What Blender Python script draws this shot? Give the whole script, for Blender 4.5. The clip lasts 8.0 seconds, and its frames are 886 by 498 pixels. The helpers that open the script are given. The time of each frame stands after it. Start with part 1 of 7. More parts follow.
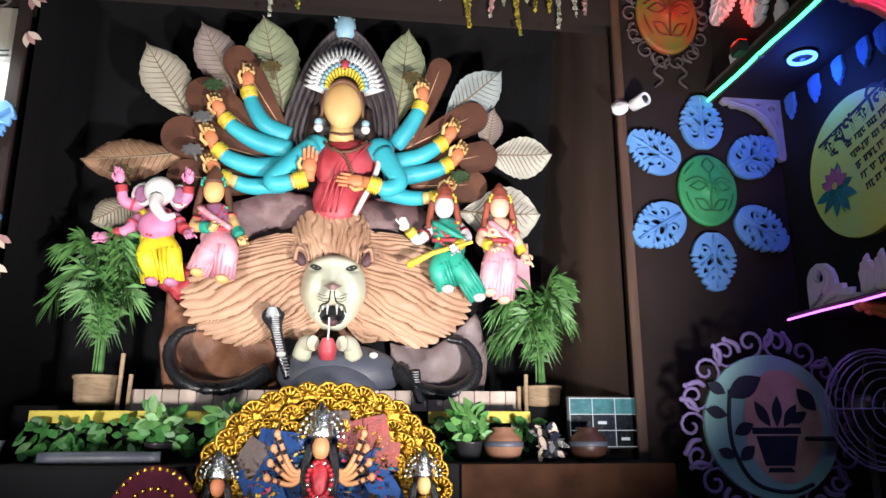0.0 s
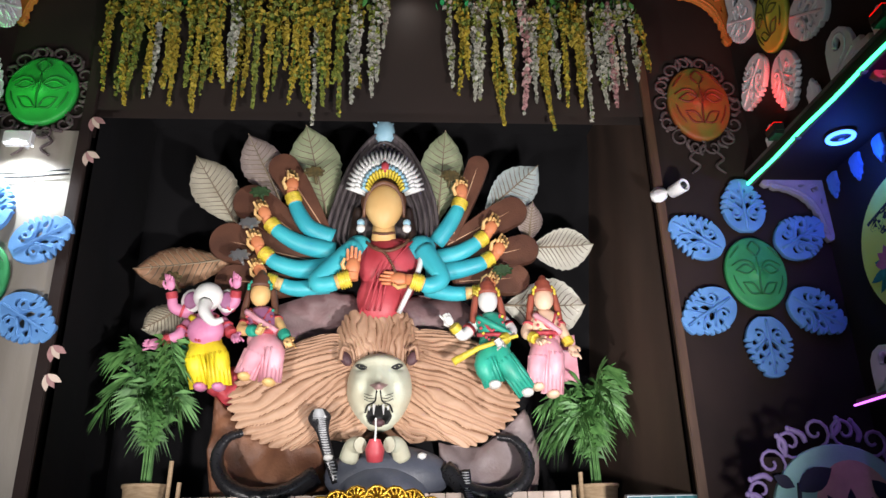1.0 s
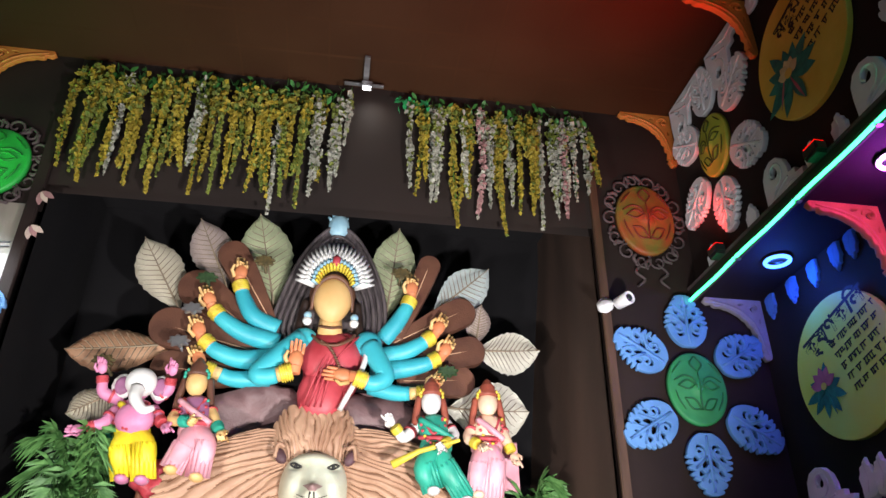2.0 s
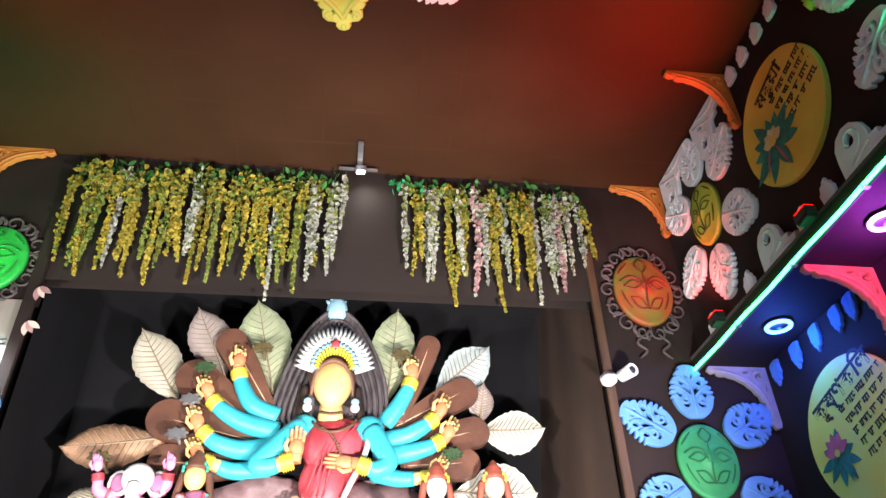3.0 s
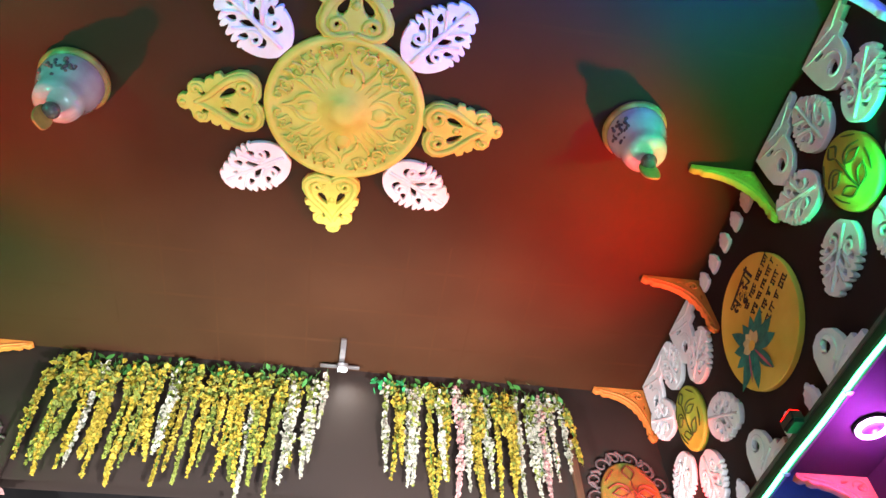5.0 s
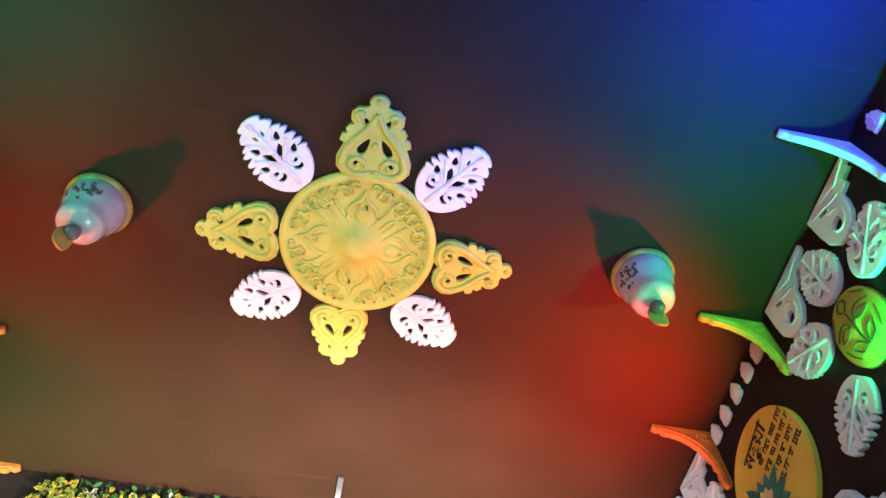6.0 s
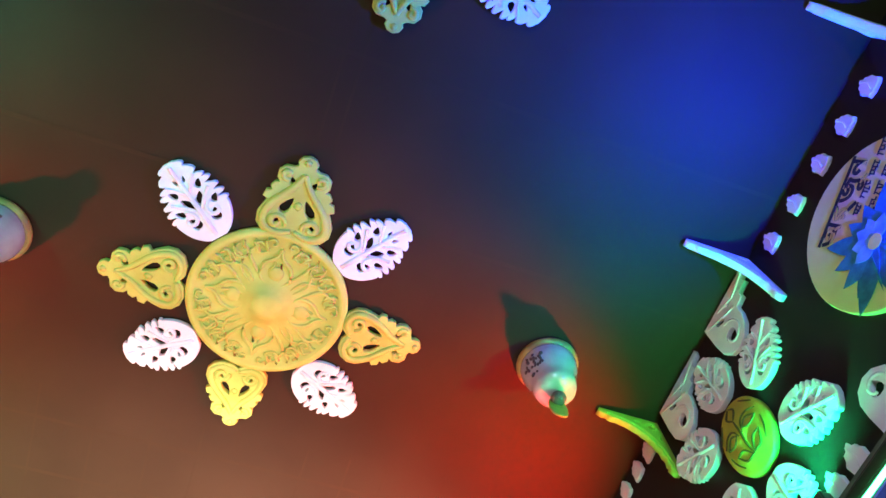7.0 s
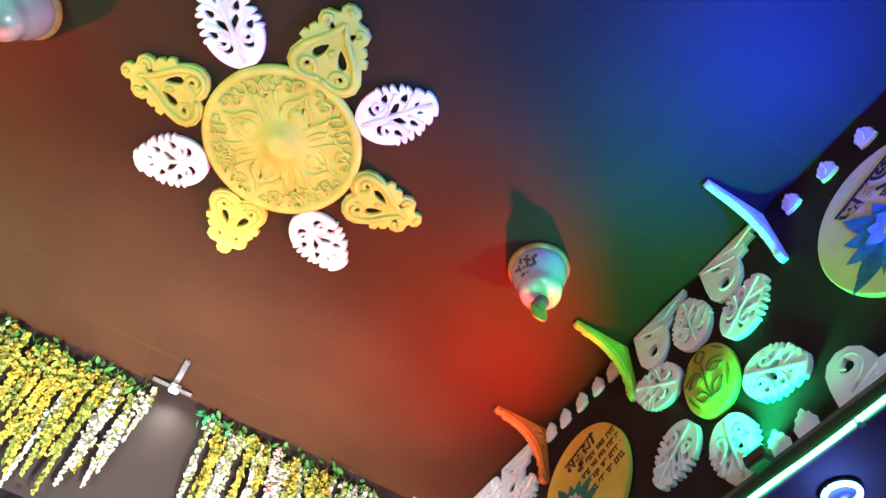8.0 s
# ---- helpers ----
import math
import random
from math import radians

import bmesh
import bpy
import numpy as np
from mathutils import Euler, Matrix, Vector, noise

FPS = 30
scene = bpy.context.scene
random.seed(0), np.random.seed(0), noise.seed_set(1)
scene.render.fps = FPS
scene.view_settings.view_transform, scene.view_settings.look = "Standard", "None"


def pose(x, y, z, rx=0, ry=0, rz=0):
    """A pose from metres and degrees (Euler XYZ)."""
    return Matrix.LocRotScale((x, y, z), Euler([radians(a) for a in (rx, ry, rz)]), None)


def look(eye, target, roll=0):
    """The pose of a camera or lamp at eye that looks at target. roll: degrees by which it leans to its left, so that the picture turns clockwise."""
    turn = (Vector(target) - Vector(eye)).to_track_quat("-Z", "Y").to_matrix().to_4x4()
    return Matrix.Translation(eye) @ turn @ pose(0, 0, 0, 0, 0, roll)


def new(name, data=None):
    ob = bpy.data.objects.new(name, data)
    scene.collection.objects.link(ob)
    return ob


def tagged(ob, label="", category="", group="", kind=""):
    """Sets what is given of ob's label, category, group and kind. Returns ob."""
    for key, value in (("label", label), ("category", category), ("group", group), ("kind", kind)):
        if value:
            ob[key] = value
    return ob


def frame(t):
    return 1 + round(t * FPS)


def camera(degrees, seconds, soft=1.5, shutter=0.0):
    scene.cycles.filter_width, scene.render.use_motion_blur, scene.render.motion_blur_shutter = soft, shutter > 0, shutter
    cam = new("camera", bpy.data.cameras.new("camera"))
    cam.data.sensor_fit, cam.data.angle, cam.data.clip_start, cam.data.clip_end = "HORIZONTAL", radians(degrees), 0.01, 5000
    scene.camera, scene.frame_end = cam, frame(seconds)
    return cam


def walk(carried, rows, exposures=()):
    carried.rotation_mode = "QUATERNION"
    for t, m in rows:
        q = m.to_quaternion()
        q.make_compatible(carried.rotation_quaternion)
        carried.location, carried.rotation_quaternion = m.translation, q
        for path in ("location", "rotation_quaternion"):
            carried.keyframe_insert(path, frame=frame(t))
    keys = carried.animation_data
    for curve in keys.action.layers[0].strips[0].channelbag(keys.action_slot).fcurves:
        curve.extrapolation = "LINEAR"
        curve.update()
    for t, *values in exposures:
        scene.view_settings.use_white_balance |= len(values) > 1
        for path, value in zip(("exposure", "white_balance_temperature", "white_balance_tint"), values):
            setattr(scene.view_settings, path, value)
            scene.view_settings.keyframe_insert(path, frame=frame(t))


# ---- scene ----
FOV = 62.20
PATH = [
    (0.0, 104.19, 0.11, -7.47),
    (0.3, 106.59, 1.25, -6.96),
    (0.5, 107.35, 1.77, -4.51),
    (0.8, 108.92, 1.63, -3.70),
    (1.0, 111.65, 1.26, -3.57),
    (1.2, 112.96, 0.71, -4.57),
    (1.5, 114.04, -0.44, -7.80),
    (2.0, 119.31, -0.27, -8.64),
    (2.2, 121.32, 0.08, -7.94),
    (3.3, 126.83, 2.40, -7.55),
    (3.5, 128.22, 2.69, -7.39),
    (3.8, 131.18, 2.71, -7.16),
    (4.0, 132.31, 3.05, -7.09),
    (4.2, 133.61, 2.82, -6.99),
    (5.3, 143.59, 1.97, -9.55),
    (5.5, 145.38, 2.04, -8.75),
    (6.0, 151.44, 0.09, -10.94),
    (6.5, 155.51, 1.46, -13.46),
    (6.8, 157.17, 2.43, -17.11),
    (7.0, 156.86, 3.13, -19.79),
    (7.3, 153.73, 3.04, -25.57),
    (7.5, 152.05, 1.28, -29.80),
    (7.7, 151.00, -2.93, -33.10),
    (8.0, 147.65, -3.79, -31.41),
]
cam = camera(FOV, 8.0, soft=1.5)
walk(cam, [(t, pose(0, 0, 1.6, a, b, c)) for t, a, b, c in PATH],
     exposures=[(0.0, -0.14), (0.5, -0.45), (1.0, -0.50), (1.5, -0.48), (2.2, -0.06), (3.3, 1.08), (4.2, 1.54), (5.5, 1.86), (6.5, 1.90), (7.0, 1.97), (8.0, 2.18)])

# plan of the hall, in metres
CEIL, FRONT, SIDE, CENTRE = 5.5, 4.44, 2.52, -0.07
SOFFIT, RECESS, STRIP = 3.86, 2.95, 2.43
NICHE_L, NICHE_R, NICHE_B, NICHE_T, FASCIA = -2.05, 1.80, 5.62, 4.92, 4.38
STAGE = 1.5
IDOL = 5.2


def mx(x):
    """The mirrored place on the other side of the hall."""
    return 2 * CENTRE - x


# ---- light ----
world = bpy.data.worlds.new("world")
scene.world = world
world.use_nodes = True
world.node_tree.nodes["Background"].inputs[0].default_value = (0.004, 0.004, 0.005, 1)


def lamp(kind, eye, target, watts, colour, size=0.1, cone=60, blend=0.6, long=0):
    data = bpy.data.lights.new("lamp", kind)
    data.energy, data.color = watts, colour
    if kind == "AREA":
        data.size = size
        if long:
            data.shape, data.size_y = "RECTANGLE", long
    else:
        data.shadow_soft_size = size
    if kind == "SPOT":
        data.spot_size, data.spot_blend = radians(cone), blend
    ob = new("lamp", data)
    ob.matrix_world = look(eye, target)
    return ob


FLOODS = [(-2.05, 1.60, 1.12, 640), (1.45, 1.50, 1.12, 1150), (-0.1, 1.5, 1.0, 290)]
for x, y, z, watts in FLOODS:
    lamp("SPOT", (x, y + 0.05, z + 0.05), (CENTRE + 0.10 * x, IDOL, 3.84), watts, (1.0, 0.95, 0.94), 0.13, 82, 0.87)
# white flood on the pillar beside the garland, and the small one over the fascia
lamp("SPOT", (-2.42, 4.22, 4.02), (-2.42, 4.46, 3.62), 110, (0.86, 0.95, 1.0), 0.05, 125, 0.9)
lamp("SPOT", (0.10, 4.22, 5.38), (0.16, 4.46, 5.0), 2.6, (1.0, 0.93, 0.84), 0.03, 120, 0.9)
# coloured uplights on the ledges: side, y, what they aim at on the ceiling, colour, watts, cone
LEDGE_LAMPS = [(1, 2.80, (1.22, 2.85), (1.0, 0.006, 0.003), 200, 94), (1, 3.90, (1.95, 4.05), (1.0, 0.010, 0.008), 30, 125), (1, 1.52, (1.80, 1.05), (0.0, 1.0, 0.32), 42, 160), (1, 0.32, (1.50, 0.25), (0.0, 0.008, 1.0), 400, 108),
               (-1, 4.00, (-2.15, 3.95), (0.06, 1.0, 0.14), 26, 128), (-1, 3.02, (-1.20, 2.20), (1.0, 0.012, 0.006), 72, 104), (-1, 1.30, (-1.70, 1.20), (0.0, 0.85, 0.60), 50, 92)]
for side, y, (tx, ty), colour, watts, cone in LEDGE_LAMPS:
    lamp("SPOT", (2.40 if side > 0 else mx(2.40), y, 4.03), (tx, ty, CEIL), watts, colour, 0.05, cone, 1.0)
# ring lights under the soffits
RINGS = [(3.76, (0.03, 0.13, 1.0), 2.1), (2.66, (0.60, 0.06, 1.0), 3.4), (1.40, (0.1, 0.2, 1.0), 1.0)]
for y, colour, watts in RINGS:
    lamp("POINT", (2.72, y, SOFFIT - 0.17), (2.72, y, 0), watts * 5, colour, 0.03)
    lamp("SPOT", (mx(2.72), y, SOFFIT - 0.045), (mx(2.72), y, 0), watts, (0.6, 0.8, 1.0), 0.08, 165, 0.6)
CEIL_FILL = (-0.25, 2.35, 0.75)
# added fill spot, out of view ahead of the camera: cool light onto the ceiling
lamp("SPOT", CEIL_FILL, (CEIL_FILL[0], 3.30, 5.5), 140, (0.57, 0.88, 1.0), 0.12, 66, 1.0)
# cool area fill added over the hall's back wall, behind the camera
lamp("AREA", (0, -2.95, 2.60), (0, 3.0, 1.2), 31, (0.52, 0.74, 1.0), 1.2, long=0.07)
lamp("POINT", (2.45, 3.5, 2.12), (0, 0, 0), 0.45, (0.6, 0.16, 1.0), 0.05)


# ---- materials ----
def mat(name, base, rough=0.6, dark=None, scale=8.0, fine=60.0, bump=0.15, metal=0.0, spread=0.12, glow=0.0, coat=0.0, sheen=0.0, stretch=(1, 1, 1), spec=0.5):
    m = bpy.data.materials.new(name)
    m.use_nodes = True
    nodes, links = m.node_tree.nodes, m.node_tree.links
    b = nodes["Principled BSDF"]
    dark = dark or tuple(c * 0.62 for c in base)
    co, mp = nodes.new("ShaderNodeTexCoord"), nodes.new("ShaderNodeMapping")
    mp.inputs["Scale"].default_value = stretch
    links.new(co.outputs["Object"], mp.inputs["Vector"])
    big, small = nodes.new("ShaderNodeTexNoise"), nodes.new("ShaderNodeTexNoise")
    for n, s, d in ((big, scale, 4), (small, fine, 3)):
        n.inputs["Scale"].default_value, n.inputs["Detail"].default_value = s, d
        links.new(mp.outputs["Vector"], n.inputs["Vector"])
    ramp = nodes.new("ShaderNodeValToRGB")
    ramp.color_ramp.elements[0].position, ramp.color_ramp.elements[1].position = 0.32, 0.66
    ramp.color_ramp.elements[0].color, ramp.color_ramp.elements[1].color = (*dark, 1), (*base, 1)
    links.new(big.outputs["Fac"], ramp.inputs["Fac"])
    hsv, info, rng = nodes.new("ShaderNodeHueSaturation"), nodes.new("ShaderNodeObjectInfo"), nodes.new("ShaderNodeMapRange")
    rng.inputs["To Min"].default_value, rng.inputs["To Max"].default_value = 1 - spread, 1 + spread
    links.new(info.outputs["Random"], rng.inputs["Value"])
    links.new(rng.outputs["Result"], hsv.inputs["Value"])
    links.new(ramp.outputs["Color"], hsv.inputs["Color"])
    links.new(hsv.outputs["Color"], b.inputs["Base Color"])
    rr = nodes.new("ShaderNodeMapRange")
    rr.inputs["To Min"].default_value, rr.inputs["To Max"].default_value = max(0.02, rough - 0.12), min(1, rough + 0.12)
    links.new(small.outputs["Fac"], rr.inputs["Value"])
    links.new(rr.outputs["Result"], b.inputs["Roughness"])
    if bump:
        bp = nodes.new("ShaderNodeBump")
        bp.inputs["Strength"].default_value, bp.inputs["Distance"].default_value = bump, 0.01
        links.new(small.outputs["Fac"], bp.inputs["Height"])
        links.new(bp.outputs["Normal"], b.inputs["Normal"])
    b.inputs["Metallic"].default_value, b.inputs["Coat Weight"].default_value, b.inputs["Sheen Weight"].default_value = metal, coat, sheen
    b.inputs["Specular IOR Level"].default_value = spec
    if glow:
        b.inputs["Emission Color"].default_value, b.inputs["Emission Strength"].default_value = (*base, 1), glow
    return m


CLOTH_BROWN = mat("brown ceiling cloth", (0.046, 0.0205, 0.0095), 0.6, (0.036, 0.0158, 0.0073), 1.6, 260, 0.12, spread=0, spec=0.12)
CLOTH_SEAM = mat("brown seam tape", (0.051, 0.0230, 0.0107), 0.6, (0.041, 0.0182, 0.0085), 3, 260, 0.1, spread=0, spec=0.10)
CLOTH_DARK = mat("dark wall cloth", (0.022, 0.0125, 0.0105), 0.8, (0.013, 0.0075, 0.0065), 2.0, 300, 0.15, spread=0, spec=0.25)
CLOTH_BLACK = mat("black backdrop cloth", (0.0045, 0.0042, 0.0052), 0.9, (0.0026, 0.0024, 0.0032), 1.5, 220, 0.2, spread=0, spec=0.25)
CLOTH_CURTAIN = mat("brown curtain", (0.052, 0.030, 0.021), 0.65, (0.022, 0.0135, 0.010), 2.5, 220, 0.2, spread=0, stretch=(1, 1, 0.25))
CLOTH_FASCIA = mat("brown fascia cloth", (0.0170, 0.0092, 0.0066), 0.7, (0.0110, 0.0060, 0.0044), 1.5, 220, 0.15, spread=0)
CLOTH_SATIN = mat("brown satin", (0.05, 0.022, 0.011), 0.75, (0.022, 0.009, 0.005), 5, 160, 0.15, spread=0, spec=0.06)
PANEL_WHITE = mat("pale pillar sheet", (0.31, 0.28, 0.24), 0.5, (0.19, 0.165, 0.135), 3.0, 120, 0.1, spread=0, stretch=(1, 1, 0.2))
WOOD_TRIM = mat("brown wood trim", (0.075, 0.038, 0.020), 0.6, (0.04, 0.02, 0.011), 5, 90, 0.2, stretch=(4, 4, 0.5))
FOAM_WHITE = mat("white carved foam", (0.80, 0.82, 0.84), 0.7, (0.68, 0.70, 0.73), 7, 140, 0.25, spread=0.06)
FOAM_BLUE = mat("pale blue carved foam", (0.115, 0.29, 0.60), 0.7, (0.075, 0.21, 0.48), 7, 140, 0.25, spread=0.08)
FOAM_YELLOW = mat("yellow carved foam", (0.55, 0.61, 0.12), 0.65, (0.45, 0.49, 0.070), 6, 120, 0.25, spread=0.05)
FOAM_GREEN = mat("green carved disc", (0.03, 0.28, 0.09), 0.6, (0.02, 0.20, 0.06), 6, 120, 0.25)
FOAM_OLIVE = mat("yellow green carved disc", (0.50, 0.52, 0.06), 0.6, (0.30, 0.38, 0.04), 5, 120, 0.25)
FOAM_ORANGE = mat("orange carved foam", (0.72, 0.26, 0.05), 0.6, (0.56, 0.17, 0.03), 6, 120, 0.25)
FOAM_GREY = mat("grey scroll relief", (0.09, 0.062, 0.064), 0.75, (0.055, 0.038, 0.040), 6, 120, 0.25)
FOAM_LILAC = mat("lilac scroll relief", (0.34, 0.26, 0.52), 0.7, (0.25, 0.18, 0.42), 6, 120, 0.25)
BOARD_YELLOW = mat("yellow painted board", (0.75, 0.58, 0.10), 0.5, (0.64, 0.45, 0.05), 4, 90, 0.1)
BOARD_LIME = mat("pale lime painted board", (0.60, 0.74, 0.16), 0.5, (0.72, 0.66, 0.06), 2.2, 90, 0.1)
PAINT_BLACK = mat("black lettering paint", (0.02, 0.02, 0.02), 0.6, spread=0)
PAINT_TEAL = mat("teal leaf paint", (0.02, 0.24, 0.18), 0.6, (0.01, 0.14, 0.12), 20, 90, spread=0.2)
PAINT_BUD = mat("pale bud paint", (0.70, 0.66, 0.34), 0.6, (0.56, 0.50, 0.22), 14, 90)
PAINT_RED = mat("red flower paint", (0.55, 0.14, 0.20), 0.6, (0.40, 0.08, 0.13), 14, 90)
PAINT_SAGE = mat("sage green board", (0.32, 0.60, 0.56), 0.6, (0.24, 0.48, 0.46), 4, 90)
PAINT_NAVY = mat("dark navy paint", (0.015, 0.02, 0.045), 0.6, spread=0)
PAINT_ROSE = mat("dusty rose paint", (0.74, 0.48, 0.38), 0.6, (0.50, 0.28, 0.23), 5, 90)
SHELL = mat("white enamelled bell", (0.55, 0.55, 0.54), 0.16, (0.42, 0.38, 0.36), 7, 60, 0.05, coat=1.0)
OCHRE = mat("ochre bell rim", (0.42, 0.30, 0.07), 0.45, (0.27, 0.17, 0.04), 12, 90)
TIN = mat("grey metal", (0.45, 0.45, 0.46), 0.35, (0.32, 0.32, 0.33), 10, 120, 0.05, metal=0.8)
PLASTIC_WHITE = mat("white plastic", (0.78, 0.78, 0.78), 0.35, (0.70, 0.70, 0.70), 6, 80, 0.03)
PLASTIC_BLACK = mat("black plastic", (0.02, 0.02, 0.022), 0.35, (0.015, 0.015, 0.016), 6, 80, 0.03)
STRIP_GREEN = mat("green light strip", (0.05, 1.0, 0.30), 0.5, (0.05, 1.0, 0.30), bump=0, spread=0, glow=7.5)
STRIP_PURPLE = mat("purple light strip", (0.72, 0.16, 1.0), 0.5, (0.72, 0.16, 1.0), bump=0, spread=0, glow=4.0)
RING_BLUE = mat("blue ring light", (0.09, 0.30, 1.0), 0.5, (0.09, 0.30, 1.0), bump=0, spread=0, glow=4.6)
RING_PURPLE = mat("violet ring light", (0.88, 0.42, 1.0), 0.5, (0.88, 0.42, 1.0), bump=0, spread=0, glow=5.0)
LENS_WHITE = mat("white flood lens", (0.95, 0.98, 1.0), 0.5, (0.95, 0.98, 1.0), bump=0, spread=0, glow=9.0)
PETAL_YELLOW = mat("yellow silk blossom", (0.34, 0.26, 0.022), 0.7, (0.25, 0.185, 0.014), 30, 200, 0.1, spread=0.15)
PETAL_LIME = mat("lime silk blossom", (0.17, 0.20, 0.028), 0.7, (0.11, 0.135, 0.018), 30, 200, 0.1, spread=0.15)
PETAL_WHITE = mat("cream silk blossom", (0.38, 0.37, 0.31), 0.7, (0.28, 0.275, 0.22), 30, 200, 0.1, spread=0.15)
PETAL_PINK = mat("pink silk blossom", (0.37, 0.21, 0.20), 0.7, (0.29, 0.15, 0.15), 30, 200, 0.1, spread=0.15)
LEAF_GREEN = mat("green leaf", (0.05, 0.20, 0.04), 0.5, (0.025, 0.11, 0.02), 18, 90, 0.1, spread=0.2)
LEAF_BRIGHT = mat("palm leaf", (0.13, 0.30, 0.085), 0.45, (0.045, 0.14, 0.035), 14, 90, 0.1, spread=0.15)
TERRACOTTA = mat("terracotta pot", (0.30, 0.15, 0.09), 0.7, (0.20, 0.09, 0.05), 8, 120, 0.2)
CANE = mat("pale woven pot", (0.52, 0.38, 0.24), 0.7, (0.38, 0.26, 0.15), 20, 160, 0.3, stretch=(1, 1, 4))
TRAY_YELLOW = mat("yellow plank", (0.62, 0.52, 0.06), 0.6, (0.48, 0.38, 0.04), 6, 100)
TILE_BUFF = mat("buff tile", (0.56, 0.46, 0.38), 0.6, (0.44, 0.34, 0.28), 10, 120, spread=0.25)
FLOOR = mat("red carpet floor", (0.14, 0.03, 0.03), 0.9, (0.09, 0.02, 0.02), 3, 200, 0.3, spread=0)
CREAM_LEAF = mat("cream plaster leaf", (0.82, 0.77, 0.62), 0.6, (0.66, 0.61, 0.47), 6, 80, 0.3, spread=0.1)
WHITE_LEAF = mat("cream white plaster leaf", (0.86, 0.84, 0.74), 0.6, (0.74, 0.72, 0.62), 6, 80, 0.3, spread=0.04)
GREEN_LEAF = mat("pale green plaster leaf", (0.60, 0.66, 0.42), 0.6, (0.46, 0.52, 0.32), 6, 80, 0.3)
MAUVE_LEAF = mat("mauve grey plaster leaf", (0.56, 0.46, 0.42), 0.6, (0.42, 0.34, 0.31), 6, 80, 0.3)
TAN_LEAF = mat("tan plaster leaf", (0.62, 0.38, 0.23), 0.6, (0.50, 0.28, 0.16), 6, 80, 0.3)
PALE_BLUE_LEAF = mat("pale blue plaster leaf", (0.62, 0.70, 0.68), 0.6, (0.48, 0.56, 0.56), 6, 80, 0.3)
BROWN_OVAL = mat("brown plaster oval", (0.13, 0.055, 0.032), 0.5, (0.085, 0.035, 0.022), 6, 80, 0.3)
GROOVE = mat("dark vein paint", (0.30, 0.23, 0.15), 0.7, spread=0)
SKIN = mat("yellow ochre plaster", (0.72, 0.48, 0.20), 0.5, (0.64, 0.38, 0.14), 5, 70, 0.1)
HAND = mat("orange plaster", (0.66, 0.25, 0.11), 0.5, (0.52, 0.17, 0.07), 6, 70, 0.1)
TEAL = mat("turquoise plaster", (0.05, 0.46, 0.52), 0.45, (0.03, 0.34, 0.42), 4, 70, 0.15)
GOLD_PAINT = mat("yellow bangle paint", (0.72, 0.58, 0.06), 0.45, (0.54, 0.40, 0.04), 30, 120)
RED_PAINT = mat("rose red drapery", (0.50, 0.07, 0.09), 0.5, (0.34, 0.03, 0.04), 5, 70, 0.15)
HAIR = mat("slate hair plaster", (0.12, 0.10, 0.10), 0.5, (0.055, 0.045, 0.048), 9, 70, 0.4, stretch=(4, 1, 1))
WHITE_PAINT = mat("white plaster", (0.78, 0.78, 0.74), 0.5, (0.66, 0.66, 0.64), 6, 70, 0.15)
ICE = mat("ice blue plaster", (0.34, 0.56, 0.66), 0.5, (0.22, 0.42, 0.54), 10, 70, 0.2)
LION = mat("tan mane plaster", (0.43, 0.27, 0.175), 0.6, (0.27, 0.145, 0.085), 3.5, 60, 0.25)
LION_FACE = mat("cream lion plaster", (0.50, 0.53, 0.42), 0.55, (0.46, 0.43, 0.31), 5, 60, 0.2)
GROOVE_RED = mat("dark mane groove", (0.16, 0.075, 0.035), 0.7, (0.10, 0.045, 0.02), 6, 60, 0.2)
LION_EAR = mat("plum plaster", (0.085, 0.038, 0.045), 0.65)
PINK = mat("pink plaster", (0.66, 0.26, 0.42), 0.5, (0.52, 0.17, 0.31), 6, 70, 0.1)
PINK_PALE = mat("pale pink drapery", (0.72, 0.38, 0.44), 0.5, (0.58, 0.25, 0.30), 6, 70, 0.1)
YELLOW = mat("bright yellow drapery", (0.80, 0.66, 0.02), 0.5, (0.64, 0.48, 0.02), 6, 70, 0.1)
GREEN = mat("emerald drapery", (0.03, 0.40, 0.28), 0.5, (0.02, 0.26, 0.18), 6, 70, 0.1)
PURPLE = mat("mauve drapery", (0.34, 0.14, 0.26), 0.5, (0.24, 0.09, 0.18), 6, 70, 0.1)
SLATE = mat("slate grey plaster", (0.085, 0.095, 0.12), 0.5, (0.05, 0.055, 0.075), 5, 60, 0.2)
HORN = mat("black horn", (0.018, 0.018, 0.02), 0.3, (0.01, 0.01, 0.012), 10, 60, 0.2)
ROCK_BROWN = mat("brown rock plaster", (0.30, 0.135, 0.07), 0.55, (0.15, 0.06, 0.032), 4, 50, 0.4)
ROCK_MAUVE = mat("mauve rock plaster", (0.20, 0.115, 0.115), 0.55, (0.10, 0.050, 0.052), 4, 50, 0.4)
GOLD = mat("gold foil", (0.56, 0.35, 0.045), 0.36, (0.20, 0.10, 0.014), 30, 160, 0.4, metal=1.0, spread=0.25)
BLUE_CLOTH = mat("blue backing cloth", (0.008, 0.055, 0.20), 0.5, (0.004, 0.02, 0.09), 6, 120, spec=0.1)
SCREEN = mat("dark monitor picture", (0.012, 0.018, 0.028), 0.25, (0.004, 0.006, 0.012), 9, 40, 0, spread=0.5)
SCREEN_LIT = mat("teal monitor picture", (0.06, 0.20, 0.22), 0.25, (0.02, 0.06, 0.08), 14, 60, 0, spread=0.4, glow=0.5)
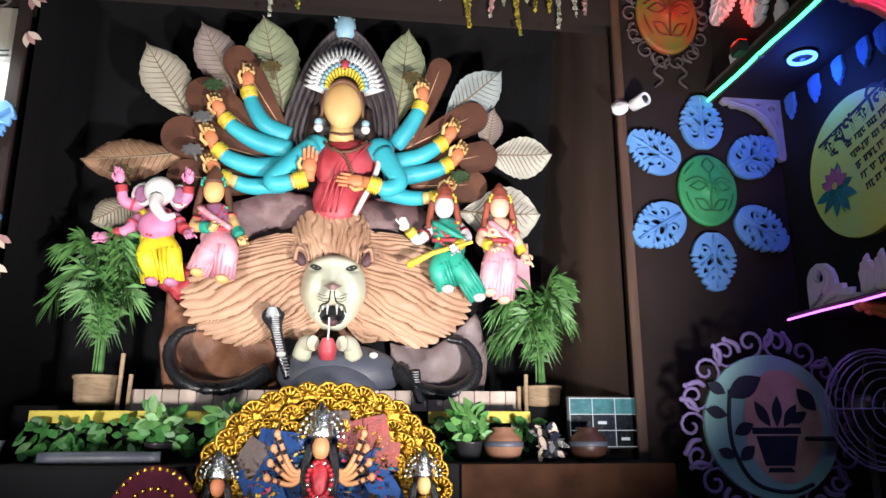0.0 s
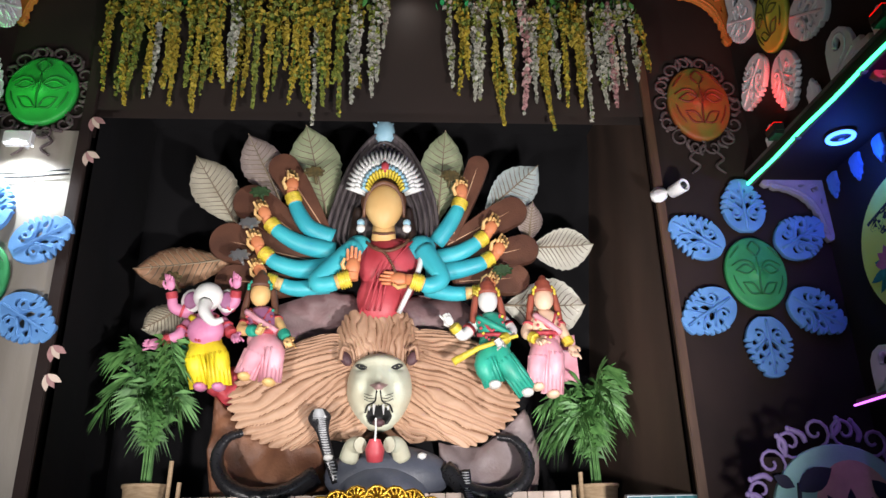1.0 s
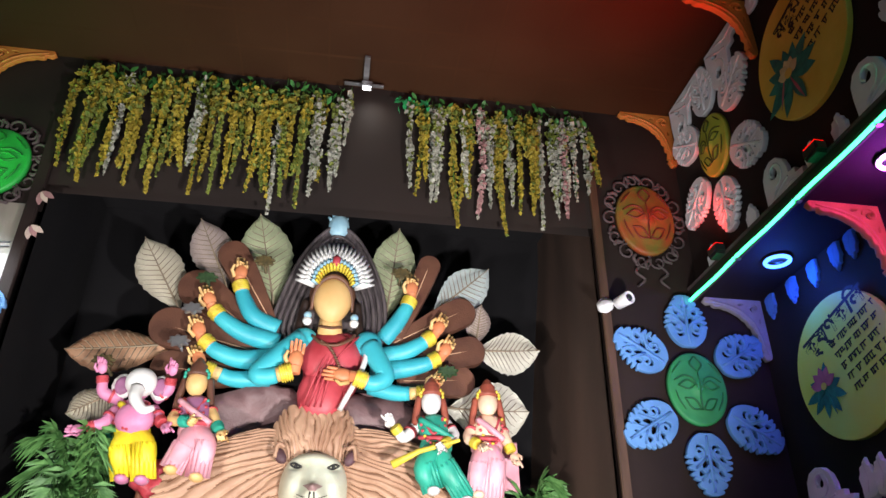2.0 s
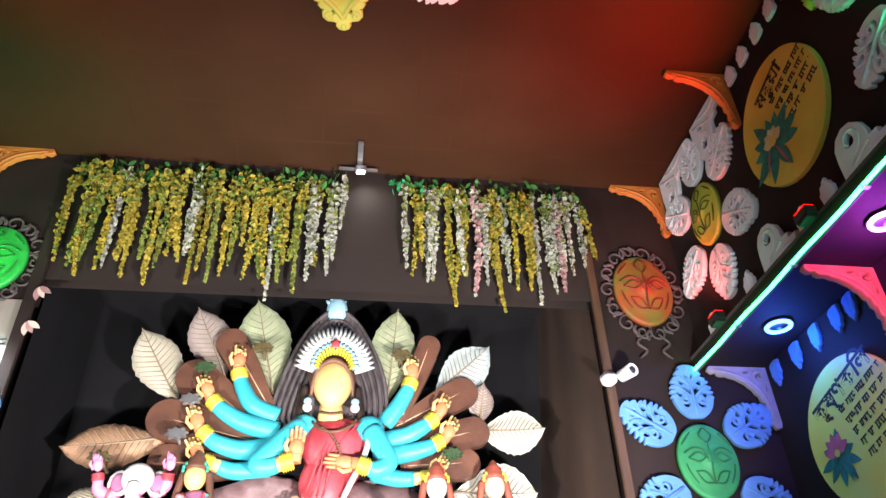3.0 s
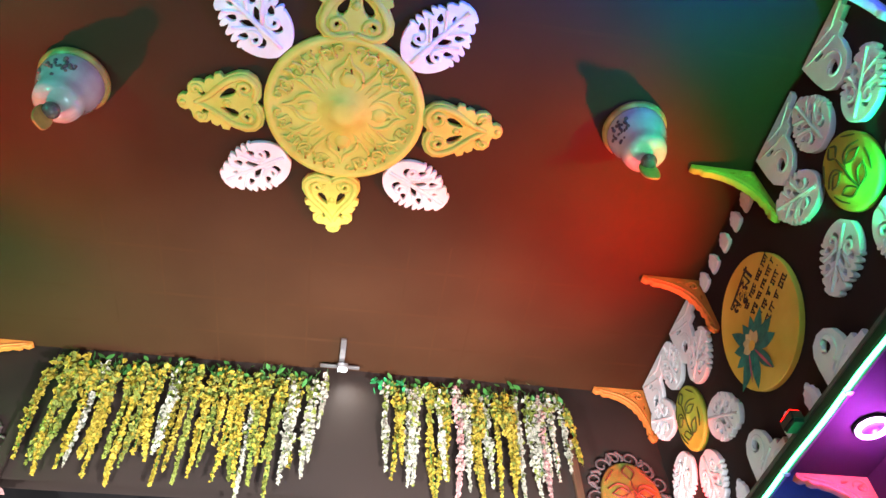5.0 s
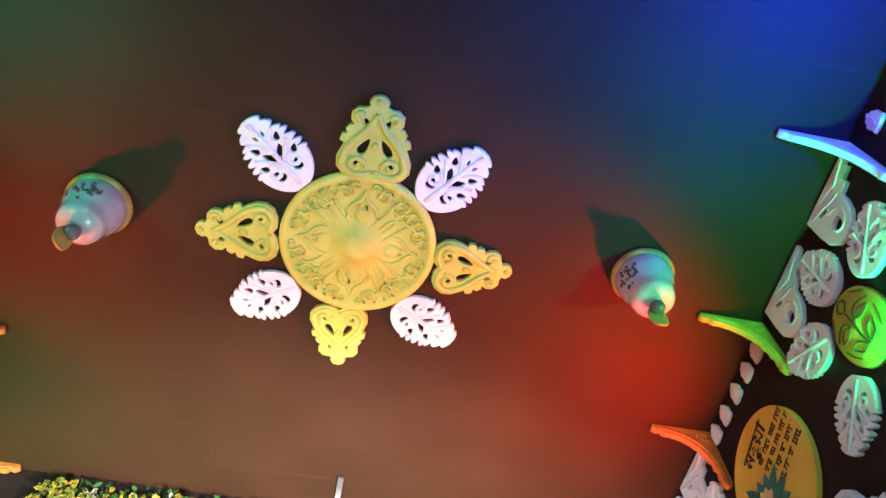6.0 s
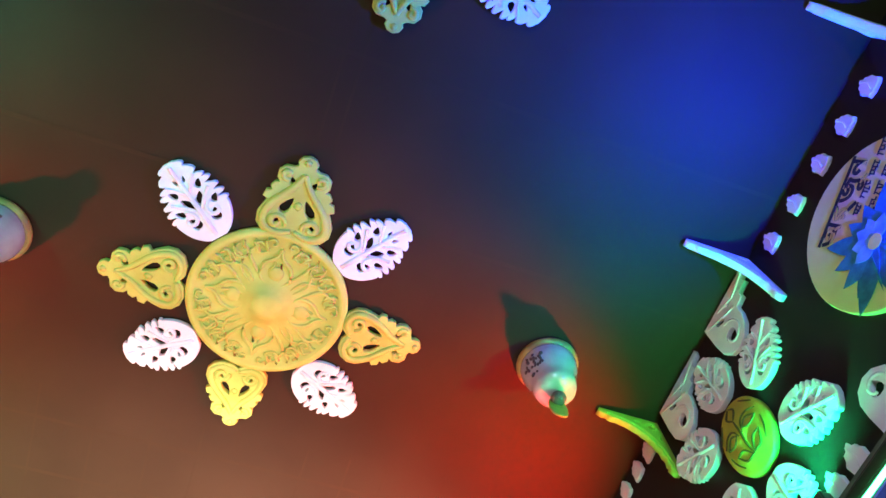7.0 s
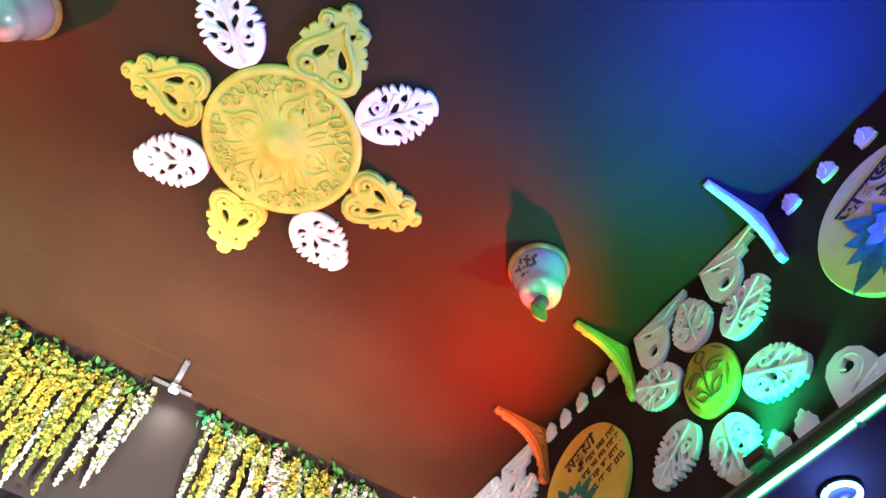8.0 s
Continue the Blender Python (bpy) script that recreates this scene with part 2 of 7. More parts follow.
SCREEN_LINE = mat("pale screen line", (0.55, 0.62, 0.66), 0.3, (0.5, 0.56, 0.6), bump=0, glow=0.25)


# ---- mesh tools ----
def part(name, bm, material, parent=None, label="", at=None, smooth=False):
    """One mesh object, from a bmesh or a finished mesh, under a thing."""
    if isinstance(bm, bmesh.types.BMesh):
        me = bpy.data.meshes.new(name)
        bm.normal_update()
        bm.to_mesh(me)
        bm.free()
    else:
        me = bm
    mats = material if isinstance(material, (list, tuple)) else [material]
    if not me.materials:
        for one in mats:
            me.materials.append(one)
    if smooth:
        me.polygons.foreach_set("use_smooth", [True] * len(me.polygons))
    ob = new(name, me)
    for k, one in enumerate(mats[:len(me.materials)]):
        if me.materials[k] is not one:
            ob.material_slots[k].link, ob.material_slots[k].material = "OBJECT", one
    if parent:
        ob.parent = parent
    if at is not None:
        ob.matrix_basis = at
    return tagged(ob, label)


def thing(name, label, category, m=None, group="", kind=""):
    ob = new(name)
    ob.empty_display_size = 0.05
    if m is not None:
        ob.matrix_basis = m
    return tagged(ob, label, category, group, kind)


def box(bm, x0, x1, y0, y1, z0, z1, bevel=0.0, slot=0):
    made = bmesh.ops.create_cube(bm, size=1)["verts"]
    for v in made:
        v.co = ((x0 + x1) / 2 + v.co.x * (x1 - x0), (y0 + y1) / 2 + v.co.y * (y1 - y0), (z0 + z1) / 2 + v.co.z * (z1 - z0))
    faces = {f for v in made for f in v.link_faces}
    for f in faces:
        f.material_index = slot
    if bevel:
        bmesh.ops.bevel(bm, geom=list({e for v in made for e in v.link_edges}), offset=bevel, segments=2, affect="EDGES")
    return bm


def boxes(*spans, bevel=0.0):
    bm = bmesh.new()
    for s in spans:
        box(bm, *s, bevel=bevel)
    return bm


def lathe(bm, profile, n=24, m=Matrix(), slot=0):
    rings = []
    for r, z in profile:
        rings.append([bm.verts.new(m @ Vector((r * math.cos(2 * math.pi * k / n), r * math.sin(2 * math.pi * k / n), z))) for k in range(n)])
    for a, b in zip(rings, rings[1:]):
        for k in range(n):
            f = bm.faces.new((a[k], a[(k + 1) % n], b[(k + 1) % n], b[k]))
            f.material_index, f.smooth = slot, True
    for ring, flip in ((rings[0], True), (rings[-1], False)):
        f = bm.faces.new(ring[::-1] if flip else ring)
        f.material_index = slot
    return bm


def blob(bm, at, size, slot=0, m=None, n=2):
    """An ellipsoid; size is its three half axes."""
    made = bmesh.ops.create_icosphere(bm, subdivisions=n, radius=1)["verts"]
    for v in made:
        c = Vector((v.co.x * size[0], v.co.y * size[1], v.co.z * size[2]))
        v.co = (m @ c if m else c) + Vector(at)
    for f in {f for v in made for f in v.link_faces}:
        f.material_index, f.smooth = slot, True


def tube(bm, pts, radii, n=8, slot=0, flat=1.0, cap=True):
    """A tapered tube through pts; flat squashes it along y."""
    pts = [Vector(p) for p in pts]
    radii = radii if isinstance(radii, (list, tuple)) else [radii] * len(pts)
    rings = []
    for i, p in enumerate(pts):
        d = (pts[min(i + 1, len(pts) - 1)] - pts[max(i - 1, 0)]).normalized()
        side = d.cross(Vector((0, 1, 0)))
        if side.length < 0.05:
            side = d.cross(Vector((1, 0, 0)))
        side.normalize()
        up = side.cross(d).normalized()
        ring = []
        for k in range(n):
            a = 2 * math.pi * k / n
            off = side * math.cos(a) * radii[i] + up * math.sin(a) * radii[i] * flat
            ring.append(bm.verts.new(p + off))
        rings.append(ring)
    for a, b in zip(rings, rings[1:]):
        for k in range(n):
            f = bm.faces.new((a[k], b[k], b[(k + 1) % n], a[(k + 1) % n]))
            f.material_index, f.smooth = slot, True
    if cap:
        for ring in (rings[0], rings[-1]):
            f = bm.faces.new(ring)
            f.material_index = slot
    return bm


def bend(pts, n=5):
    """A smooth way through pts (Catmull-Rom)."""
    pts = [Vector(p) for p in pts]
    ext = [pts[0] * 2 - pts[1], *pts, pts[-1] * 2 - pts[-2]]
    out = []
    for i in range(1, len(ext) - 2):
        a, b, c, d = ext[i - 1:i + 3]
        for k in range(n):
            t = k / n
            out.append(0.5 * ((2 * b) + (c - a) * t + (2 * a - 5 * b + 4 * c - d) * t * t + (3 * b - a - 3 * c + d) * t ** 3))
    return out + [pts[-1]]


def ramped(a, b, n, power=1.0):
    return [a + (b - a) * (k / max(1, n - 1)) ** power for k in range(n)]


def slab(bm, outline, depth, m=Matrix(), slot=0, bevel=0.0):
    """A flat piece: an outline in x and z, with its back at y = 0 and its face at y = -depth."""
    back = [bm.verts.new(m @ Vector((x, 0, z))) for x, z in outline]
    lip = [bm.verts.new(m @ Vector((x, -depth + bevel, z))) for x, z in outline]
    n = len(outline)
    rings = [back, lip]
    if bevel:
        cx, cz = sum(p[0] for p in outline) / n, sum(p[1] for p in outline) / n
        size = max(max(abs(p[0] - cx), abs(p[1] - cz)) for p in outline)
        k = 1 - bevel / size
        rings.append([bm.verts.new(m @ Vector((cx + (x - cx) * k, -depth, cz + (z - cz) * k))) for x, z in outline])
    for a, b in zip(rings, rings[1:]):
        for i in range(n):
            f = bm.faces.new((a[i], a[(i + 1) % n], b[(i + 1) % n], b[i]))
            f.material_index = slot
    for ring in (rings[0], rings[-1]):
        f = bm.faces.new(ring)
        f.material_index = slot
    bmesh.ops.recalc_face_normals(bm, faces=bm.faces)
    return bm


def fret(name, outline, holes, depth, bevel=0.004):
    """A fretwork mesh: an outline with holes cut through it, in x and z, face towards -y."""
    data = bpy.data.curves.new(name, "CURVE")
    data.dimensions, data.fill_mode, data.extrude, data.bevel_depth, data.bevel_resolution = "2D", "BOTH", depth / 2, bevel, 1
    for ring in (outline, *holes):
        s = data.splines.new("POLY")
        s.points.add(len(ring) - 1)
        for p, (x, z) in zip(s.points, ring):
            p.co = (x, z, 0, 1)
        s.use_cyclic_u = True
    ob = new(name, data)
    me = bpy.data.meshes.new_from_object(ob.evaluated_get(bpy.context.evaluated_depsgraph_get()))
    bpy.data.objects.remove(ob)
    me.transform(Matrix.Translation((0, -depth / 2, 0)) @ Matrix.Rotation(radians(90), 4, "X"))
    return me


def drop_ring(x, z, long, wide, turn, n=10):
    """A small teardrop hole."""
    out = []
    for k in range(n):
        a = 2 * math.pi * k / n
        u, w = long * math.cos(a), wide * math.sin(a) * (0.75 - 0.35 * math.cos(a))
        c, s = math.cos(radians(turn)), math.sin(radians(turn))
        out.append((x + u * c - w * s, z + u * s + w * c))
    return out


def add_mesh(bm, me):
    bm.from_mesh(me)
    return bm


def spiral(x, z, r, turns, start, hand=1, n=14):
    out = []
    for k in range(n):
        t = k / (n - 1)
        a = radians(start) + hand * turns * 2 * math.pi * t
        q = r * (1 - 0.82 * t)
        out.append((x + q * math.cos(a), z + q * math.sin(a)))
    return out


def ridge(bm, path, radius, y, slot=0):
    pts = [(x, y, z) for x, z in path]
    return tube(bm, pts, [radius * (0.6 + 0.4 * math.sin(math.pi * (i + 1) / (len(pts) + 1))) for i in range(len(pts))], 5, slot)


# shapes of the foam ornaments, each about one unit long with its base at z = 0
def petal_outline(length, width, teeth=7, tooth=0.075):
    right = []
    n = 60
    for k in range(n + 1):
        s = k / n
        w = width * 0.5 * math.sin(math.pi * min(0.985, 0.02 + s * 0.95) ** 0.80) ** 0.62
        if s > 0.34:
            u = (s - 0.34) / 0.66
            w *= 1.06 - tooth * 6.0 * (1 - abs(math.sin(math.pi * (teeth * u + 0.1)))) ** 1.5
        right.append((max(w, 0.004), s * length + (0.02 * length * math.sin(math.pi * teeth * s) if s > 0.6 else 0)))
    return right + [(-x, z) for x, z in reversed(right)]


def petal_mesh(name, length, width, depth):
    L, W = length, width
    holes = []
    for side in (1, -1):
        holes.append(drop_ring(side * W * 0.20, L * 0.26, L * 0.09, W * 0.13, 90 - side * 25))
        holes.append(drop_ring(side * W * 0.12, L * 0.50, L * 0.10, W * 0.11, 90 - side * 30))
        holes.append(drop_ring(side * W * 0.33, L * 0.43, L * 0.07, W * 0.09, 90 - side * 50))
        holes.append(drop_ring(side * W * 0.24, L * 0.66, L * 0.07, W * 0.09, 90 - side * 40))
        holes.append(drop_ring(side * W * 0.08, L * 0.78, L * 0.05, W * 0.05, 90 - side * 20))
    me = fret(name, petal_outline(L, W), holes, depth)
    bm = add_mesh(bmesh.new(), me)
    y = -depth - 0.003
    ridge(bm, [(0, L * t) for t in (0.04, 0.25, 0.5, 0.75, 0.96)], 0.012 * L / 0.35, y)
    for side in (1, -1):
        ridge(bm, spiral(side * W * 0.24, L * 0.32, W * 0.16, 0.9, 90, side), 0.010 * L / 0.35, y)
        ridge(bm, [(side * W * 0.05, L * 0.38), (side * W * 0.22, L * 0.50), (side * W * 0.36, L * 0.58)], 0.009 * L / 0.35, y)
        ridge(bm, [(side * W * 0.03, L * 0.60), (side * W * 0.17, L * 0.72), (side * W * 0.27, L * 0.78)], 0.008 * L / 0.35, y)
    bpy.data.meshes.remove(me)
    out = bpy.data.meshes.new(name)
    bm.to_mesh(out)
    bm.free()
    return out


def heart_mesh(name, length, width, depth):
    """A heart-shaped scroll ornament, round lobes at its base and a knob at its tip."""
    L, W = length, width
    right = [(0.004, L * 0.07), (W * 0.10, L * 0.015), (W * 0.26, 0), (W * 0.40, L * 0.04), (W * 0.49, L * 0.13), (W * 0.50, L * 0.24), (W * 0.45, L * 0.34),
             (W * 0.40, L * 0.42), (W * 0.47, L * 0.45), (W * 0.45, L * 0.51), (W * 0.36, L * 0.53), (W * 0.40, L * 0.58), (W * 0.36, L * 0.63), (W * 0.28, L * 0.64),
             (W * 0.34, L * 0.70), (W * 0.34, L * 0.78), (W * 0.27, L * 0.84), (W * 0.16, L * 0.85), (W * 0.10, L * 0.88), (W * 0.12, L * 0.93), (W * 0.08, L * 0.98), (0.004, L)]
    holes = []
    for side in (1, -1):
        holes.append(drop_ring(side * W * 0.26, L * 0.19, L * 0.06, W * 0.10, 20 * side + 90))
        holes.append(drop_ring(side * W * 0.15, L * 0.40, L * 0.13, W * 0.10, 90 + 28 * side))
        holes.append(drop_ring(side * W * 0.15, L * 0.70, L * 0.055, W * 0.07, 90 - 20 * side))
    me = fret(name, right + [(-x, z) for x, z in reversed(right)], holes, depth, 0.006)
    bm = add_mesh(bmesh.new(), me)
    y = -depth - 0.005
    r = 0.022 * W / 0.36
    for side in (1, -1):
        ridge(bm, bend2([(side * 0.02 * W, L * 0.10), (side * W * 0.25, L * 0.05), (side * W * 0.43, L * 0.16), (side * W * 0.36, L * 0.38), (side * W * 0.12, L * 0.62), (0, L * 0.80)]), r, y)
        ridge(bm, spiral(side * W * 0.24, L * 0.18, W * 0.13, 1.1, 200 if side > 0 else -20, -side), r * 0.8, y)
        ridge(bm, spiral(side * W * 0.22, L * 0.76, W * 0.09, 1.0, 240 if side > 0 else -60, side), r * 0.7, y)
    blob(bm, (0, y, L * 0.42), (W * 0.07, 0.012, L * 0.06), n=1)
    blob(bm, (0, y, L * 0.94), (W * 0.06, 0.014, L * 0.045), n=1)
    bpy.data.meshes.remove(me)
    out = bpy.data.meshes.new(name)
    bm.to_mesh(out)
    bm.free()
    return out


def bend2(pts, n=4):
    return [(p[0], p[2]) for p in bend([(x, 0, z) for x, z in pts], n)]


def bracket_mesh(name, size, depth):
    """A right-angled bracket: its top runs along +x from the wall at x = 0, its leg hangs down the wall; the long side is scalloped."""
    S = size
    out = [(0, 0), (S * 0.97, 0), (S * 1.0, -S * 0.05), (S * 0.94, -S * 0.10), (S * 0.84, -S * 0.08)]
    for k in range(9):
        t = k / 8
        x, z = S * (0.10 + 0.70 * (1 - t) ** 1.8), -S * (0.10 + 0.76 * t ** 1.8)
        out += [(x + S * 0.045, z - S * 0.02), (x - S * 0.002, z - S * 0.045)]
    out += [(S * 0.15, -S * 0.95), (S * 0.09, -S * 1.04), (S * 0.02, -S * 1.02), (0, -S * 0.95)]
    holes = [drop_ring(S * 0.15, -S * 0.15, S * 0.08, S * 0.07, 135, 12), drop_ring(S * 0.36, -S * 0.09, S * 0.07, S * 0.035, 170), drop_ring(S * 0.08, -S * 0.36, S * 0.07, S * 0.03, 100)]
    me = fret(name, out, holes, depth)
    bm = add_mesh(bmesh.new(), me)
    for y in (-depth - 0.002, 0.002):
        ridge(bm, bend2([(S * 0.9, -S * 0.05), (S * 0.46, -S * 0.17), (S * 0.19, -S * 0.42), (S * 0.06, -S * 0.96)]), 0.012, y)
        ridge(bm, spiral(S * 0.15, -S * 0.15, S * 0.12, 1, 0), 0.010, y)
    bpy.data.meshes.remove(me)
    res = bpy.data.meshes.new(name)
    bm.to_mesh(res)
    bm.free()
    return res


def spandrel_mesh(name, base, high, depth):
    """A three-cornered crest with an eye hole and a stepped, curled slope."""
    B, Hh = base, high
    out = [(0, 0), (B, 0), (B * 0.98, Hh * 0.10), (B * 0.84, Hh * 0.14), (B * 0.86, Hh * 0.26), (B * 0.70, Hh * 0.28), (B * 0.70, Hh * 0.40), (B * 0.56, Hh * 0.42), (B * 0.55, Hh * 0.60),
           (B * 0.50, Hh * 0.80), (B * 0.38, Hh * 0.96), (B * 0.24, Hh), (B * 0.10, Hh * 0.92), (B * 0.02, Hh * 0.75), (0, Hh * 0.5)]
    holes = [drop_ring(B * 0.27, Hh * 0.70, Hh * 0.15, B * 0.12, 80, 12), drop_ring(B * 0.25, Hh * 0.25, Hh * 0.12, B * 0.07, 40), drop_ring(B * 0.52, Hh * 0.18, Hh * 0.09, B * 0.05, 150)]
    me = fret(name, out, holes, depth)
    bm = add_mesh(bmesh.new(), me)
    y = -depth - 0.002
    ridge(bm, spiral(B * 0.27, Hh * 0.68, B * 0.22, 0.9, -90), 0.010, y)
    ridge(bm, [(B * 0.06, Hh * 0.08), (B * 0.4, Hh * 0.3), (B * 0.55, Hh * 0.36)], 0.010, y)
    ridge(bm, [(B * 0.3, Hh * 0.06), (B * 0.6, Hh * 0.2), (B * 0.9, Hh * 0.08)], 0.010, y)
    bpy.data.meshes.remove(me)
    res = bpy.data.meshes.new(name)
    bm.to_mesh(res)
    bm.free()
    return res


def teardrop_mesh(name, length, width, depth):
    shape = ((-0.42, -0.44), (-0.12, -0.50), (0.30, -0.46), (0.47, -0.36), (0.43, -0.12), (0.45, 0.06), (0.34, 0.17), (0.30, 0.29), (0.17, 0.33), (0.10, 0.50), (-0.05, 0.44), (-0.10, 0.35), (-0.27, 0.32), (-0.33, 0.16), (-0.46, 0.06), (-0.40, -0.20))
    out = [(width * x, length * z) for x, z in shape]
    bm = slab(bmesh.new(), out, depth, bevel=depth * 0.4)
    ridge(bm, [(-0.01, -length * 0.3), (0.01, 0), (0, length * 0.36)], 0.005, -depth + 0.002)
    me = bpy.data.meshes.new(name)
    bm.to_mesh(me)
    bm.free()
    return me


def relief_disc(rx, rz, depth):
    """A domed oval, and the curved lines carved on it."""
    bm, carving = bmesh.new(), bmesh.new()
    n, rings = 40, []
    for r, y in ((1.0, 0.0), (1.0, -depth * 0.55), (0.96, -depth * 0.75), (0.90, -depth * 0.72), (0.7, -depth * 1.0), (0.4, -depth * 1.25), (0.12, -depth * 1.35)):
        rings.append([bm.verts.new((rx * r * math.cos(2 * math.pi * k / n), y, rz * r * math.sin(2 * math.pi * k / n))) for k in range(n)])
    for a, b in zip(rings, rings[1:]):
        for k in range(n):
            bm.faces.new((a[k], b[k], b[(k + 1) % n], a[(k + 1) % n])).smooth = True
    bm.faces.new(rings[-1])
    bm.faces.new(rings[0])

    def y(x, z):
        return -depth * (1.36 - 0.55 * min(1, (x / rx) ** 2 + (z / rz) ** 2))

    def line(path, r):
        pts = [(px * rx, y(px * rx, pz * rz), pz * rz) for px, pz in path]
        tube(carving, pts, [r * (0.5 + 0.5 * math.sin(math.pi * (i + 1) / (len(pts) + 1))) for i in range(len(pts))], 5)
    w = rx * 0.034
    for s in (1, -1):
        line(bend2([(s * 0.08, -0.02), (s * 0.22, 0.24), (s * 0.5, 0.30), (s * 0.8, 0.18)]), w)
        line(bend2([(s * 0.14, 0.06), (s * 0.40, 0.18), (s * 0.70, 0.04)]), w)
        line(bend2([(s * 0.14, 0.06), (s * 0.40, -0.06), (s * 0.70, 0.04)]), w)
        line(bend2([(s * 0.04, -0.60), (s * 0.24, -0.34), (s * 0.55, -0.30)]), w)
        line(bend2([(s * 0.04, -0.60), (s * 0.34, -0.58), (s * 0.55, -0.30)]), w)
        line(bend2([(s * 0.02, 0.86), (s * 0.20, 0.66), (s * 0.02, 0.44)]), w)
        line(bend2([(s * 0.55, -0.60), (s * 0.72, -0.35), (s * 0.80, -0.10)]), w * 0.8)
        line(bend2([(s * 0.48, 0.72), (s * 0.66, 0.55), (s * 0.82, 0.40)]), w * 0.8)
    line(bend2([(0, 0.40), (0.02, 0.0), (-0.02, -0.3), (0.0, -0.62)]), w * 1.2)
    return bm, carving


# ---- the hall ----
part("floor", boxes((-3.6, 3.6, -3.2, 5.8, -0.12, 0.0)), FLOOR)
tagged(bpy.data.objects["floor"], "dark red carpeted hall floor", "floor", kind="structure")


def wavy_sheet(x0, x1, z0, z1, y, nx, nz, depth, seed, thick=0.03):
    """A hanging sheet in x and z with soft vertical folds."""
    rnd = random.Random(seed)
    ph = [(rnd.uniform(2, 5), rnd.uniform(0, 6), rnd.uniform(7, 15), rnd.uniform(0, 6)) for _ in range(2)]
    bm = bmesh.new()
    grid = []
    for j in range(nz + 1):
        row = []
        for i in range(nx + 1):
            u, w = i / nx, j / nz
            x, z = x0 + (x1 - x0) * u, z0 + (z1 - z0) * w
            d = sum(math.sin(a * x * 2 + b + 0.6 * math.sin(z * 1.3 + b)) * 0.6 + math.sin(c * x + e + 0.4 * z) * 0.4 for a, b, c, e in ph) * 0.5
            row.append(bm.verts.new((x, y - depth * (0.5 + 0.5 * d), z)))
        grid.append(row)
    back = [[bm.verts.new((v.co.x, y + thick, v.co.z)) for v in (row[0], row[-1])] for row in (grid[0], grid[-1])]
    for j in range(nz):
        for i in range(nx):
            bm.faces.new((grid[j][i], grid[j][i + 1], grid[j + 1][i + 1], grid[j + 1][i])).smooth = True
    bm.faces.new((back[0][0], back[1][0], back[1][1], back[0][1]))
    return bm


def structure(name, bm, material, label, category):
    return tagged(part(name, bm, material), label, category, kind="structure")


# ceiling with its sewn seams
bm = bmesh.new()
nx, ny = 40, 60
grid = []
for j in range(ny + 1):
    row = []
    for i in range(nx + 1):
        x, y = -3.3 + 6.6 * i / nx, -3.1 + (FRONT + 3.1) * j / ny
        row.append(bm.verts.new((x, y, CEIL + 0.008 * noise.noise(Vector((x * 0.9, y * 0.9, 3))) + 0.003 * noise.noise(Vector((x * 4, y * 4, 1))))))
    grid.append(row)
for j in range(ny):
    for i in range(nx):
        bm.faces.new((grid[j][i], grid[j + 1][i], grid[j + 1][i + 1], grid[j][i + 1])).smooth = True


def sag(x, y):
    return CEIL + 0.008 * noise.noise(Vector((x * 0.9, y * 0.9, 3))) + 0.003 * noise.noise(Vector((x * 4, y * 4, 1)))


def seam(x0, y0, x1, y1, wide):
    """A flat tape along a seam, just below the cloth."""
    n = 60
    side = Vector((y0 - y1, x1 - x0, 0)).normalized() * wide / 2
    prev = None
    for k in range(n + 1):
        x, y = x0 + (x1 - x0) * k / n, y0 + (y1 - y0) * k / n
        pair = [bm.verts.new((x + s * side.x, y + s * side.y, sag(x + s * side.x, y + s * side.y) - 0.0025)) for s in (1, -1)]
        if prev:
            f = bm.faces.new((prev[0], pair[0], pair[1], prev[1]))
            f.material_index = 1
        prev = pair


for y in (4.12, 3.78, 3.36, 1.50, 0.63, -0.9):
    seam(-3.2, y, 2.5, y - 0.03, 0.026)
for x in (0.03, -0.07):
    seam(x, -3.0, x - 0.02, 1.15, 0.016)
for x in (-1.6, -1.25, -0.9, -0.55, -0.25, 0.42, 0.70, 0.95, 1.35):
    seam(x, 3.1, x + 0.01, FRONT - 0.01, 0.014)
structure("ceiling", bm, [CLOTH_BROWN, CLOTH_SEAM], "stretched brown cloth ceiling with sewn seams", "ceiling")

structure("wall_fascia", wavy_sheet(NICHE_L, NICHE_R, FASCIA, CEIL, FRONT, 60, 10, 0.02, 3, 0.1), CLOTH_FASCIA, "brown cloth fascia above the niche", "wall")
structure("wall_niche_back", wavy_sheet(NICHE_L - 0.1, NICHE_R + 0.1, 0, NICHE_T + 0.1, NICHE_B, 90, 20, 0.05, 5, 0.1), CLOTH_BLACK, "black cloth backdrop behind the idols", "wall")
structure("ceiling_niche", boxes((NICHE_L - 0.1, NICHE_R + 0.1, FRONT + 0.1, NICHE_B + 0.1, NICHE_T, NICHE_T + 0.08)), CLOTH_BLACK, "black cloth ceiling of the niche", "ceiling")


def side_sheet(x, thick, y0, y1, z0, z1, depth, seed):
    bm = wavy_sheet(y0, y1, z0, z1, 0, 40, 16, depth, seed, 0.05)
    bm.transform(Matrix.Translation((x, 0, 0)) @ Matrix.Rotation(radians(90), 4, "Z") @ Matrix.Diagonal((1, thick, 1, 1)))
    bmesh.ops.recalc_face_normals(bm, faces=bm.faces)
    return bm


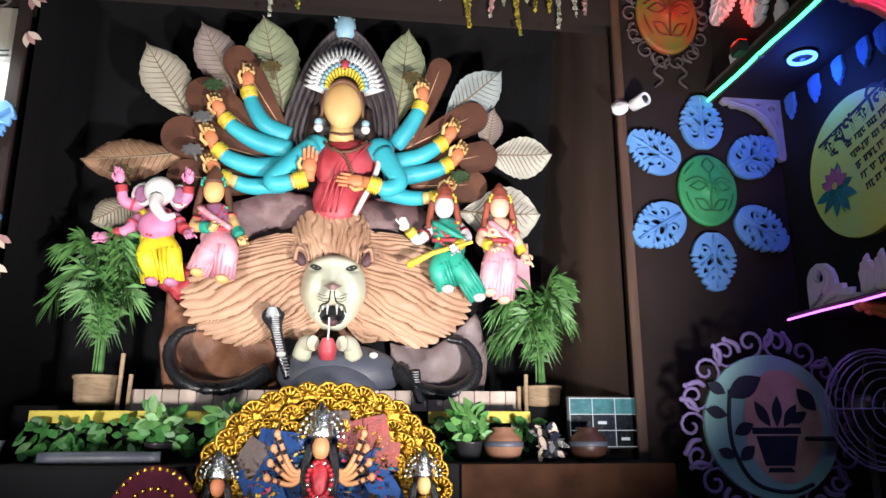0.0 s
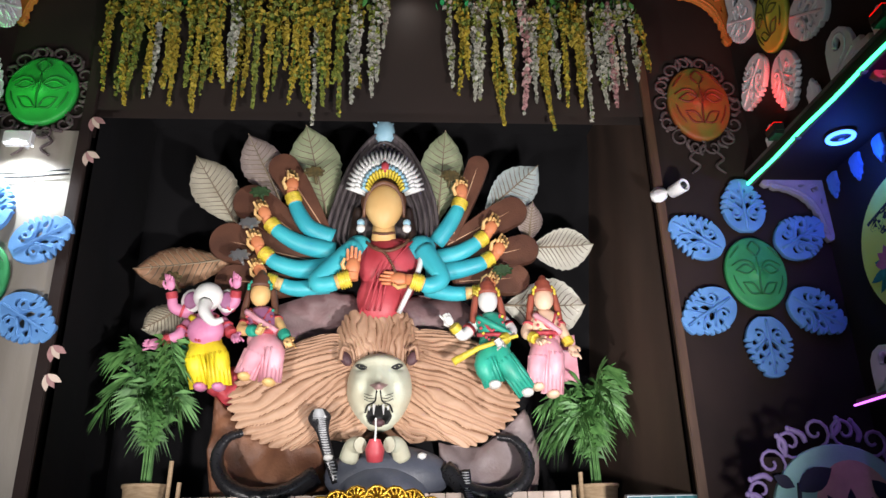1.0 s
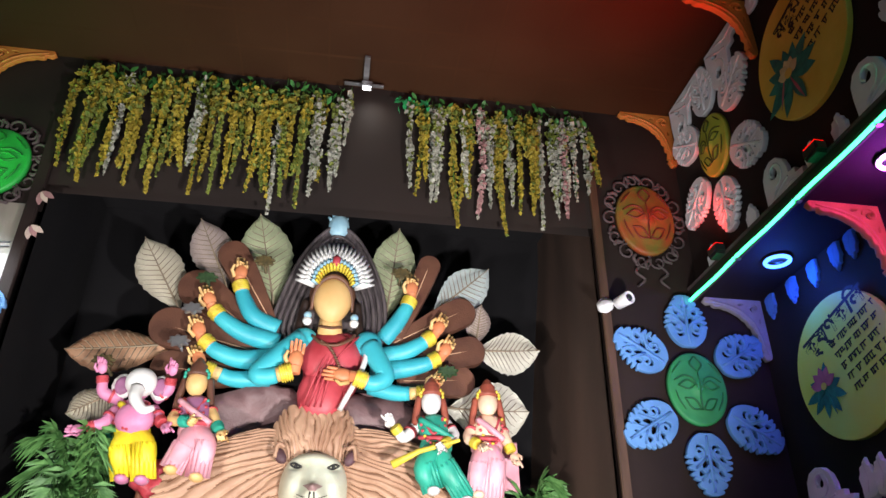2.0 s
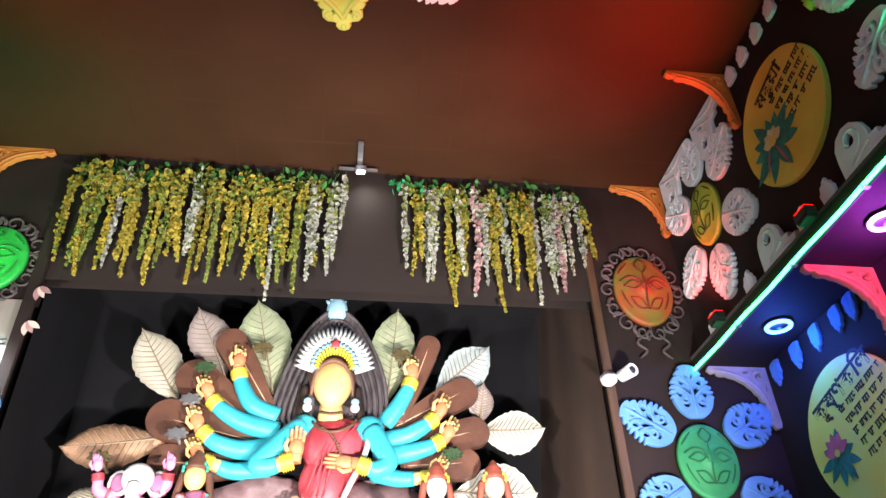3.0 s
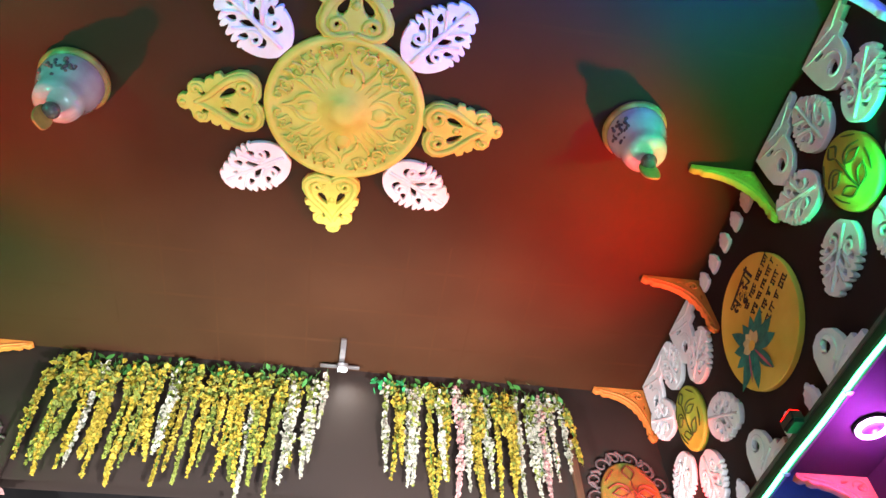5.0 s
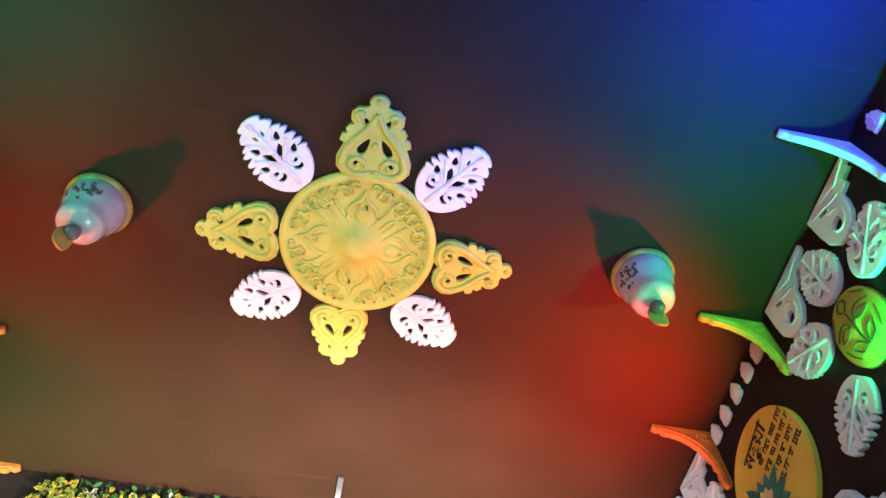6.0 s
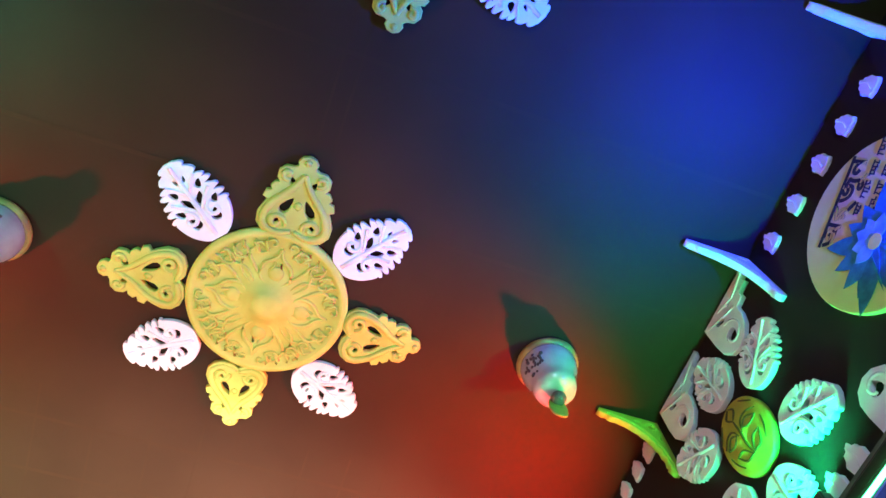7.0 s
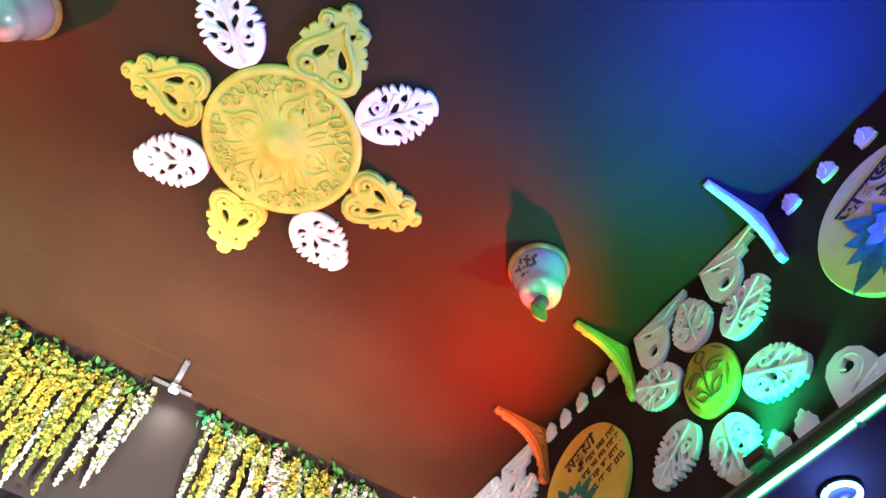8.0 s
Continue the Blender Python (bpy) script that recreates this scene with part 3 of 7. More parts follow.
bm = side_sheet(NICHE_R, -1, FRONT + 0.1, NICHE_B + 0.05, 0, NICHE_T, 0.03, 8)
for v in bm.verts:
    v.co.x -= (0.09 + 0.11 * max(0.0, 4.7 - v.co.z)) * (v.co.y - FRONT - 0.1) / (NICHE_B - FRONT)
structure("wall_niche_east", bm, CLOTH_CURTAIN, "brown curtain on the niche's side", "wall")
structure("wall_niche_west", side_sheet(NICHE_L, 1, FRONT + 0.1, NICHE_B + 0.05, 0, NICHE_T, 0.03, 9), CLOTH_BLACK, "black curtain on the niche's side", "wall")
structure("wall_pillar_east", wavy_sheet(NICHE_R, RECESS + 0.1, 0, CEIL, FRONT, 24, 30, 0.012, 11, 0.1), CLOTH_DARK, "dark brown cloth-covered pillar", "wall")
structure("wall_pillar_west_upper", wavy_sheet(mx(RECESS) - 0.1, NICHE_L, 4.22, CEIL, FRONT, 24, 12, 0.012, 12, 0.1), CLOTH_DARK, "dark cloth on the upper pillar", "wall")
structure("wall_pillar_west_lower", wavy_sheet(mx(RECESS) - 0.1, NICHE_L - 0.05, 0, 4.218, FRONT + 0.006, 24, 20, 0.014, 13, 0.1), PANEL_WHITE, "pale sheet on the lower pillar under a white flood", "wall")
for side, tag in ((1, "east"), (-1, "west")):
    s = (lambda x: x) if side > 0 else mx
    a, b = sorted((s(SIDE), s(SIDE + 0.1)))
    structure("wall_upper_" + tag, boxes((a, b, -3.1, FRONT - 0.004, SOFFIT + 0.06, CEIL)), CLOTH_DARK, "dark cloth upper wall hung with carved ornaments", "wall")
    a, b = sorted((s(RECESS), s(RECESS + 0.1)))
    structure("wall_lower_" + tag, boxes((a, b, -3.1, FRONT - 0.004, 0, SOFFIT)), CLOTH_DARK, "dark cloth lower wall under the ledge", "wall")
    a, b = sorted((s(STRIP), s(RECESS + 0.1)))
    structure("soffit_" + tag, boxes((a, b, -3.1, FRONT - 0.006, SOFFIT, SOFFIT + 0.055), bevel=0.004), CLOTH_DARK, "dark boarded ledge with lights below", "ledge")
structure("wall_back", boxes((-3.3, 3.3, -3.2, -3.1, 0, CEIL)), CLOTH_DARK, "dark cloth wall at the back of the hall", "wall")
structure("trim_east", boxes((NICHE_R - 0.03, NICHE_R + 0.03, FRONT - 0.045, FRONT - 0.013, 0, FASCIA + 0.6), bevel=0.006), WOOD_TRIM, "brown wooden trim along the niche opening", "trim")
structure("trim_west", boxes((NICHE_L - 0.05, NICHE_L + 0.03, FRONT - 0.045, FRONT - 0.013, 0, FASCIA + 0.5), bevel=0.006), CLOTH_DARK, "dark trim along the niche opening", "trim")
structure("stage", boxes((NICHE_L, NICHE_R, 4.0, NICHE_B, 0, STAGE - 0.05), bevel=0.01), CLOTH_BLACK, "dark cloth-covered stage for the idols", "stage")
structure("stage_step", boxes((NICHE_L + 0.02, NICHE_R - 0.02, 4.92, NICHE_B, STAGE - 0.046, 1.78), bevel=0.005), CLOTH_BLACK, "raised black step under the idols", "stage")

# ---- light strips, rings and uplights ----
for side, tag in ((1, "east"), (-1, "west")):
    s = (lambda x: x) if side > 0 else mx
    t = thing("strip_light", "glowing green light strip along the ledge" if side > 0 else "green light strip along the far ledge", "light strip", group="ledge light strips")
    y = 4.40
    k = 0
    while y > -1.5:
        bm = tube(bmesh.new(), [(s(STRIP - 0.012), y - 0.66 * i / 5, SOFFIT - 0.036 + 0.004 * math.sin(9 * (y - 0.66 * i / 5))) for i in range(6)], 0.011, 6)
        part("tube", bm, STRIP_GREEN if side > 0 else PLASTIC_WHITE, t, smooth=True)
        part("clip", boxes((s(STRIP) - 0.016, s(STRIP) + 0.016, y - 0.012, y + 0.012, SOFFIT - 0.052, SOFFIT - 0.016)), TIN, t, "small metal clip")
        y -= 0.67
    t = thing("ledge_rail", "pale grey painted rail on the ledge", "rail", group="ledge rails")
    a, b = sorted((s(STRIP + 0.002), s(STRIP + 0.05)))
    part("board", boxes((a, b, -3.0, 4.42, SOFFIT + 0.056, SOFFIT + 0.085), bevel=0.004), FOAM_GREY, t)
    part("lip", boxes((a, a + 0.018, -3.0, 4.42, SOFFIT - 0.046, SOFFIT - 0.001), bevel=0.003), FOAM_GREY, t)


def ring_light(name, x, y, material):
    t = thing(name, "round ring light set under the ledge", "light", pose(x, y, SOFFIT - 0.004), group="ring lights")
    bm = bmesh.new()
    n = 32
    tube(bm, [(0.074 * math.cos(2 * math.pi * k / n), 0.074 * math.sin(2 * math.pi * k / n), -0.02) for k in range(n + 1)], 0.013, 8)
    body = part("body", lathe(bmesh.new(), [(0.09, 0.0), (0.09, -0.012), (0.05, -0.016), (0.0501, -0.012), (0.002, -0.012)], 28), PLASTIC_BLACK, t, "dark plastic housing")
    part("ring", bm, material, body, "glowing ring", smooth=True)


for i, y in enumerate((3.76, 2.66, 1.40)):
    ring_light("ring_light", 2.72, y, RING_BLUE if i != 1 else RING_PURPLE)
    ring_light("ring_light", mx(2.72), y, PLASTIC_WHITE)


def uplight(x, y, z, turn, lens):
    t = thing("uplight", "small black flood lamp on the ledge", "lamp", pose(x, y, z, 0, 0, turn), group="ledge uplights")
    part("base", boxes((-0.03, 0.03, -0.05, 0.05, 0.0, 0.012), bevel=0.003), PLASTIC_BLACK, t)
    housing = part("housing", boxes((-0.035, 0.035, -0.06, 0.06, 0.014, 0.075), bevel=0.008), PLASTIC_BLACK, t)
    part("lens", boxes((-0.028, 0.028, -0.05, 0.05, 0.076, 0.08)), lens, housing, "coloured lens")


for side, y, aim, colour, watts, cone in LEDGE_LAMPS:
    lens = mat("coloured lens", colour, 0.4, colour, bump=0, spread=0, glow=2.0)
    uplight(2.40 if side > 0 else mx(2.40), y, SOFFIT + 0.056, 0, lens)

for i, (x, y, z, watts) in enumerate(FLOODS):
    t = thing("floodlight", "black floodlight on a stand facing the idols", "floodlight", pose(x, y, 0), group="stage floodlights")
    part("stand", tube(bmesh.new(), [(0, 0, 0), (0, 0, z - 0.1)], 0.02, 8), TIN, t)
    part("base", boxes((-0.2, 0.2, -0.2, 0.2, 0.0, 0.02), bevel=0.004), TIN, t)
    part("housing", boxes((-0.12, 0.12, -0.09, -0.01, z - 0.1, z + 0.12), bevel=0.01), PLASTIC_BLACK, t)

# invented stand below the ceiling fill spot, never in view
t = thing("fill_stand", "square black stand added under the unseen ceiling fill lamp", "floodlight", pose(CEIL_FILL[0], CEIL_FILL[1] - 0.05, 0))
part("housing", boxes((-0.36, 0.36, -0.36, 0.36, 0.05, CEIL_FILL[2] - 0.12), bevel=0.02), PLASTIC_BLACK, t)
part("foot", boxes((-0.3, 0.3, -0.3, 0.3, 0.0, 0.048), bevel=0.01), TIN, t)
# made-up fixture to go with the cool fill behind the camera
t = thing("fill_tube", "unseen cool white fill tube added on the back wall", "lamp", pose(0, -3.09, 2.6))
part("batten", boxes((-0.65, 0.65, 0.0, 0.06, -0.03, 0.03), bevel=0.004), PLASTIC_WHITE, t)
part("tube", tube(bmesh.new(), [(-0.6, 0.09, 0), (0.6, 0.09, 0)], 0.014, 8), LENS_WHITE, t, "glowing tube")
# white flood beside the garland
t = thing("wall_flood", "small white floodlight on the pillar", "floodlight", pose(-2.42, 4.30, 4.02))
housing = part("housing", boxes((-0.09, 0.09, -0.03, 0.03, 0.0, 0.10), bevel=0.01), PLASTIC_WHITE, t)
part("lens", boxes((-0.08, 0.08, 0.032, 0.036, 0.01, 0.09)), LENS_WHITE, housing, "glowing lens")
part("arm", tube(bmesh.new(), [(0, 0.03, 0.05), (0, 0.125, 0.05)], 0.012, 6), TIN, t)
for dz in (-0.14, -0.17):
    part("cable", tube(bmesh.new(), bend([(-0.5, 0.11, dz + 0.03), (-0.2, 0.09, dz - 0.02), (0.1, 0.11, dz + 0.01), (0.3, 0.115, dz + 0.03)]), 0.006, 5), PLASTIC_BLACK, t, "black cable")
# lamp at the middle of the fascia
t = thing("ceiling_flood", "small metal floodlight below the ceiling", "floodlight", pose(0.04, 4.30, CEIL))
part("bracket", boxes((-0.16, 0.14, 0.02, 0.05, -0.06, -0.045), (-0.02, 0.02, -0.25, 0.04, -0.044, -0.02), bevel=0.002), TIN, t)
housing = part("housing", boxes((-0.03, 0.05, -0.03, 0.03, -0.11, -0.062), bevel=0.006), TIN, t)
part("lens", boxes((-0.02, 0.04, -0.02, 0.02, -0.116, -0.112)), LENS_WHITE, housing, "glowing lens")

# ---- ceiling ornaments ----
HEART = heart_mesh("heart", 0.46, 0.36, 0.03)
PETAL = petal_mesh("petal", 0.44, 0.30, 0.025)
SMALL_PETAL = petal_mesh("small petal", 0.39, 0.29, 0.03)
DROP = teardrop_mesh("drop", 0.155, 0.125, 0.022)
BRACKET = bracket_mesh("bracket", 0.43, 0.035)
SPANDREL = spandrel_mesh("spandrel", 0.48, 0.37, 0.025)
CREST = spandrel_mesh("crest", 0.42, 0.29, 0.025)

DOWN = pose(0, 0, 0, 90, 0, 180)       # ornaments built to face -y now face down


def ceiling_flower(x, y, turn):
    t = thing("ceiling_medallion", "round yellow carved medallion with scroll petals on the ceiling", "medallion", pose(x, y, CEIL - 0.012) @ pose(0, 0, 0, 0, 0, turn), group="ceiling medallions")
    R = 0.468
    bm = lathe(bmesh.new(), [(R, 0.0), (R, 0.028), (R * 0.96, 0.042), (R * 0.91, 0.040), (R * 0.89, 0.028), (R * 0.5, 0.034), (0.10, 0.05), (0.09, 0.07), (0.05, 0.085), (0.01, 0.09)], 64, pose(0, 0, 0, 180))
    disc, bm = bm, bmesh.new()

    def curl(path, r, lift=0.036):
        tube(bm, [(px, py, -lift) for px, py in path], [r * (0.5 + 0.5 * math.sin(math.pi * (i + 1) / (len(path) + 1))) for i in range(len(path))], 6)
    for q in range(4):
        m = Matrix.Rotation(q * math.pi / 2, 3, "Z")

        def c(path, r, lift=0.036):
            curl([((m @ Vector((a, b, 0))).x, (m @ Vector((a, b, 0))).y) for a, b in path], r, lift)
        for s in (1, -1):
            c([(s * p[0], p[1]) for p in bend2([(0.0, 0.10), (0.085, 0.17), (0.075, 0.25), (0.02, 0.30), (0.0, 0.36)])], 0.013)
            c([(s * p[0], p[1]) for p in bend2([(0.03, 0.11), (0.13, 0.22), (0.17, 0.29), (0.13, 0.35)])], 0.011)
            c([(s * p[0], p[1]) for p in spiral(0.12, 0.345, 0.05, 1.1, 180)], 0.009)
            c([(s * p[0], p[1]) for p in spiral(0.21, 0.28, 0.055, 1.1, 60, -1)], 0.009)
            c([(s * p[0], p[1]) for p in bend2([(0.10, 0.12), (0.17, 0.19), (0.25, 0.20)])], 0.010)
            c([(s * p[0], p[1]) for p in spiral(0.055, 0.38, 0.03, 0.9, 0)], 0.008)
            for k in range(4):
                a = radians(12 + 9 * k)
                c([(s * 0.33 * math.sin(a), 0.33 * math.cos(a)), (s * 0.39 * math.sin(a + 0.06), 0.39 * math.cos(a + 0.06)), (s * 0.41 * math.sin(a + 0.02), 0.41 * math.cos(a + 0.02))], 0.010)
            c([(s * 0.02, 0.13), (s * 0.035, 0.2), (s * 0.015, 0.27)], 0.009)
        me = Vector((0, 0.20, 0))
        blob(bm, tuple((m @ me)[:2]) + (-0.034,), (0.05, 0.05, 0.016), n=2)
    disc = part("disc", disc, FOAM_YELLOW, t, "yellow carved disc")
    tagged(part("scrollwork", bm, FOAM_YELLOW, disc, "fine raised yellow scrolls"), kind="stuff")
    # each petal by its foot at the disc and its tip, as it was nailed up by hand
    for mesh, material, name, label, wide, foot, tip in PETALS:
        dx, dy = tip[0] - foot[0], tip[1] - foot[1]
        long = math.hypot(dx, dy)
        size = long / (0.46 if mesh is HEART else 0.44)
        part(name, mesh, material, t, label, pose(foot[0], foot[1], 0, 0, 0, math.degrees(math.atan2(-dx, dy))) @ DOWN @ Matrix.Diagonal((wide, 1, size, 1)))
    return t


YELLOW_PETAL = (HEART, FOAM_YELLOW, "scroll_petal", "yellow pierced scroll petal")
WHITE_PETAL = (PETAL, FOAM_WHITE, "leaf_petal", "white pierced leaf petal")
PETALS = [(*YELLOW_PETAL, 1.14, (0.02, -0.43), (0.00, -0.92)), (*YELLOW_PETAL, 1.04, (-0.475, 0.015), (-0.95, 0.07)), (*YELLOW_PETAL, 1.0, (0.47, 0.065), (0.942, 0.01)), (*YELLOW_PETAL, 0.98, (-0.055, 0.46), (-0.01, 0.90)),
          (*WHITE_PETAL, 1.12, (-0.355, -0.32), (-0.71, -0.64)), (*WHITE_PETAL, 1.10, (0.33, -0.34), (0.63, -0.70)), (*WHITE_PETAL, 1.08, (-0.33, 0.36), (-0.705, 0.59)), (*WHITE_PETAL, 1.08, (0.295, 0.38), (0.686, 0.59))]
ceiling_flower(-0.10, 2.13, 0)
ceiling_flower(0.12, -0.46, 0)


def ceiling_bell(x, y, turn):
    """An enamelled bell hung close under the cloth, with a round clapper and an ochre paper tag."""
    t = thing("ceiling_bell", "white enamelled bell with an ochre rim under the ceiling", "bell", pose(x, y, CEIL - 0.004, 0, 0, turn), group="ceiling bells")
    part("rim", lathe(bmesh.new(), [(0.02, 0.0), (0.175, -0.004), (0.192, -0.018), (0.194, -0.036), (0.183, -0.052), (0.17, -0.058)], 40), OCHRE, t, "ochre rim")
    shell = part("shell", lathe(bmesh.new(), [(0.172, -0.05), (0.176, -0.08), (0.170, -0.13), (0.156, -0.18), (0.140, -0.22), (0.132, -0.255), (0.130, -0.285), (0.118, -0.315), (0.09, -0.335), (0.05, -0.346), (0.01, -0.35)], 40), SHELL, t, "white enamelled shell")
    part("clapper", lathe(bmesh.new(), [(0.012, -0.335), (0.034, -0.350), (0.046, -0.372), (0.046, -0.392), (0.034, -0.412), (0.008, -0.420)], 22), mat("brown enamel ball", (0.20, 0.13, 0.11), 0.25, (0.12, 0.08, 0.08), 12, 60, 0.05, coat=0.6), t, "brown clapper ball")
    tag = [(0.058 * math.copysign(abs(math.cos(a)) ** 0.6, math.cos(a)), -0.435 + 0.080 * math.sin(a)) for a in [2 * math.pi * k / 24 for k in range(24)]]
    part("tag", slab(bmesh.new(), tag, 0.012, pose(0, 0.035, 0), bevel=0.003), OCHRE, t, "ochre paper tag")
    rnd = random.Random(int(100 * abs(x)))
    b = bmesh.new()
    for k in range(26):
        a, z = radians(-150 + rnd.gauss(0, 16)), -0.17 + rnd.gauss(0, 0.035)
        r = 0.156 + (z + 0.18) * 0.30
        blob(b, (r * math.cos(a), r * math.sin(a), z), (rnd.uniform(0.006, 0.017), rnd.uniform(0.006, 0.017), rnd.uniform(0.006, 0.018)), n=1)
    tagged(part("painted_motif", b, mat("faded brown motif", (0.16, 0.09, 0.085), 0.5, (0.09, 0.05, 0.05), 20, 60), shell, "faded brown painted motif"), kind="stuff")


ceiling_bell(-1.61, 2.15, 60)
ceiling_bell(1.64, 2.02, 0)

# ---- ornaments on the walls ----


def on_wall(side, y, z, off=0.0, base=SIDE):
    if side > 0:
        return pose(base - 0.004 - off, y, z, 0, 0, -90)
    return pose(mx(base) + 0.004 + off, y, z, 0, 0, 90)


LINES = {FOAM_OLIVE.name: mat("dark olive line", (0.10, 0.13, 0.015), 0.6), FOAM_GREEN.name: mat("dark green line", (0.012, 0.15, 0.045), 0.6), "orange and lime carved disc": mat("dark red line", (0.16, 0.02, 0.01), 0.6), "bright green carved disc": mat("deep green line", (0.01, 0.22, 0.03), 0.6)}


def face_flower(m, disc, petals, rx=0.19, rz=0.245, spread_x=0.36, spread_z=0.26, reach=0.30, name="wall_flower", label="", size=1.0):
    t = thing(name, label, "wall ornament", m, group="wall flowers")
    dome, carving = relief_disc(rx, rz, 0.05)
    tagged(part("carving", carving, LINES.get(disc.name, FOAM_GREEN), part("disc", dome, disc, t, "domed carved disc"), "fine curved carved lines"), kind="stuff")
    for dx, dz, turn in ((0, reach, 0), (0, -reach, 180), (spread_x * 0.55, spread_z * 0.62, -58), (-spread_x * 0.55, spread_z * 0.62, 58), (spread_x * 0.55, -spread_z * 0.62, -122), (-spread_x * 0.55, -spread_z * 0.62, 122)):
        part("petal", SMALL_PETAL, petals, t, "pierced carved petal", at=pose(dx, 0, dz) @ pose(0, 0, 0, 0, -turn, 0) @ Matrix.Diagonal((size, 1, size, 1)))
    return t


for side in (1, -1):
    face_flower(on_wall(side, 3.82, 4.78), FOAM_OLIVE, FOAM_WHITE, label="yellow green carved disc with white pierced petals")
    face_flower(on_wall(side, 1.68, 4.68), FOAM_OLIVE, FOAM_WHITE, label="yellow green carved disc with white pierced petals")
face_flower(pose(2.36, FRONT - 0.03, 3.18), FOAM_GREEN, FOAM_BLUE, rx=0.205, rz=0.25, label="green carved disc with pale blue petals on the pillar", size=0.98)
face_flower(pose(-2.56, FRONT - 0.03, 3.15), FOAM_GREEN, FOAM_BLUE, rx=0.205, rz=0.25, label="green carved disc with blue petals on the lit pillar", size=0.98)


def scroll_frame(bm, rx, rz, r, n=14, y=-0.012, seed=2):
    """Curling scrollwork round an oval."""
    for k in range(n):
        a = 2 * math.pi * k / n
        cx, cz = rx * 1.18 * math.cos(a), rz * 1.18 * math.sin(a)
        hand = 1 if k % 2 else -1
        ridge(bm, spiral(cx, cz, r, 1.2, math.degrees(a) + 180, hand), r * 0.13, y)
        b = a + math.pi / n
        x1, z1 = rx * 1.08 * math.cos(b), rz * 1.08 * math.sin(b)
        x2, z2 = rx * 1.34 * math.cos(b + 0.10 * hand), rz * 1.34 * math.sin(b + 0.10 * hand)
        ridge(bm, bend2([(x1, z1), ((x1 + x2) / 2 + r * 0.3 * math.sin(b), (z1 + z2) / 2 - r * 0.3 * math.cos(b)), (x2, z2)]), r * 0.2, y)
        blob(bm, (x2, y, z2), (r * 0.22, 0.01, r * 0.22), n=1)
    return bm


def pillar_disc(x, z, disc, scroll, label, rx=0.225, rz=0.30):
    t = thing("pillar_disc", label, "wall ornament", pose(x, FRONT - 0.016, z), group="pillar discs")
    dome, carving = relief_disc(rx, rz, 0.06)
    tagged(part("carving", carving, LINES.get(disc.name, FOAM_GREEN), part("disc", dome, disc, t, "domed carved disc"), "fine curved carved lines"), kind="stuff")
    part("scrollwork", scroll_frame(bmesh.new(), rx, rz, 0.075), scroll, t, "curling scrollwork rim")
    tail = bmesh.new()
    for s in (1, -1):
        ridge(tail, bend2([(s * 0.05, -rz * 1.2), (s * 0.12, -rz * 1.45), (s * 0.06, -rz * 1.65), (s * 0.12, -rz * 1.85)]), 0.012, -0.012)
    part("tail_scroll", tail, scroll, t, "hanging scroll tails")


pillar_disc(2.18, 4.48, mat("orange and lime carved disc", (0.34, 0.045, 0.014), 0.6, (0.12, 0.15, 0.02), 5.0, 120, 0.25), FOAM_GREY, "orange and lime carved disc in grey scrollwork on the pillar")
pillar_disc(-2.39, 4.50, mat("bright green carved disc", (0.022, 0.36, 0.055), 0.5, (0.015, 0.26, 0.035), 5, 120, 0.2), FOAM_GREY, "bright green carved disc in scrollwork on the pillar", 0.235, 0.265)


def wall_bracket(m, material, label):
    t = thing("wall_bracket", label, "bracket", m, group="carved brackets")
    part("fretwork", BRACKET, material, t)


for y, material, name in ((4.42, FOAM_ORANGE, "orange"), (3.20, FOAM_ORANGE, "orange"), (2.26, FOAM_OLIVE, "yellow green"), (1.02, FOAM_WHITE, "white"), (-0.38, FOAM_WHITE, "white")):
    wall_bracket(pose(SIDE - 0.002, y, CEIL - 0.006) @ Matrix.Diagonal((-1, 1, 1.1, 1)), material, name + " carved foam bracket under the ceiling")
    wall_bracket(pose(mx(SIDE) + 0.002, y, CEIL - 0.006), material, name + " carved foam bracket under the ceiling")
PALE = mat("dusty carved foam", (0.34, 0.32, 0.34), 0.7, (0.26, 0.24, 0.26), 7, 140, 0.25)
for y, material, label in ((FRONT - 0.03, PALE, "grey carved foam bracket under the ledge"), (3.14, FOAM_ORANGE, "orange carved foam bracket under the ledge"), (1.9, FOAM_ORANGE, "orange carved foam bracket under the ledge")):
    wall_bracket(pose(RECESS - 0.002, y, SOFFIT - 0.004) @ Matrix.Diagonal((-1, 1, 1, 1)), material, label)


def cutout(name, me, m, label, group, material=FOAM_WHITE):
    ob = part(name, me, material, None, label, m)
    return tagged(ob, category="ornament", group=group)


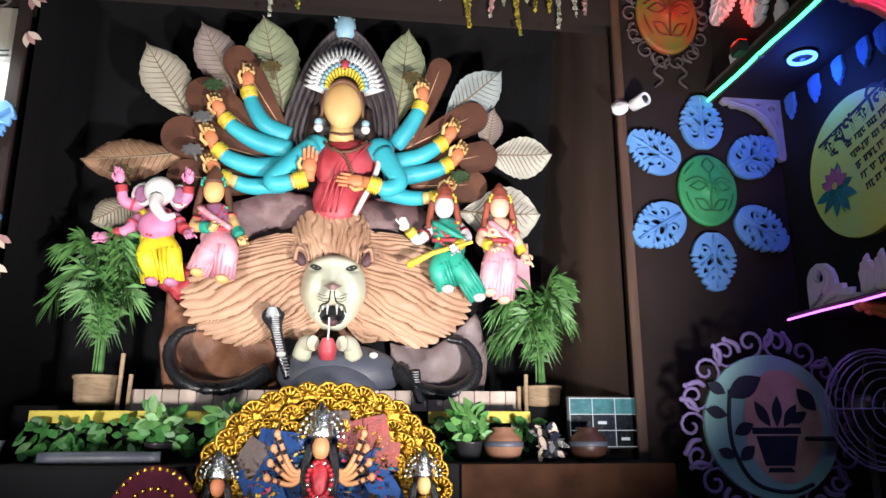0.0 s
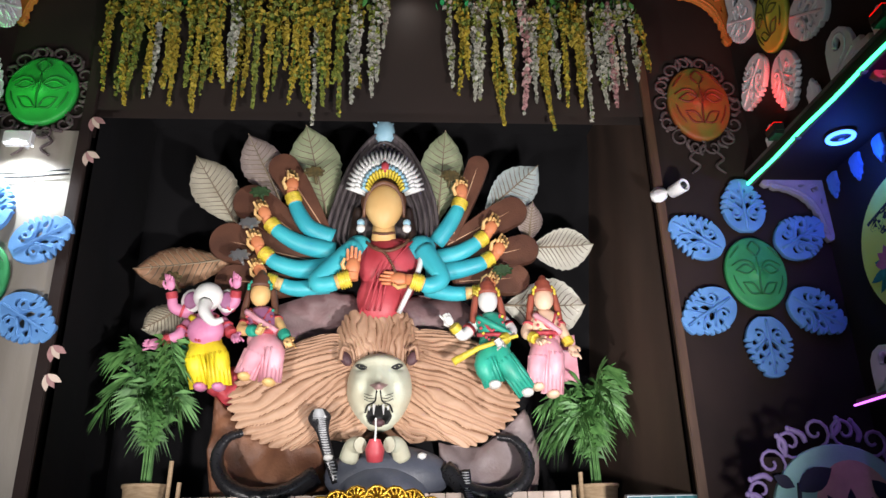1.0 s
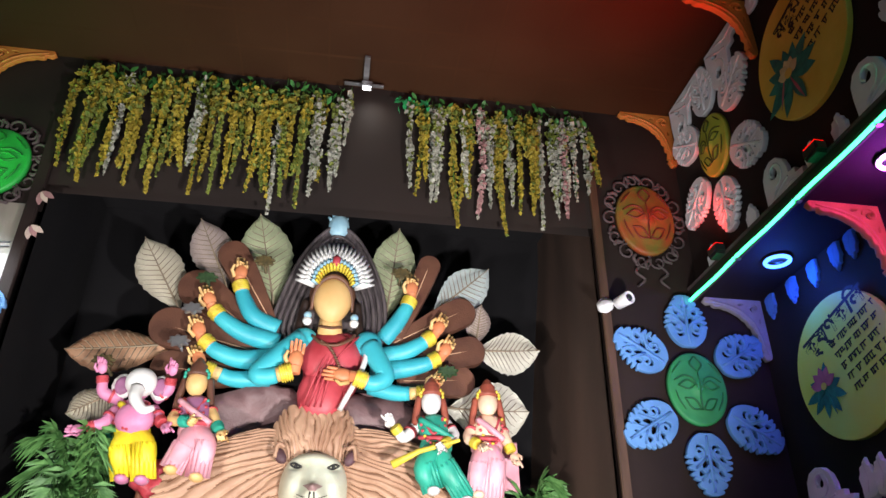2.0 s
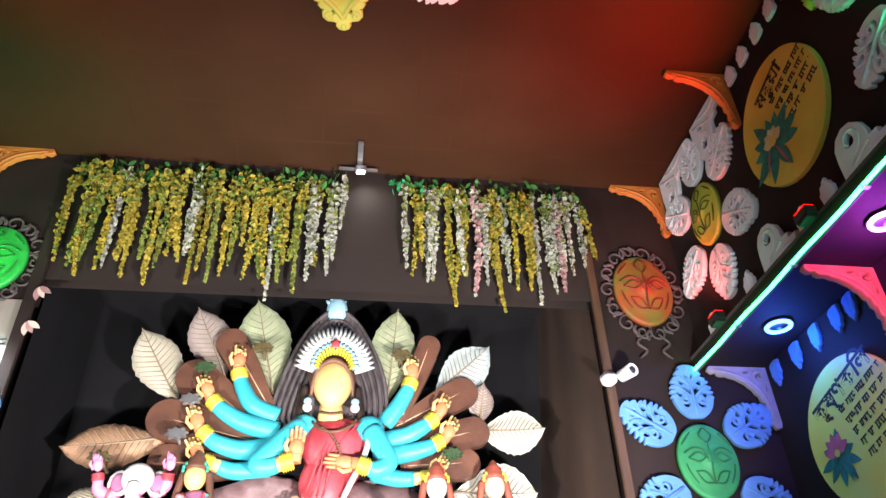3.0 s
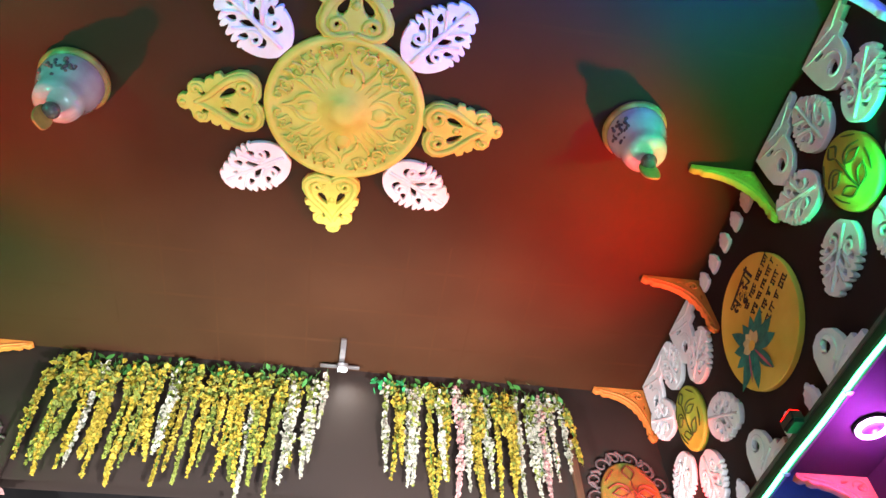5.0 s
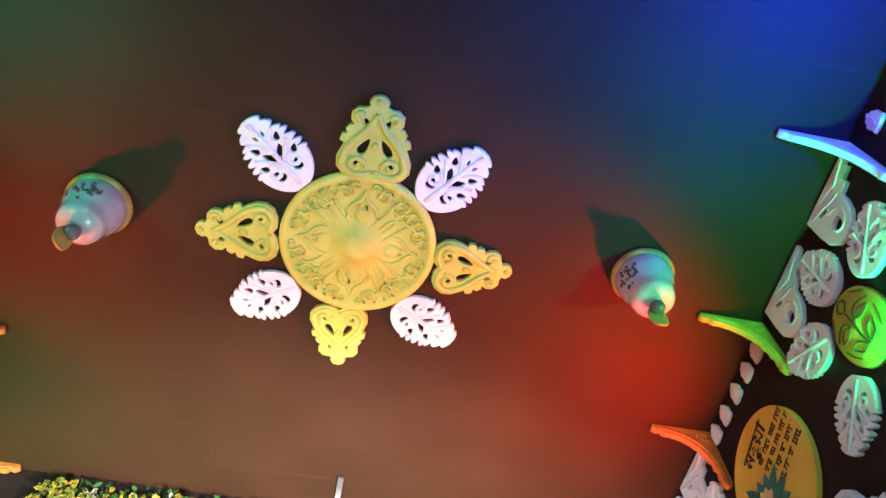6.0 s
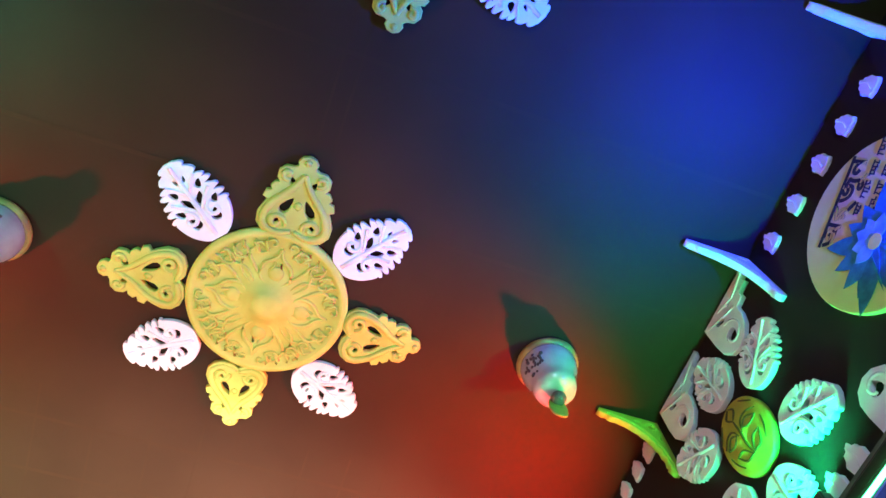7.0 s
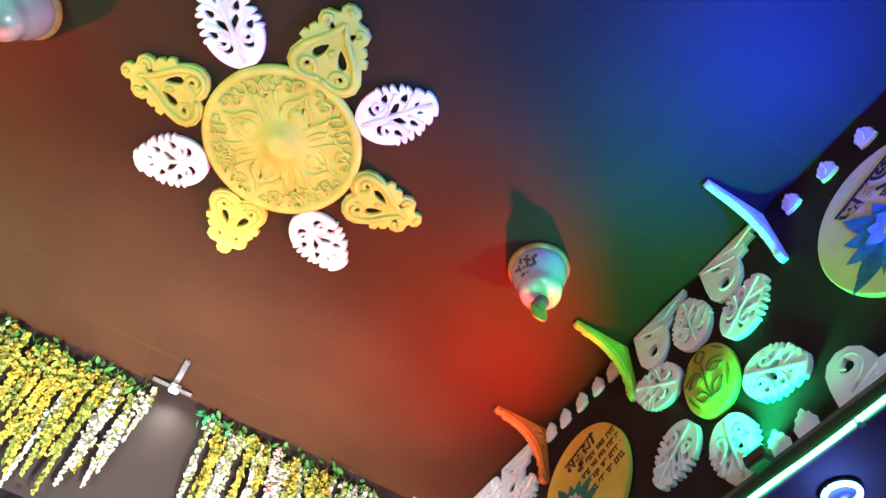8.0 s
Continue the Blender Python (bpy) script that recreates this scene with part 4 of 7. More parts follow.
for side in (1, -1):
    for y in (4.32, 3.70, 2.13, 1.50):
        flip = Matrix.Diagonal((-side, 1, 1, 1))
        cutout("carved_spandrel", SPANDREL, on_wall(side, y, CEIL - 0.02) @ pose(0, 0, 0, 0, 180, 0) @ flip, "white pierced foam spandrel below the ceiling", "wall spandrels")
    for y in (3.09, 2.92, 2.73, 2.55, 2.39):
        cutout("carved_drop", DROP, on_wall(side, y, 5.415), "small white foam drop on the wall", "wall drops")
    for y in (0.81, 0.56, 0.31, 0.08, -0.14):
        cutout("carved_drop", DROP, on_wall(side, y, 5.30 + 0.075 * (y + 0.14)), "small white foam drop on the wall", "wall drops")
    # crests and leaves standing on the ledge
    for y in (3.34, 2.50, 1.10):
        flip = Matrix.Diagonal((side, 1, 1, 1))
        cutout("ledge_crest", CREST, pose(2.475 if side > 0 else mx(2.475), y, SOFFIT + 0.056, 0, 0, -90 * side) @ flip, "white pierced foam crest standing on the ledge", "ledge crests")
    for y in (4.06, 3.54, 2.90, 2.66, 1.44, 1.28, 0.5):
        cutout("ledge_leaf", DROP, pose(2.475 if side > 0 else mx(2.475), y, SOFFIT + 0.148, 0, 0, -90 * side) @ Matrix.Diagonal((1.1, 1, 1.18, 1)), "white foam leaf standing on the ledge", "ledge leaves")
for y in (4.24, 3.98, 3.74, 3.51, 3.36, 2.85, 2.6, 2.35):
    cutout("hanging_drop", DROP, pose(RECESS - 0.003, y, 3.755, 0, 180, -90) @ Matrix.Diagonal((0.95, 1, 1.2, 1)), "pale foam drop under the ledge", "hanging drops", FOAM_BLUE)


# ---- painted boards ----
def leaf_shape(x, z, long, wide, turn, n=6):
    c, s = math.cos(radians(turn)), math.sin(radians(turn))
    pts = [(long * k / n, wide * math.sin(math.pi * k / n)) for k in range(n + 1)] + [(long * k / n, -wide * math.sin(math.pi * k / n)) for k in range(n - 1, 0, -1)]
    return [(x + u * c - w * s, z + u * s + w * c) for u, w in pts]


def painted(t, name, shapes, material, y):
    bm = bmesh.new()
    for k, sh in enumerate(shapes):
        slab(bm, sh, 0.0025, Matrix.Translation((0, y - 0.0006 * k, 0)))
    return part(name, bm, material, t)


def words(t, text, x, z, size, turn, y, name="lettering"):
    data = bpy.data.curves.new(name, "FONT")
    data.body, data.size, data.extrude, data.offset, data.align_x, data.align_y = text, size, 0.001, 0.004, "CENTER", "CENTER"
    ob = new(name, data)
    me = bpy.data.meshes.new_from_object(ob.evaluated_get(bpy.context.evaluated_depsgraph_get()))
    bpy.data.objects.remove(ob)
    return part(name, me, PAINT_BLACK, t, at=Matrix.Translation((x, y, z)) @ pose(0, 0, 0, 0, -turn, 0) @ pose(0, 0, 0, 90))


def script_lines(t, rows, y, turn, size=1.0):
    """Rows of unreadable handwriting as plain strokes: a head bar with short strokes under it."""
    rnd = random.Random(7)
    for x, z, long in rows:
        bm = bmesh.new()
        u = 0
        while u < long:
            w = min(rnd.uniform(0.05, 0.10), long - u)
            slab(bm, [(u, 0), (u + w, 0), (u + w, 0.008), (u, 0.008)], 0.0025)
            k = u + 0.006
            while k < u + w - 0.008:
                h = rnd.uniform(0.022, 0.040)
                lean = rnd.uniform(-0.010, 0.010)
                slab(bm, [(k + lean, -h), (k + lean + 0.007, -h), (k + 0.007, 0.001), (k, 0.001)], 0.0025)
                if rnd.random() < 0.6:
                    slab(bm, [(k + lean, -h), (k + lean + 0.018, -h + 0.004), (k + lean + 0.018, -h + 0.011), (k + lean, -h + 0.007)], 0.0030)
                k += rnd.uniform(0.017, 0.026)
            u += w + 0.022
        part("line_of_script", bm, PAINT_BLACK, t, at=Matrix.Translation((x, y, z)) @ pose(0, 0, 0, 0, -turn, 0) @ Matrix.Diagonal((1, 1, size, 1)))


def oval(rx, rz, n=48, x=0, z=0):
    return [(x + rx * math.cos(2 * math.pi * k / n), z + rz * math.sin(2 * math.pi * k / n)) for k in range(n)]


def board_flower(m, text, board, rx, rz, turn, blossom, label, fx=-0.05, fz=-0.34, size=1.0, rows=3, start=-0.30, petal=0.44, leaf=PAINT_TEAL, stalk=PAINT_TEAL):
    t = thing("painted_board", label, "board", m, group="painted boards")
    part("board", slab(bmesh.new(), oval(rx, rz), 0.035, bevel=0.004), board, t, "oval painted board")
    y = -0.0365
    rnd = random.Random(3)
    cx, cz, q = rx * fx, rz * fz, rx * size
    for k, a in enumerate((-170, -140, -100, -60, -25, 10, 150, 190, 75) if petal > 0.4 else (-165, -120, -20, 5, 35, 62, 90, 118, 145, 172, 205, -70)):
        painted(t, "painted_leaf", [leaf_shape(cx, cz, q * rnd.uniform(0.52, 0.76), q * 0.11, a)], leaf, y - 0.0004 * k)
    painted(t, "stem", [leaf_shape(cx, cz, q * 0.62, 0.010, -72), leaf_shape(cx - 0.05, cz + 0.02, q * 0.5, 0.008, -118)], stalk, y - 0.0052)
    for k, lean in enumerate((60, 95, 130, 20, 165)):
        painted(t, "blossom", [leaf_shape(cx, cz + 0.02, q * petal, q * (0.11 if petal > 0.4 else 0.09), lean)], blossom, y - 0.0060 - 0.0005 * k)
    painted(t, "heart", [oval(q * 0.09, q * 0.08, 14, cx, cz + 0.02)], BOARD_YELLOW, y - 0.0095)
    if text:
        words(t, text, 0.0, rz * 0.60, rx * (0.42 if size == 1 else 0.36), turn, y)
    else:
        script_lines(t, [(-rx * 0.42, rz * 0.52, rx * 0.85)], y, turn, 2.2)
    script_lines(t, [(rx * start + 0.03 * k, rz * (0.34 - 0.17 * k), rx * (1.0 - 0.06 * k)) for k in range(rows)], y, turn)
    return t


for side in (1, -1):
    board_flower(on_wall(side, 2.78, 4.70), "\u09ae\u09b9\u09c1\u09df\u09be", BOARD_YELLOW, 0.41, 0.43, 14, PAINT_BUD, "yellow oval board with painted teal leaves, pale buds and black lettering", -0.30, -0.26, 0.92, 4, -0.10, 0.27, stalk=PAINT_RED)
    board_flower(on_wall(side, 0.42, 4.69), "\u0985\u09b0\u09cd\u099c\u09c1\u09a8", mat("pale yellow painted board", (0.72, 0.64, 0.26), 0.5, (0.62, 0.52, 0.18), 4, 90, 0.1), 0.44, 0.45, 14, mat("pale blue blossom paint", (0.22, 0.42, 0.55), 0.6, (0.10, 0.26, 0.40), 14, 90), "pale yellow oval board with painted blue leaves and lettering", -0.16, -0.22, 1.05, 4, -0.05, 0.30, mat("blue green leaf paint", (0.03, 0.20, 0.27), 0.6, (0.015, 0.11, 0.17), 20, 90, spread=0.2))
board_flower(on_wall(1, 3.66, 3.12, base=RECESS), "\u0995\u09c3\u09b7\u09cd\u09a3\u0995\u09bf\u09b2", BOARD_LIME, 0.45, 0.43, 14, PAINT_RED, "pale lime oval board with a painted rose and lettering", -0.46, -0.20, 0.62, 5, -0.18)

# ---- shelf with the purple strip ----
t = thing("wall_shelf", "dark shelf with a glowing purple light strip", "shelf", pose(RECESS, 0, 0))
part("board", boxes((-0.36, -0.004, 2.2, 4.0, 2.25, 2.285), bevel=0.003), FOAM_GREY, t, "grey painted board")
part("light_strip", tube(bmesh.new(), [(-0.372, 4.0 - 0.3 * k, 2.253 + 0.003 * (k % 2)) for k in range(7)], 0.006, 6), STRIP_PURPLE, t, "glowing purple strip", smooth=True)
wall_bracket(pose(RECESS - 0.002, 3.40, 2.246) @ Matrix.Diagonal((-0.9, 1, 0.9, 1)), FOAM_ORANGE, "red orange carved bracket under the shelf")
cutout("shelf_crest", CREST, pose(2.66, 3.86, 2.287, 0, 0, -90) @ Matrix.Diagonal((1, 1, 0.85, 1)), "white pierced foam crest standing on the shelf", "shelf ornaments")
for y in (3.38, 3.27, 3.0, 2.8):
    cutout("shelf_leaf", DROP, pose(2.66, y, 2.40, 0, 0, -90) @ Matrix.Diagonal((1.1, 1, 1.35, 1)), "white foam leaf standing on the shelf", "shelf ornaments")

# ---- the round panel with the painted plant ----
t = thing("display_panel", "dark standing panel with a painted plant disc and lilac scrollwork", "panel", pose(2.38, 3.98, 0))
part("backing", boxes((-0.40, 0.40, 0.0, 0.04, 0, 1.98), bevel=0.004), CLOTH_DARK, t, "dark cloth-covered backing")
part("scrollwork", scroll_frame(bmesh.new(), 0.40, 0.40, 0.085, 18), FOAM_LILAC, t, "lilac scrollwork rim", at=pose(0, 0, 1.645))
part("disc", slab(bmesh.new(), oval(0.40, 0.395), 0.03, bevel=0.006), PAINT_SAGE, t, "sage green disc", at=pose(0, 0, 1.645))
y0 = -0.032
painted(t, "moon", [oval(0.235, 0.31, 36, 0.06, 1.645)], PAINT_ROSE, y0)
painted(t, "flowerpot", [[(-0.13, 1.60), (0.16, 1.60), (0.16, 1.635), (-0.13, 1.635)], [(-0.11, 1.59), (0.14, 1.59), (0.10, 1.43), (-0.07, 1.43)], [(-0.06, 1.395), (0.10, 1.395), (0.08, 1.42), (-0.05, 1.42)]], PAINT_NAVY, y0 - 0.003)
painted(t, "foliage", [leaf_shape(-0.02, 1.64, 0.16, 0.03, 120), leaf_shape(0.02, 1.64, 0.17, 0.03, 85), leaf_shape(0.06, 1.64, 0.15, 0.03, 55), leaf_shape(0.10, 1.66, 0.12, 0.03, 30), leaf_shape(-0.26, 1.80, 0.24, 0.06, 28),
                       leaf_shape(0.16, 1.85, 0.16, 0.045, -50), leaf_shape(-0.27, 1.82, 0.12, 0.035, 150), leaf_shape(-0.27, 1.70, 0.13, 0.035, 165), leaf_shape(-0.24, 1.60, 0.13, 0.035, 25), leaf_shape(-0.22, 1.46, 0.12, 0.035, 40), leaf_shape(-0.24, 1.48, 0.11, 0.03, 160)], PAINT_NAVY, y0 - 0.006)
stem = tube(bmesh.new(), [(x, y0 - 0.004, z) for x, z in bend2([(-0.24, 1.84), (-0.26, 1.66), (-0.24, 1.50), (-0.14, 1.34), (0.05, 1.29), (0.2, 1.33)])], 0.012, 5)
part("stem", stem, PAINT_NAVY, t)
part("peg", tube(bmesh.new(), [(0.17, -0.06, 1.575), (0.52, -0.06, 1.575)], 0.012, 6), PAINT_NAVY, t, "dark rod")

# wire-guarded wall fan beside the panel
t = thing("pedestal_fan", "dark pedestal fan with a wire guard at rest", "fan", pose(2.66, 3.45, 0))
for k in range(9):
    r = 0.30 * math.sin(radians(10 + 80 * k / 8))
    bm = tube(bmesh.new(), [(r * math.cos(2 * math.pi * q / 28), -0.10 + 0.09 * (r / 0.3) ** 2, 1.72 + r * math.sin(2 * math.pi * q / 28)) for q in range(29)], 0.004, 5)
    part("guard_ring", bm, FOAM_LILAC, t)
part("guard_spokes", tube(bmesh.new(), [(-0.3, -0.01, 1.72), (0, -0.10, 1.72), (0.3, -0.01, 1.72)], 0.004, 5), FOAM_LILAC, t)
for k in range(3):
    part("blade", slab(bmesh.new(), leaf_shape(0.03, 0, 0.22, 0.06, 0), 0.006, pose(0, 0, 1.72) @ pose(0, 0, 0, 12, 120 * k + 20, 0)), PLASTIC_BLACK, t)
part("motor", lathe(bmesh.new(), [(0.05, -0.04), (0.08, 0.0), (0.08, 0.14), (0.04, 0.18)], 20, pose(0, 0, 1.72, -90)), PLASTIC_BLACK, t)
part("pole", tube(bmesh.new(), [(0, 0.10, 0.02), (0, 0.10, 1.66)], 0.018, 8), TIN, t)
part("base", lathe(bmesh.new(), [(0.2, 0), (0.2, 0.02), (0.05, 0.04)], 24, pose(0, 0.1, 0)), PLASTIC_BLACK, t)

# security camera on the trim
t = thing("security_camera", "white bullet security camera on the pillar", "camera", pose(1.86, FRONT - 0.03, 3.74))
part("base", lathe(bmesh.new(), [(0.045, 0), (0.045, 0.02), (0.02, 0.03)], 20, pose(-0.07, 0, 0.02, 90)), PLASTIC_WHITE, t)
part("arm", tube(bmesh.new(), [(-0.07, -0.02, 0.02), (-0.03, -0.08, 0.0), (0.0, -0.10, 0.0)], 0.012, 6), PLASTIC_WHITE, t)
body = part("body", lathe(bmesh.new(), [(0.02, -0.07), (0.042, -0.06), (0.045, 0.06), (0.038, 0.066), (0.036, 0.05)], 24, pose(0.02, -0.13, 0.0, 90, 0, 20)), PLASTIC_WHITE, t)
part("lens", lathe(bmesh.new(), [(0.026, 0.051), (0.022, 0.062), (0.006, 0.066)], 20, pose(0.02, -0.13, 0.0, 90, 0, 20)), PLASTIC_BLACK, body, "black glass lens")
part("hood", lathe(bmesh.new(), [(0.02, -0.05), (0.055, -0.02), (0.055, 0.02), (0.02, 0.03)], 20, pose(-0.085, -0.05, -0.01, 60, 0, -30)), PLASTIC_WHITE, t, "white dome")

# paper tassels on the left trim
for i, z in enumerate((4.28, 4.02, 2.72, 2.55)):
    t = thing("paper_tassel", "crumpled white and pink paper tassel on the trim", "tassel", pose(NICHE_L + 0.02, FRONT - 0.05, z), group="paper tassels")
    for k in range(3):
        part("strip", slab(bmesh.new(), leaf_shape(0, 0, 0.10, 0.020, -80 + 25 * k), 0.004, pose(0.01 * k, -0.01 * k, 0)), TILE_BUFF if (i + k) % 2 else PETAL_PINK, t)


# ---- hanging blossom garlands ----
def strand_parts(seed, length, blossom):
    """One wisteria strand: stem, blossoms and a few leaves, hanging from z = 0."""
    rnd = random.Random(seed)
    sway = [rnd.uniform(-0.035, 0.035) for _ in range(2)]
    stem = tube(bmesh.new(), bend([(0, 0, 0), (sway[0], 0, -length * 0.5), (sway[1], 0, -length)]), 0.004, 4)
    bm = bmesh.new()
    n = int(270 * length)
    knots = [rnd.uniform(0.05, 0.95) for _ in range(int(9 * length))]
    for i in range(n):
        s = min(1.0, max(0.0, rnd.choice(knots) + rnd.gauss(0, 0.035))) if i % 2 else i / n
        z = -0.05 - (length - 0.03) * s
        lean = sway[0] * 4 * s * (1 - s) + sway[1] * s * (2 * s - 1)
        thick = 0.066 * (1 - 0.78 * s ** 1.3) * (0.70 + 0.30 * math.sin(11 * s + seed))
        a = rnd.uniform(0, 2 * math.pi)
        r = thick * rnd.uniform(0.15, 1.0)
        c = Vector((lean + r * math.cos(a), r * math.sin(a) * 0.6, z + rnd.uniform(-0.012, 0.012)))
        m = Euler((rnd.uniform(-1.2, 1.2), rnd.uniform(-1.2, 1.2), rnd.uniform(0, 6.3))).to_matrix()
        q = rnd.uniform(0.012, 0.027) * (1.1 - 0.35 * s)
        slot = 1 if (s < 0.30 and rnd.random() < 0.45) or rnd.random() < 0.12 else 0
        for turn in (0.0, 1.5):
            ct, st = math.cos(turn), math.sin(turn)
            pts = [bm.verts.new(c + m @ Vector((px * ct - py * st, px * st + py * ct, pz))) for px, py, pz in ((0, 0, q), (q * 0.75, q * 0.3, 0.2 * q), (0, 0, -q), (-q * 0.75, q * 0.3, 0.2 * q))]
            for f in (bm.faces.new((pts[0], pts[1], pts[2])), bm.faces.new((pts[0], pts[2], pts[3]))):
                f.material_index = slot
    return stem, bm


def leaf_cluster(seed, n=18, reach=0.13):
    rnd = random.Random(seed)
    bm = bmesh.new()
    for i in range(n):
        m = pose(rnd.uniform(-reach, reach), rnd.uniform(-0.06, 0.02), rnd.uniform(-0.16, 0.0), rnd.uniform(-40, 40), rnd.uniform(-60, 60), rnd.uniform(0, 360))
        slab(bm, leaf_shape(0, 0, rnd.uniform(0.05, 0.09), 0.016, -90), 0.001, m)
    return bm


rnd = random.Random(21)
KINDS = {"y": (PETAL_YELLOW, "yellow"), "l": (PETAL_LIME, "lime yellow"), "w": (PETAL_WHITE, "cream white"), "p": (PETAL_PINK, "pale pink")}
made = {}


def hang_strand(x, y, z, length, key):
    material, word = KINDS[key]
    bucket = round(length, 1)
    t = thing("flower_strand", word + " silk wisteria strand hanging from the fascia", "garland", pose(x, y, z, rnd.uniform(-1.5, 1.5), rnd.gauss(0, 1.8), 0) @ pose(0, 0, 0, 0, 0, rnd.uniform(0, 360)) @ Matrix.Diagonal((1, 1, length / bucket, 1)), group="wisteria strands")
    pick = (key, bucket, rnd.randrange(3))
    if pick not in made:
        stem, bm = strand_parts(hash_of(pick), bucket, material)
        a = part("stem", stem, LEAF_GREEN, t)
        b = tagged(part("bloom", bm, [material, {"y": PETAL_LIME, "l": PETAL_YELLOW, "w": PETAL_LIME, "p": PETAL_WHITE}[key]], t), kind="stuff")
        made[pick] = (a.data, b.data)
    else:
        part("stem", made[pick][0], LEAF_GREEN, t)
        tagged(part("bloom", made[pick][1], material, t), kind="stuff")


def hash_of(pick):
    return ord(pick[0]) * 100 + int(pick[1] * 10) * 7 + pick[2]


x = -1.97
order = "yylywylylywylylylwylwyww"
lengths = [0.95, 1.03, 0.93, 0.90, 1.0, 1.05, 1.0, 1.10, 0.92, 0.85, 0.90, 1.05, 1.02, 0.95, 0.90, 1.0, 1.12, 1.15, 0.95, 1.08, 0.95, 0.90, 0.98, 0.55]
for k, key in enumerate(order):
    for j in range(2 if k < 23 and k % 3 else 1):
        hang_strand(-1.97 + (k + 0.42 * j) * 0.0825 + rnd.uniform(-0.015, 0.015), FRONT - 0.06 - 0.03 * j - rnd.uniform(0, 0.03), CEIL - 0.07 - rnd.uniform(0, 0.06) - 0.12 * j, lengths[k] * rnd.uniform(0.86, 1.03) - 0.22 * j, key if j == 0 or rnd.random() < 0.6 else rnd.choice("yll"))
order = "wywwyypwywyywwpww"
lengths = [0.85, 0.95, 1.0, 0.9, 1.08, 1.05, 1.1, 0.92, 1.12, 0.95, 1.0, 0.98, 1.1, 1.0, 1.02, 0.9, 0.75]
for k, key in enumerate(order):
    for j in range(2 if k % 3 else 1):
        hang_strand(0.40 + (k + 0.42 * j) * 0.084 + rnd.uniform(-0.015, 0.015), FRONT - 0.06 - 0.03 * j - rnd.uniform(0, 0.03), CEIL - 0.09 - rnd.uniform(0, 0.06) - 0.12 * j, lengths[k] * rnd.uniform(0.86, 1.03) - 0.22 * j, key if j == 0 or rnd.random() < 0.6 else rnd.choice("wyw"))
for k, x in enumerate((-1.8, -1.5, -1.25, -1.0, -0.75, -0.45, -0.2, 0.42, 0.5, 0.85, 1.2, 1.45, 1.65)):
    t = thing("leaf_spray", "spray of green silk leaves above the garlands", "leaves", pose(x, FRONT - 0.05, CEIL - 0.06), group="leaf sprays")
    part("foliage", leaf_cluster(k), LEAF_GREEN if k != 7 else mat("bright green leaf", (0.03, 0.38, 0.12), 0.5), t)


# ---- the relief of idols in the niche ----
def at(x, z, d=0.0):
    """A place on the idol wall, d metres in front of it."""
    return Vector((x, IDOL - d, z))


structure("idol_wall", boxes((-1.15, 0.98, 5.24, NICHE_B - 0.02, 1.784, 4.05), bevel=0.01), CLOTH_BLACK, "black frame behind the plaster relief", "frame")


def big_leaf(base, tip, wide, material, label, d=0.0, veins=12, lean=0.0):
    (x0, z0), (x1, z1) = base, tip
    length, turn = math.hypot(x1 - x0, z1 - z0), math.degrees(math.atan2(z1 - z0, x1 - x0))
    t = thing("plaster_leaf", label, "leaf relief", Matrix.Translation(at(x0, z0, d)) @ pose(0, 0, 0, 0, -turn, 0) @ pose(0, 0, 0, lean), group="plaster leaves")
    n = 22
    edge = [(length * k / n, wide * (math.sin(math.pi * (k / n) ** 1.35) ** 0.75 if 0 < k < n else 0.02) * (1 + 0.04 * math.sin(9.0 * k))) for k in range(n + 1)]
    bm = bmesh.new()
    rows = []
    for u, w in edge:
        rows.append([bm.verts.new((u, -0.035 - (0.03 if j in (1, 2, 3) else 0.0) - (0.02 if j == 2 else 0) - 0.10 * (u / length) ** 2, w * (j - 2) / 2)) for j in range(5)])
    for a, b in zip(rows, rows[1:]):
        for j in range(4):
            bm.faces.new((a[j], a[j + 1], b[j + 1], b[j])).smooth = True
    made = bmesh.ops.solidify(bm, geom=bm.faces[:], thickness=0.025)
    bmesh.ops.recalc_face_normals(bm, faces=bm.faces)
    blade = part("blade", bm, material, t)
    vb = bmesh.new()

    def y(u, w, edge_w):
        q = min(1, abs(w) / max(edge_w, 1e-3))
        return -0.035 - 0.05 * (1 - q) - 0.10 * (u / length) ** 2 - 0.003

    def half(u):
        return wide * max(0.02, math.sin(math.pi * min(0.999, max(0.001, u / length)) ** 1.35) ** 0.75)
    tube(vb, [(u, y(u, 0, half(u)), 0) for u in [length * k / 8 for k in range(9)]], [0.009 * (1 - k / 11) for k in range(9)], 5)
    for k in range(1, veins):
        u = length * (0.08 + 0.80 * k / veins)
        for s in (1, -1):
            pts = []
            for q in (0, 0.45, 0.88):
                uu = min(length * 0.98, u + 0.30 * wide * q * 2)
                w = s * q * half(uu)
                pts.append((uu, y(uu, w, half(uu)) - 0.002, w))
            tube(vb, pts, [0.0036, 0.0032, 0.0012], 4)
    part("venation", vb, GROOVE, blade, "dark grooved veins")


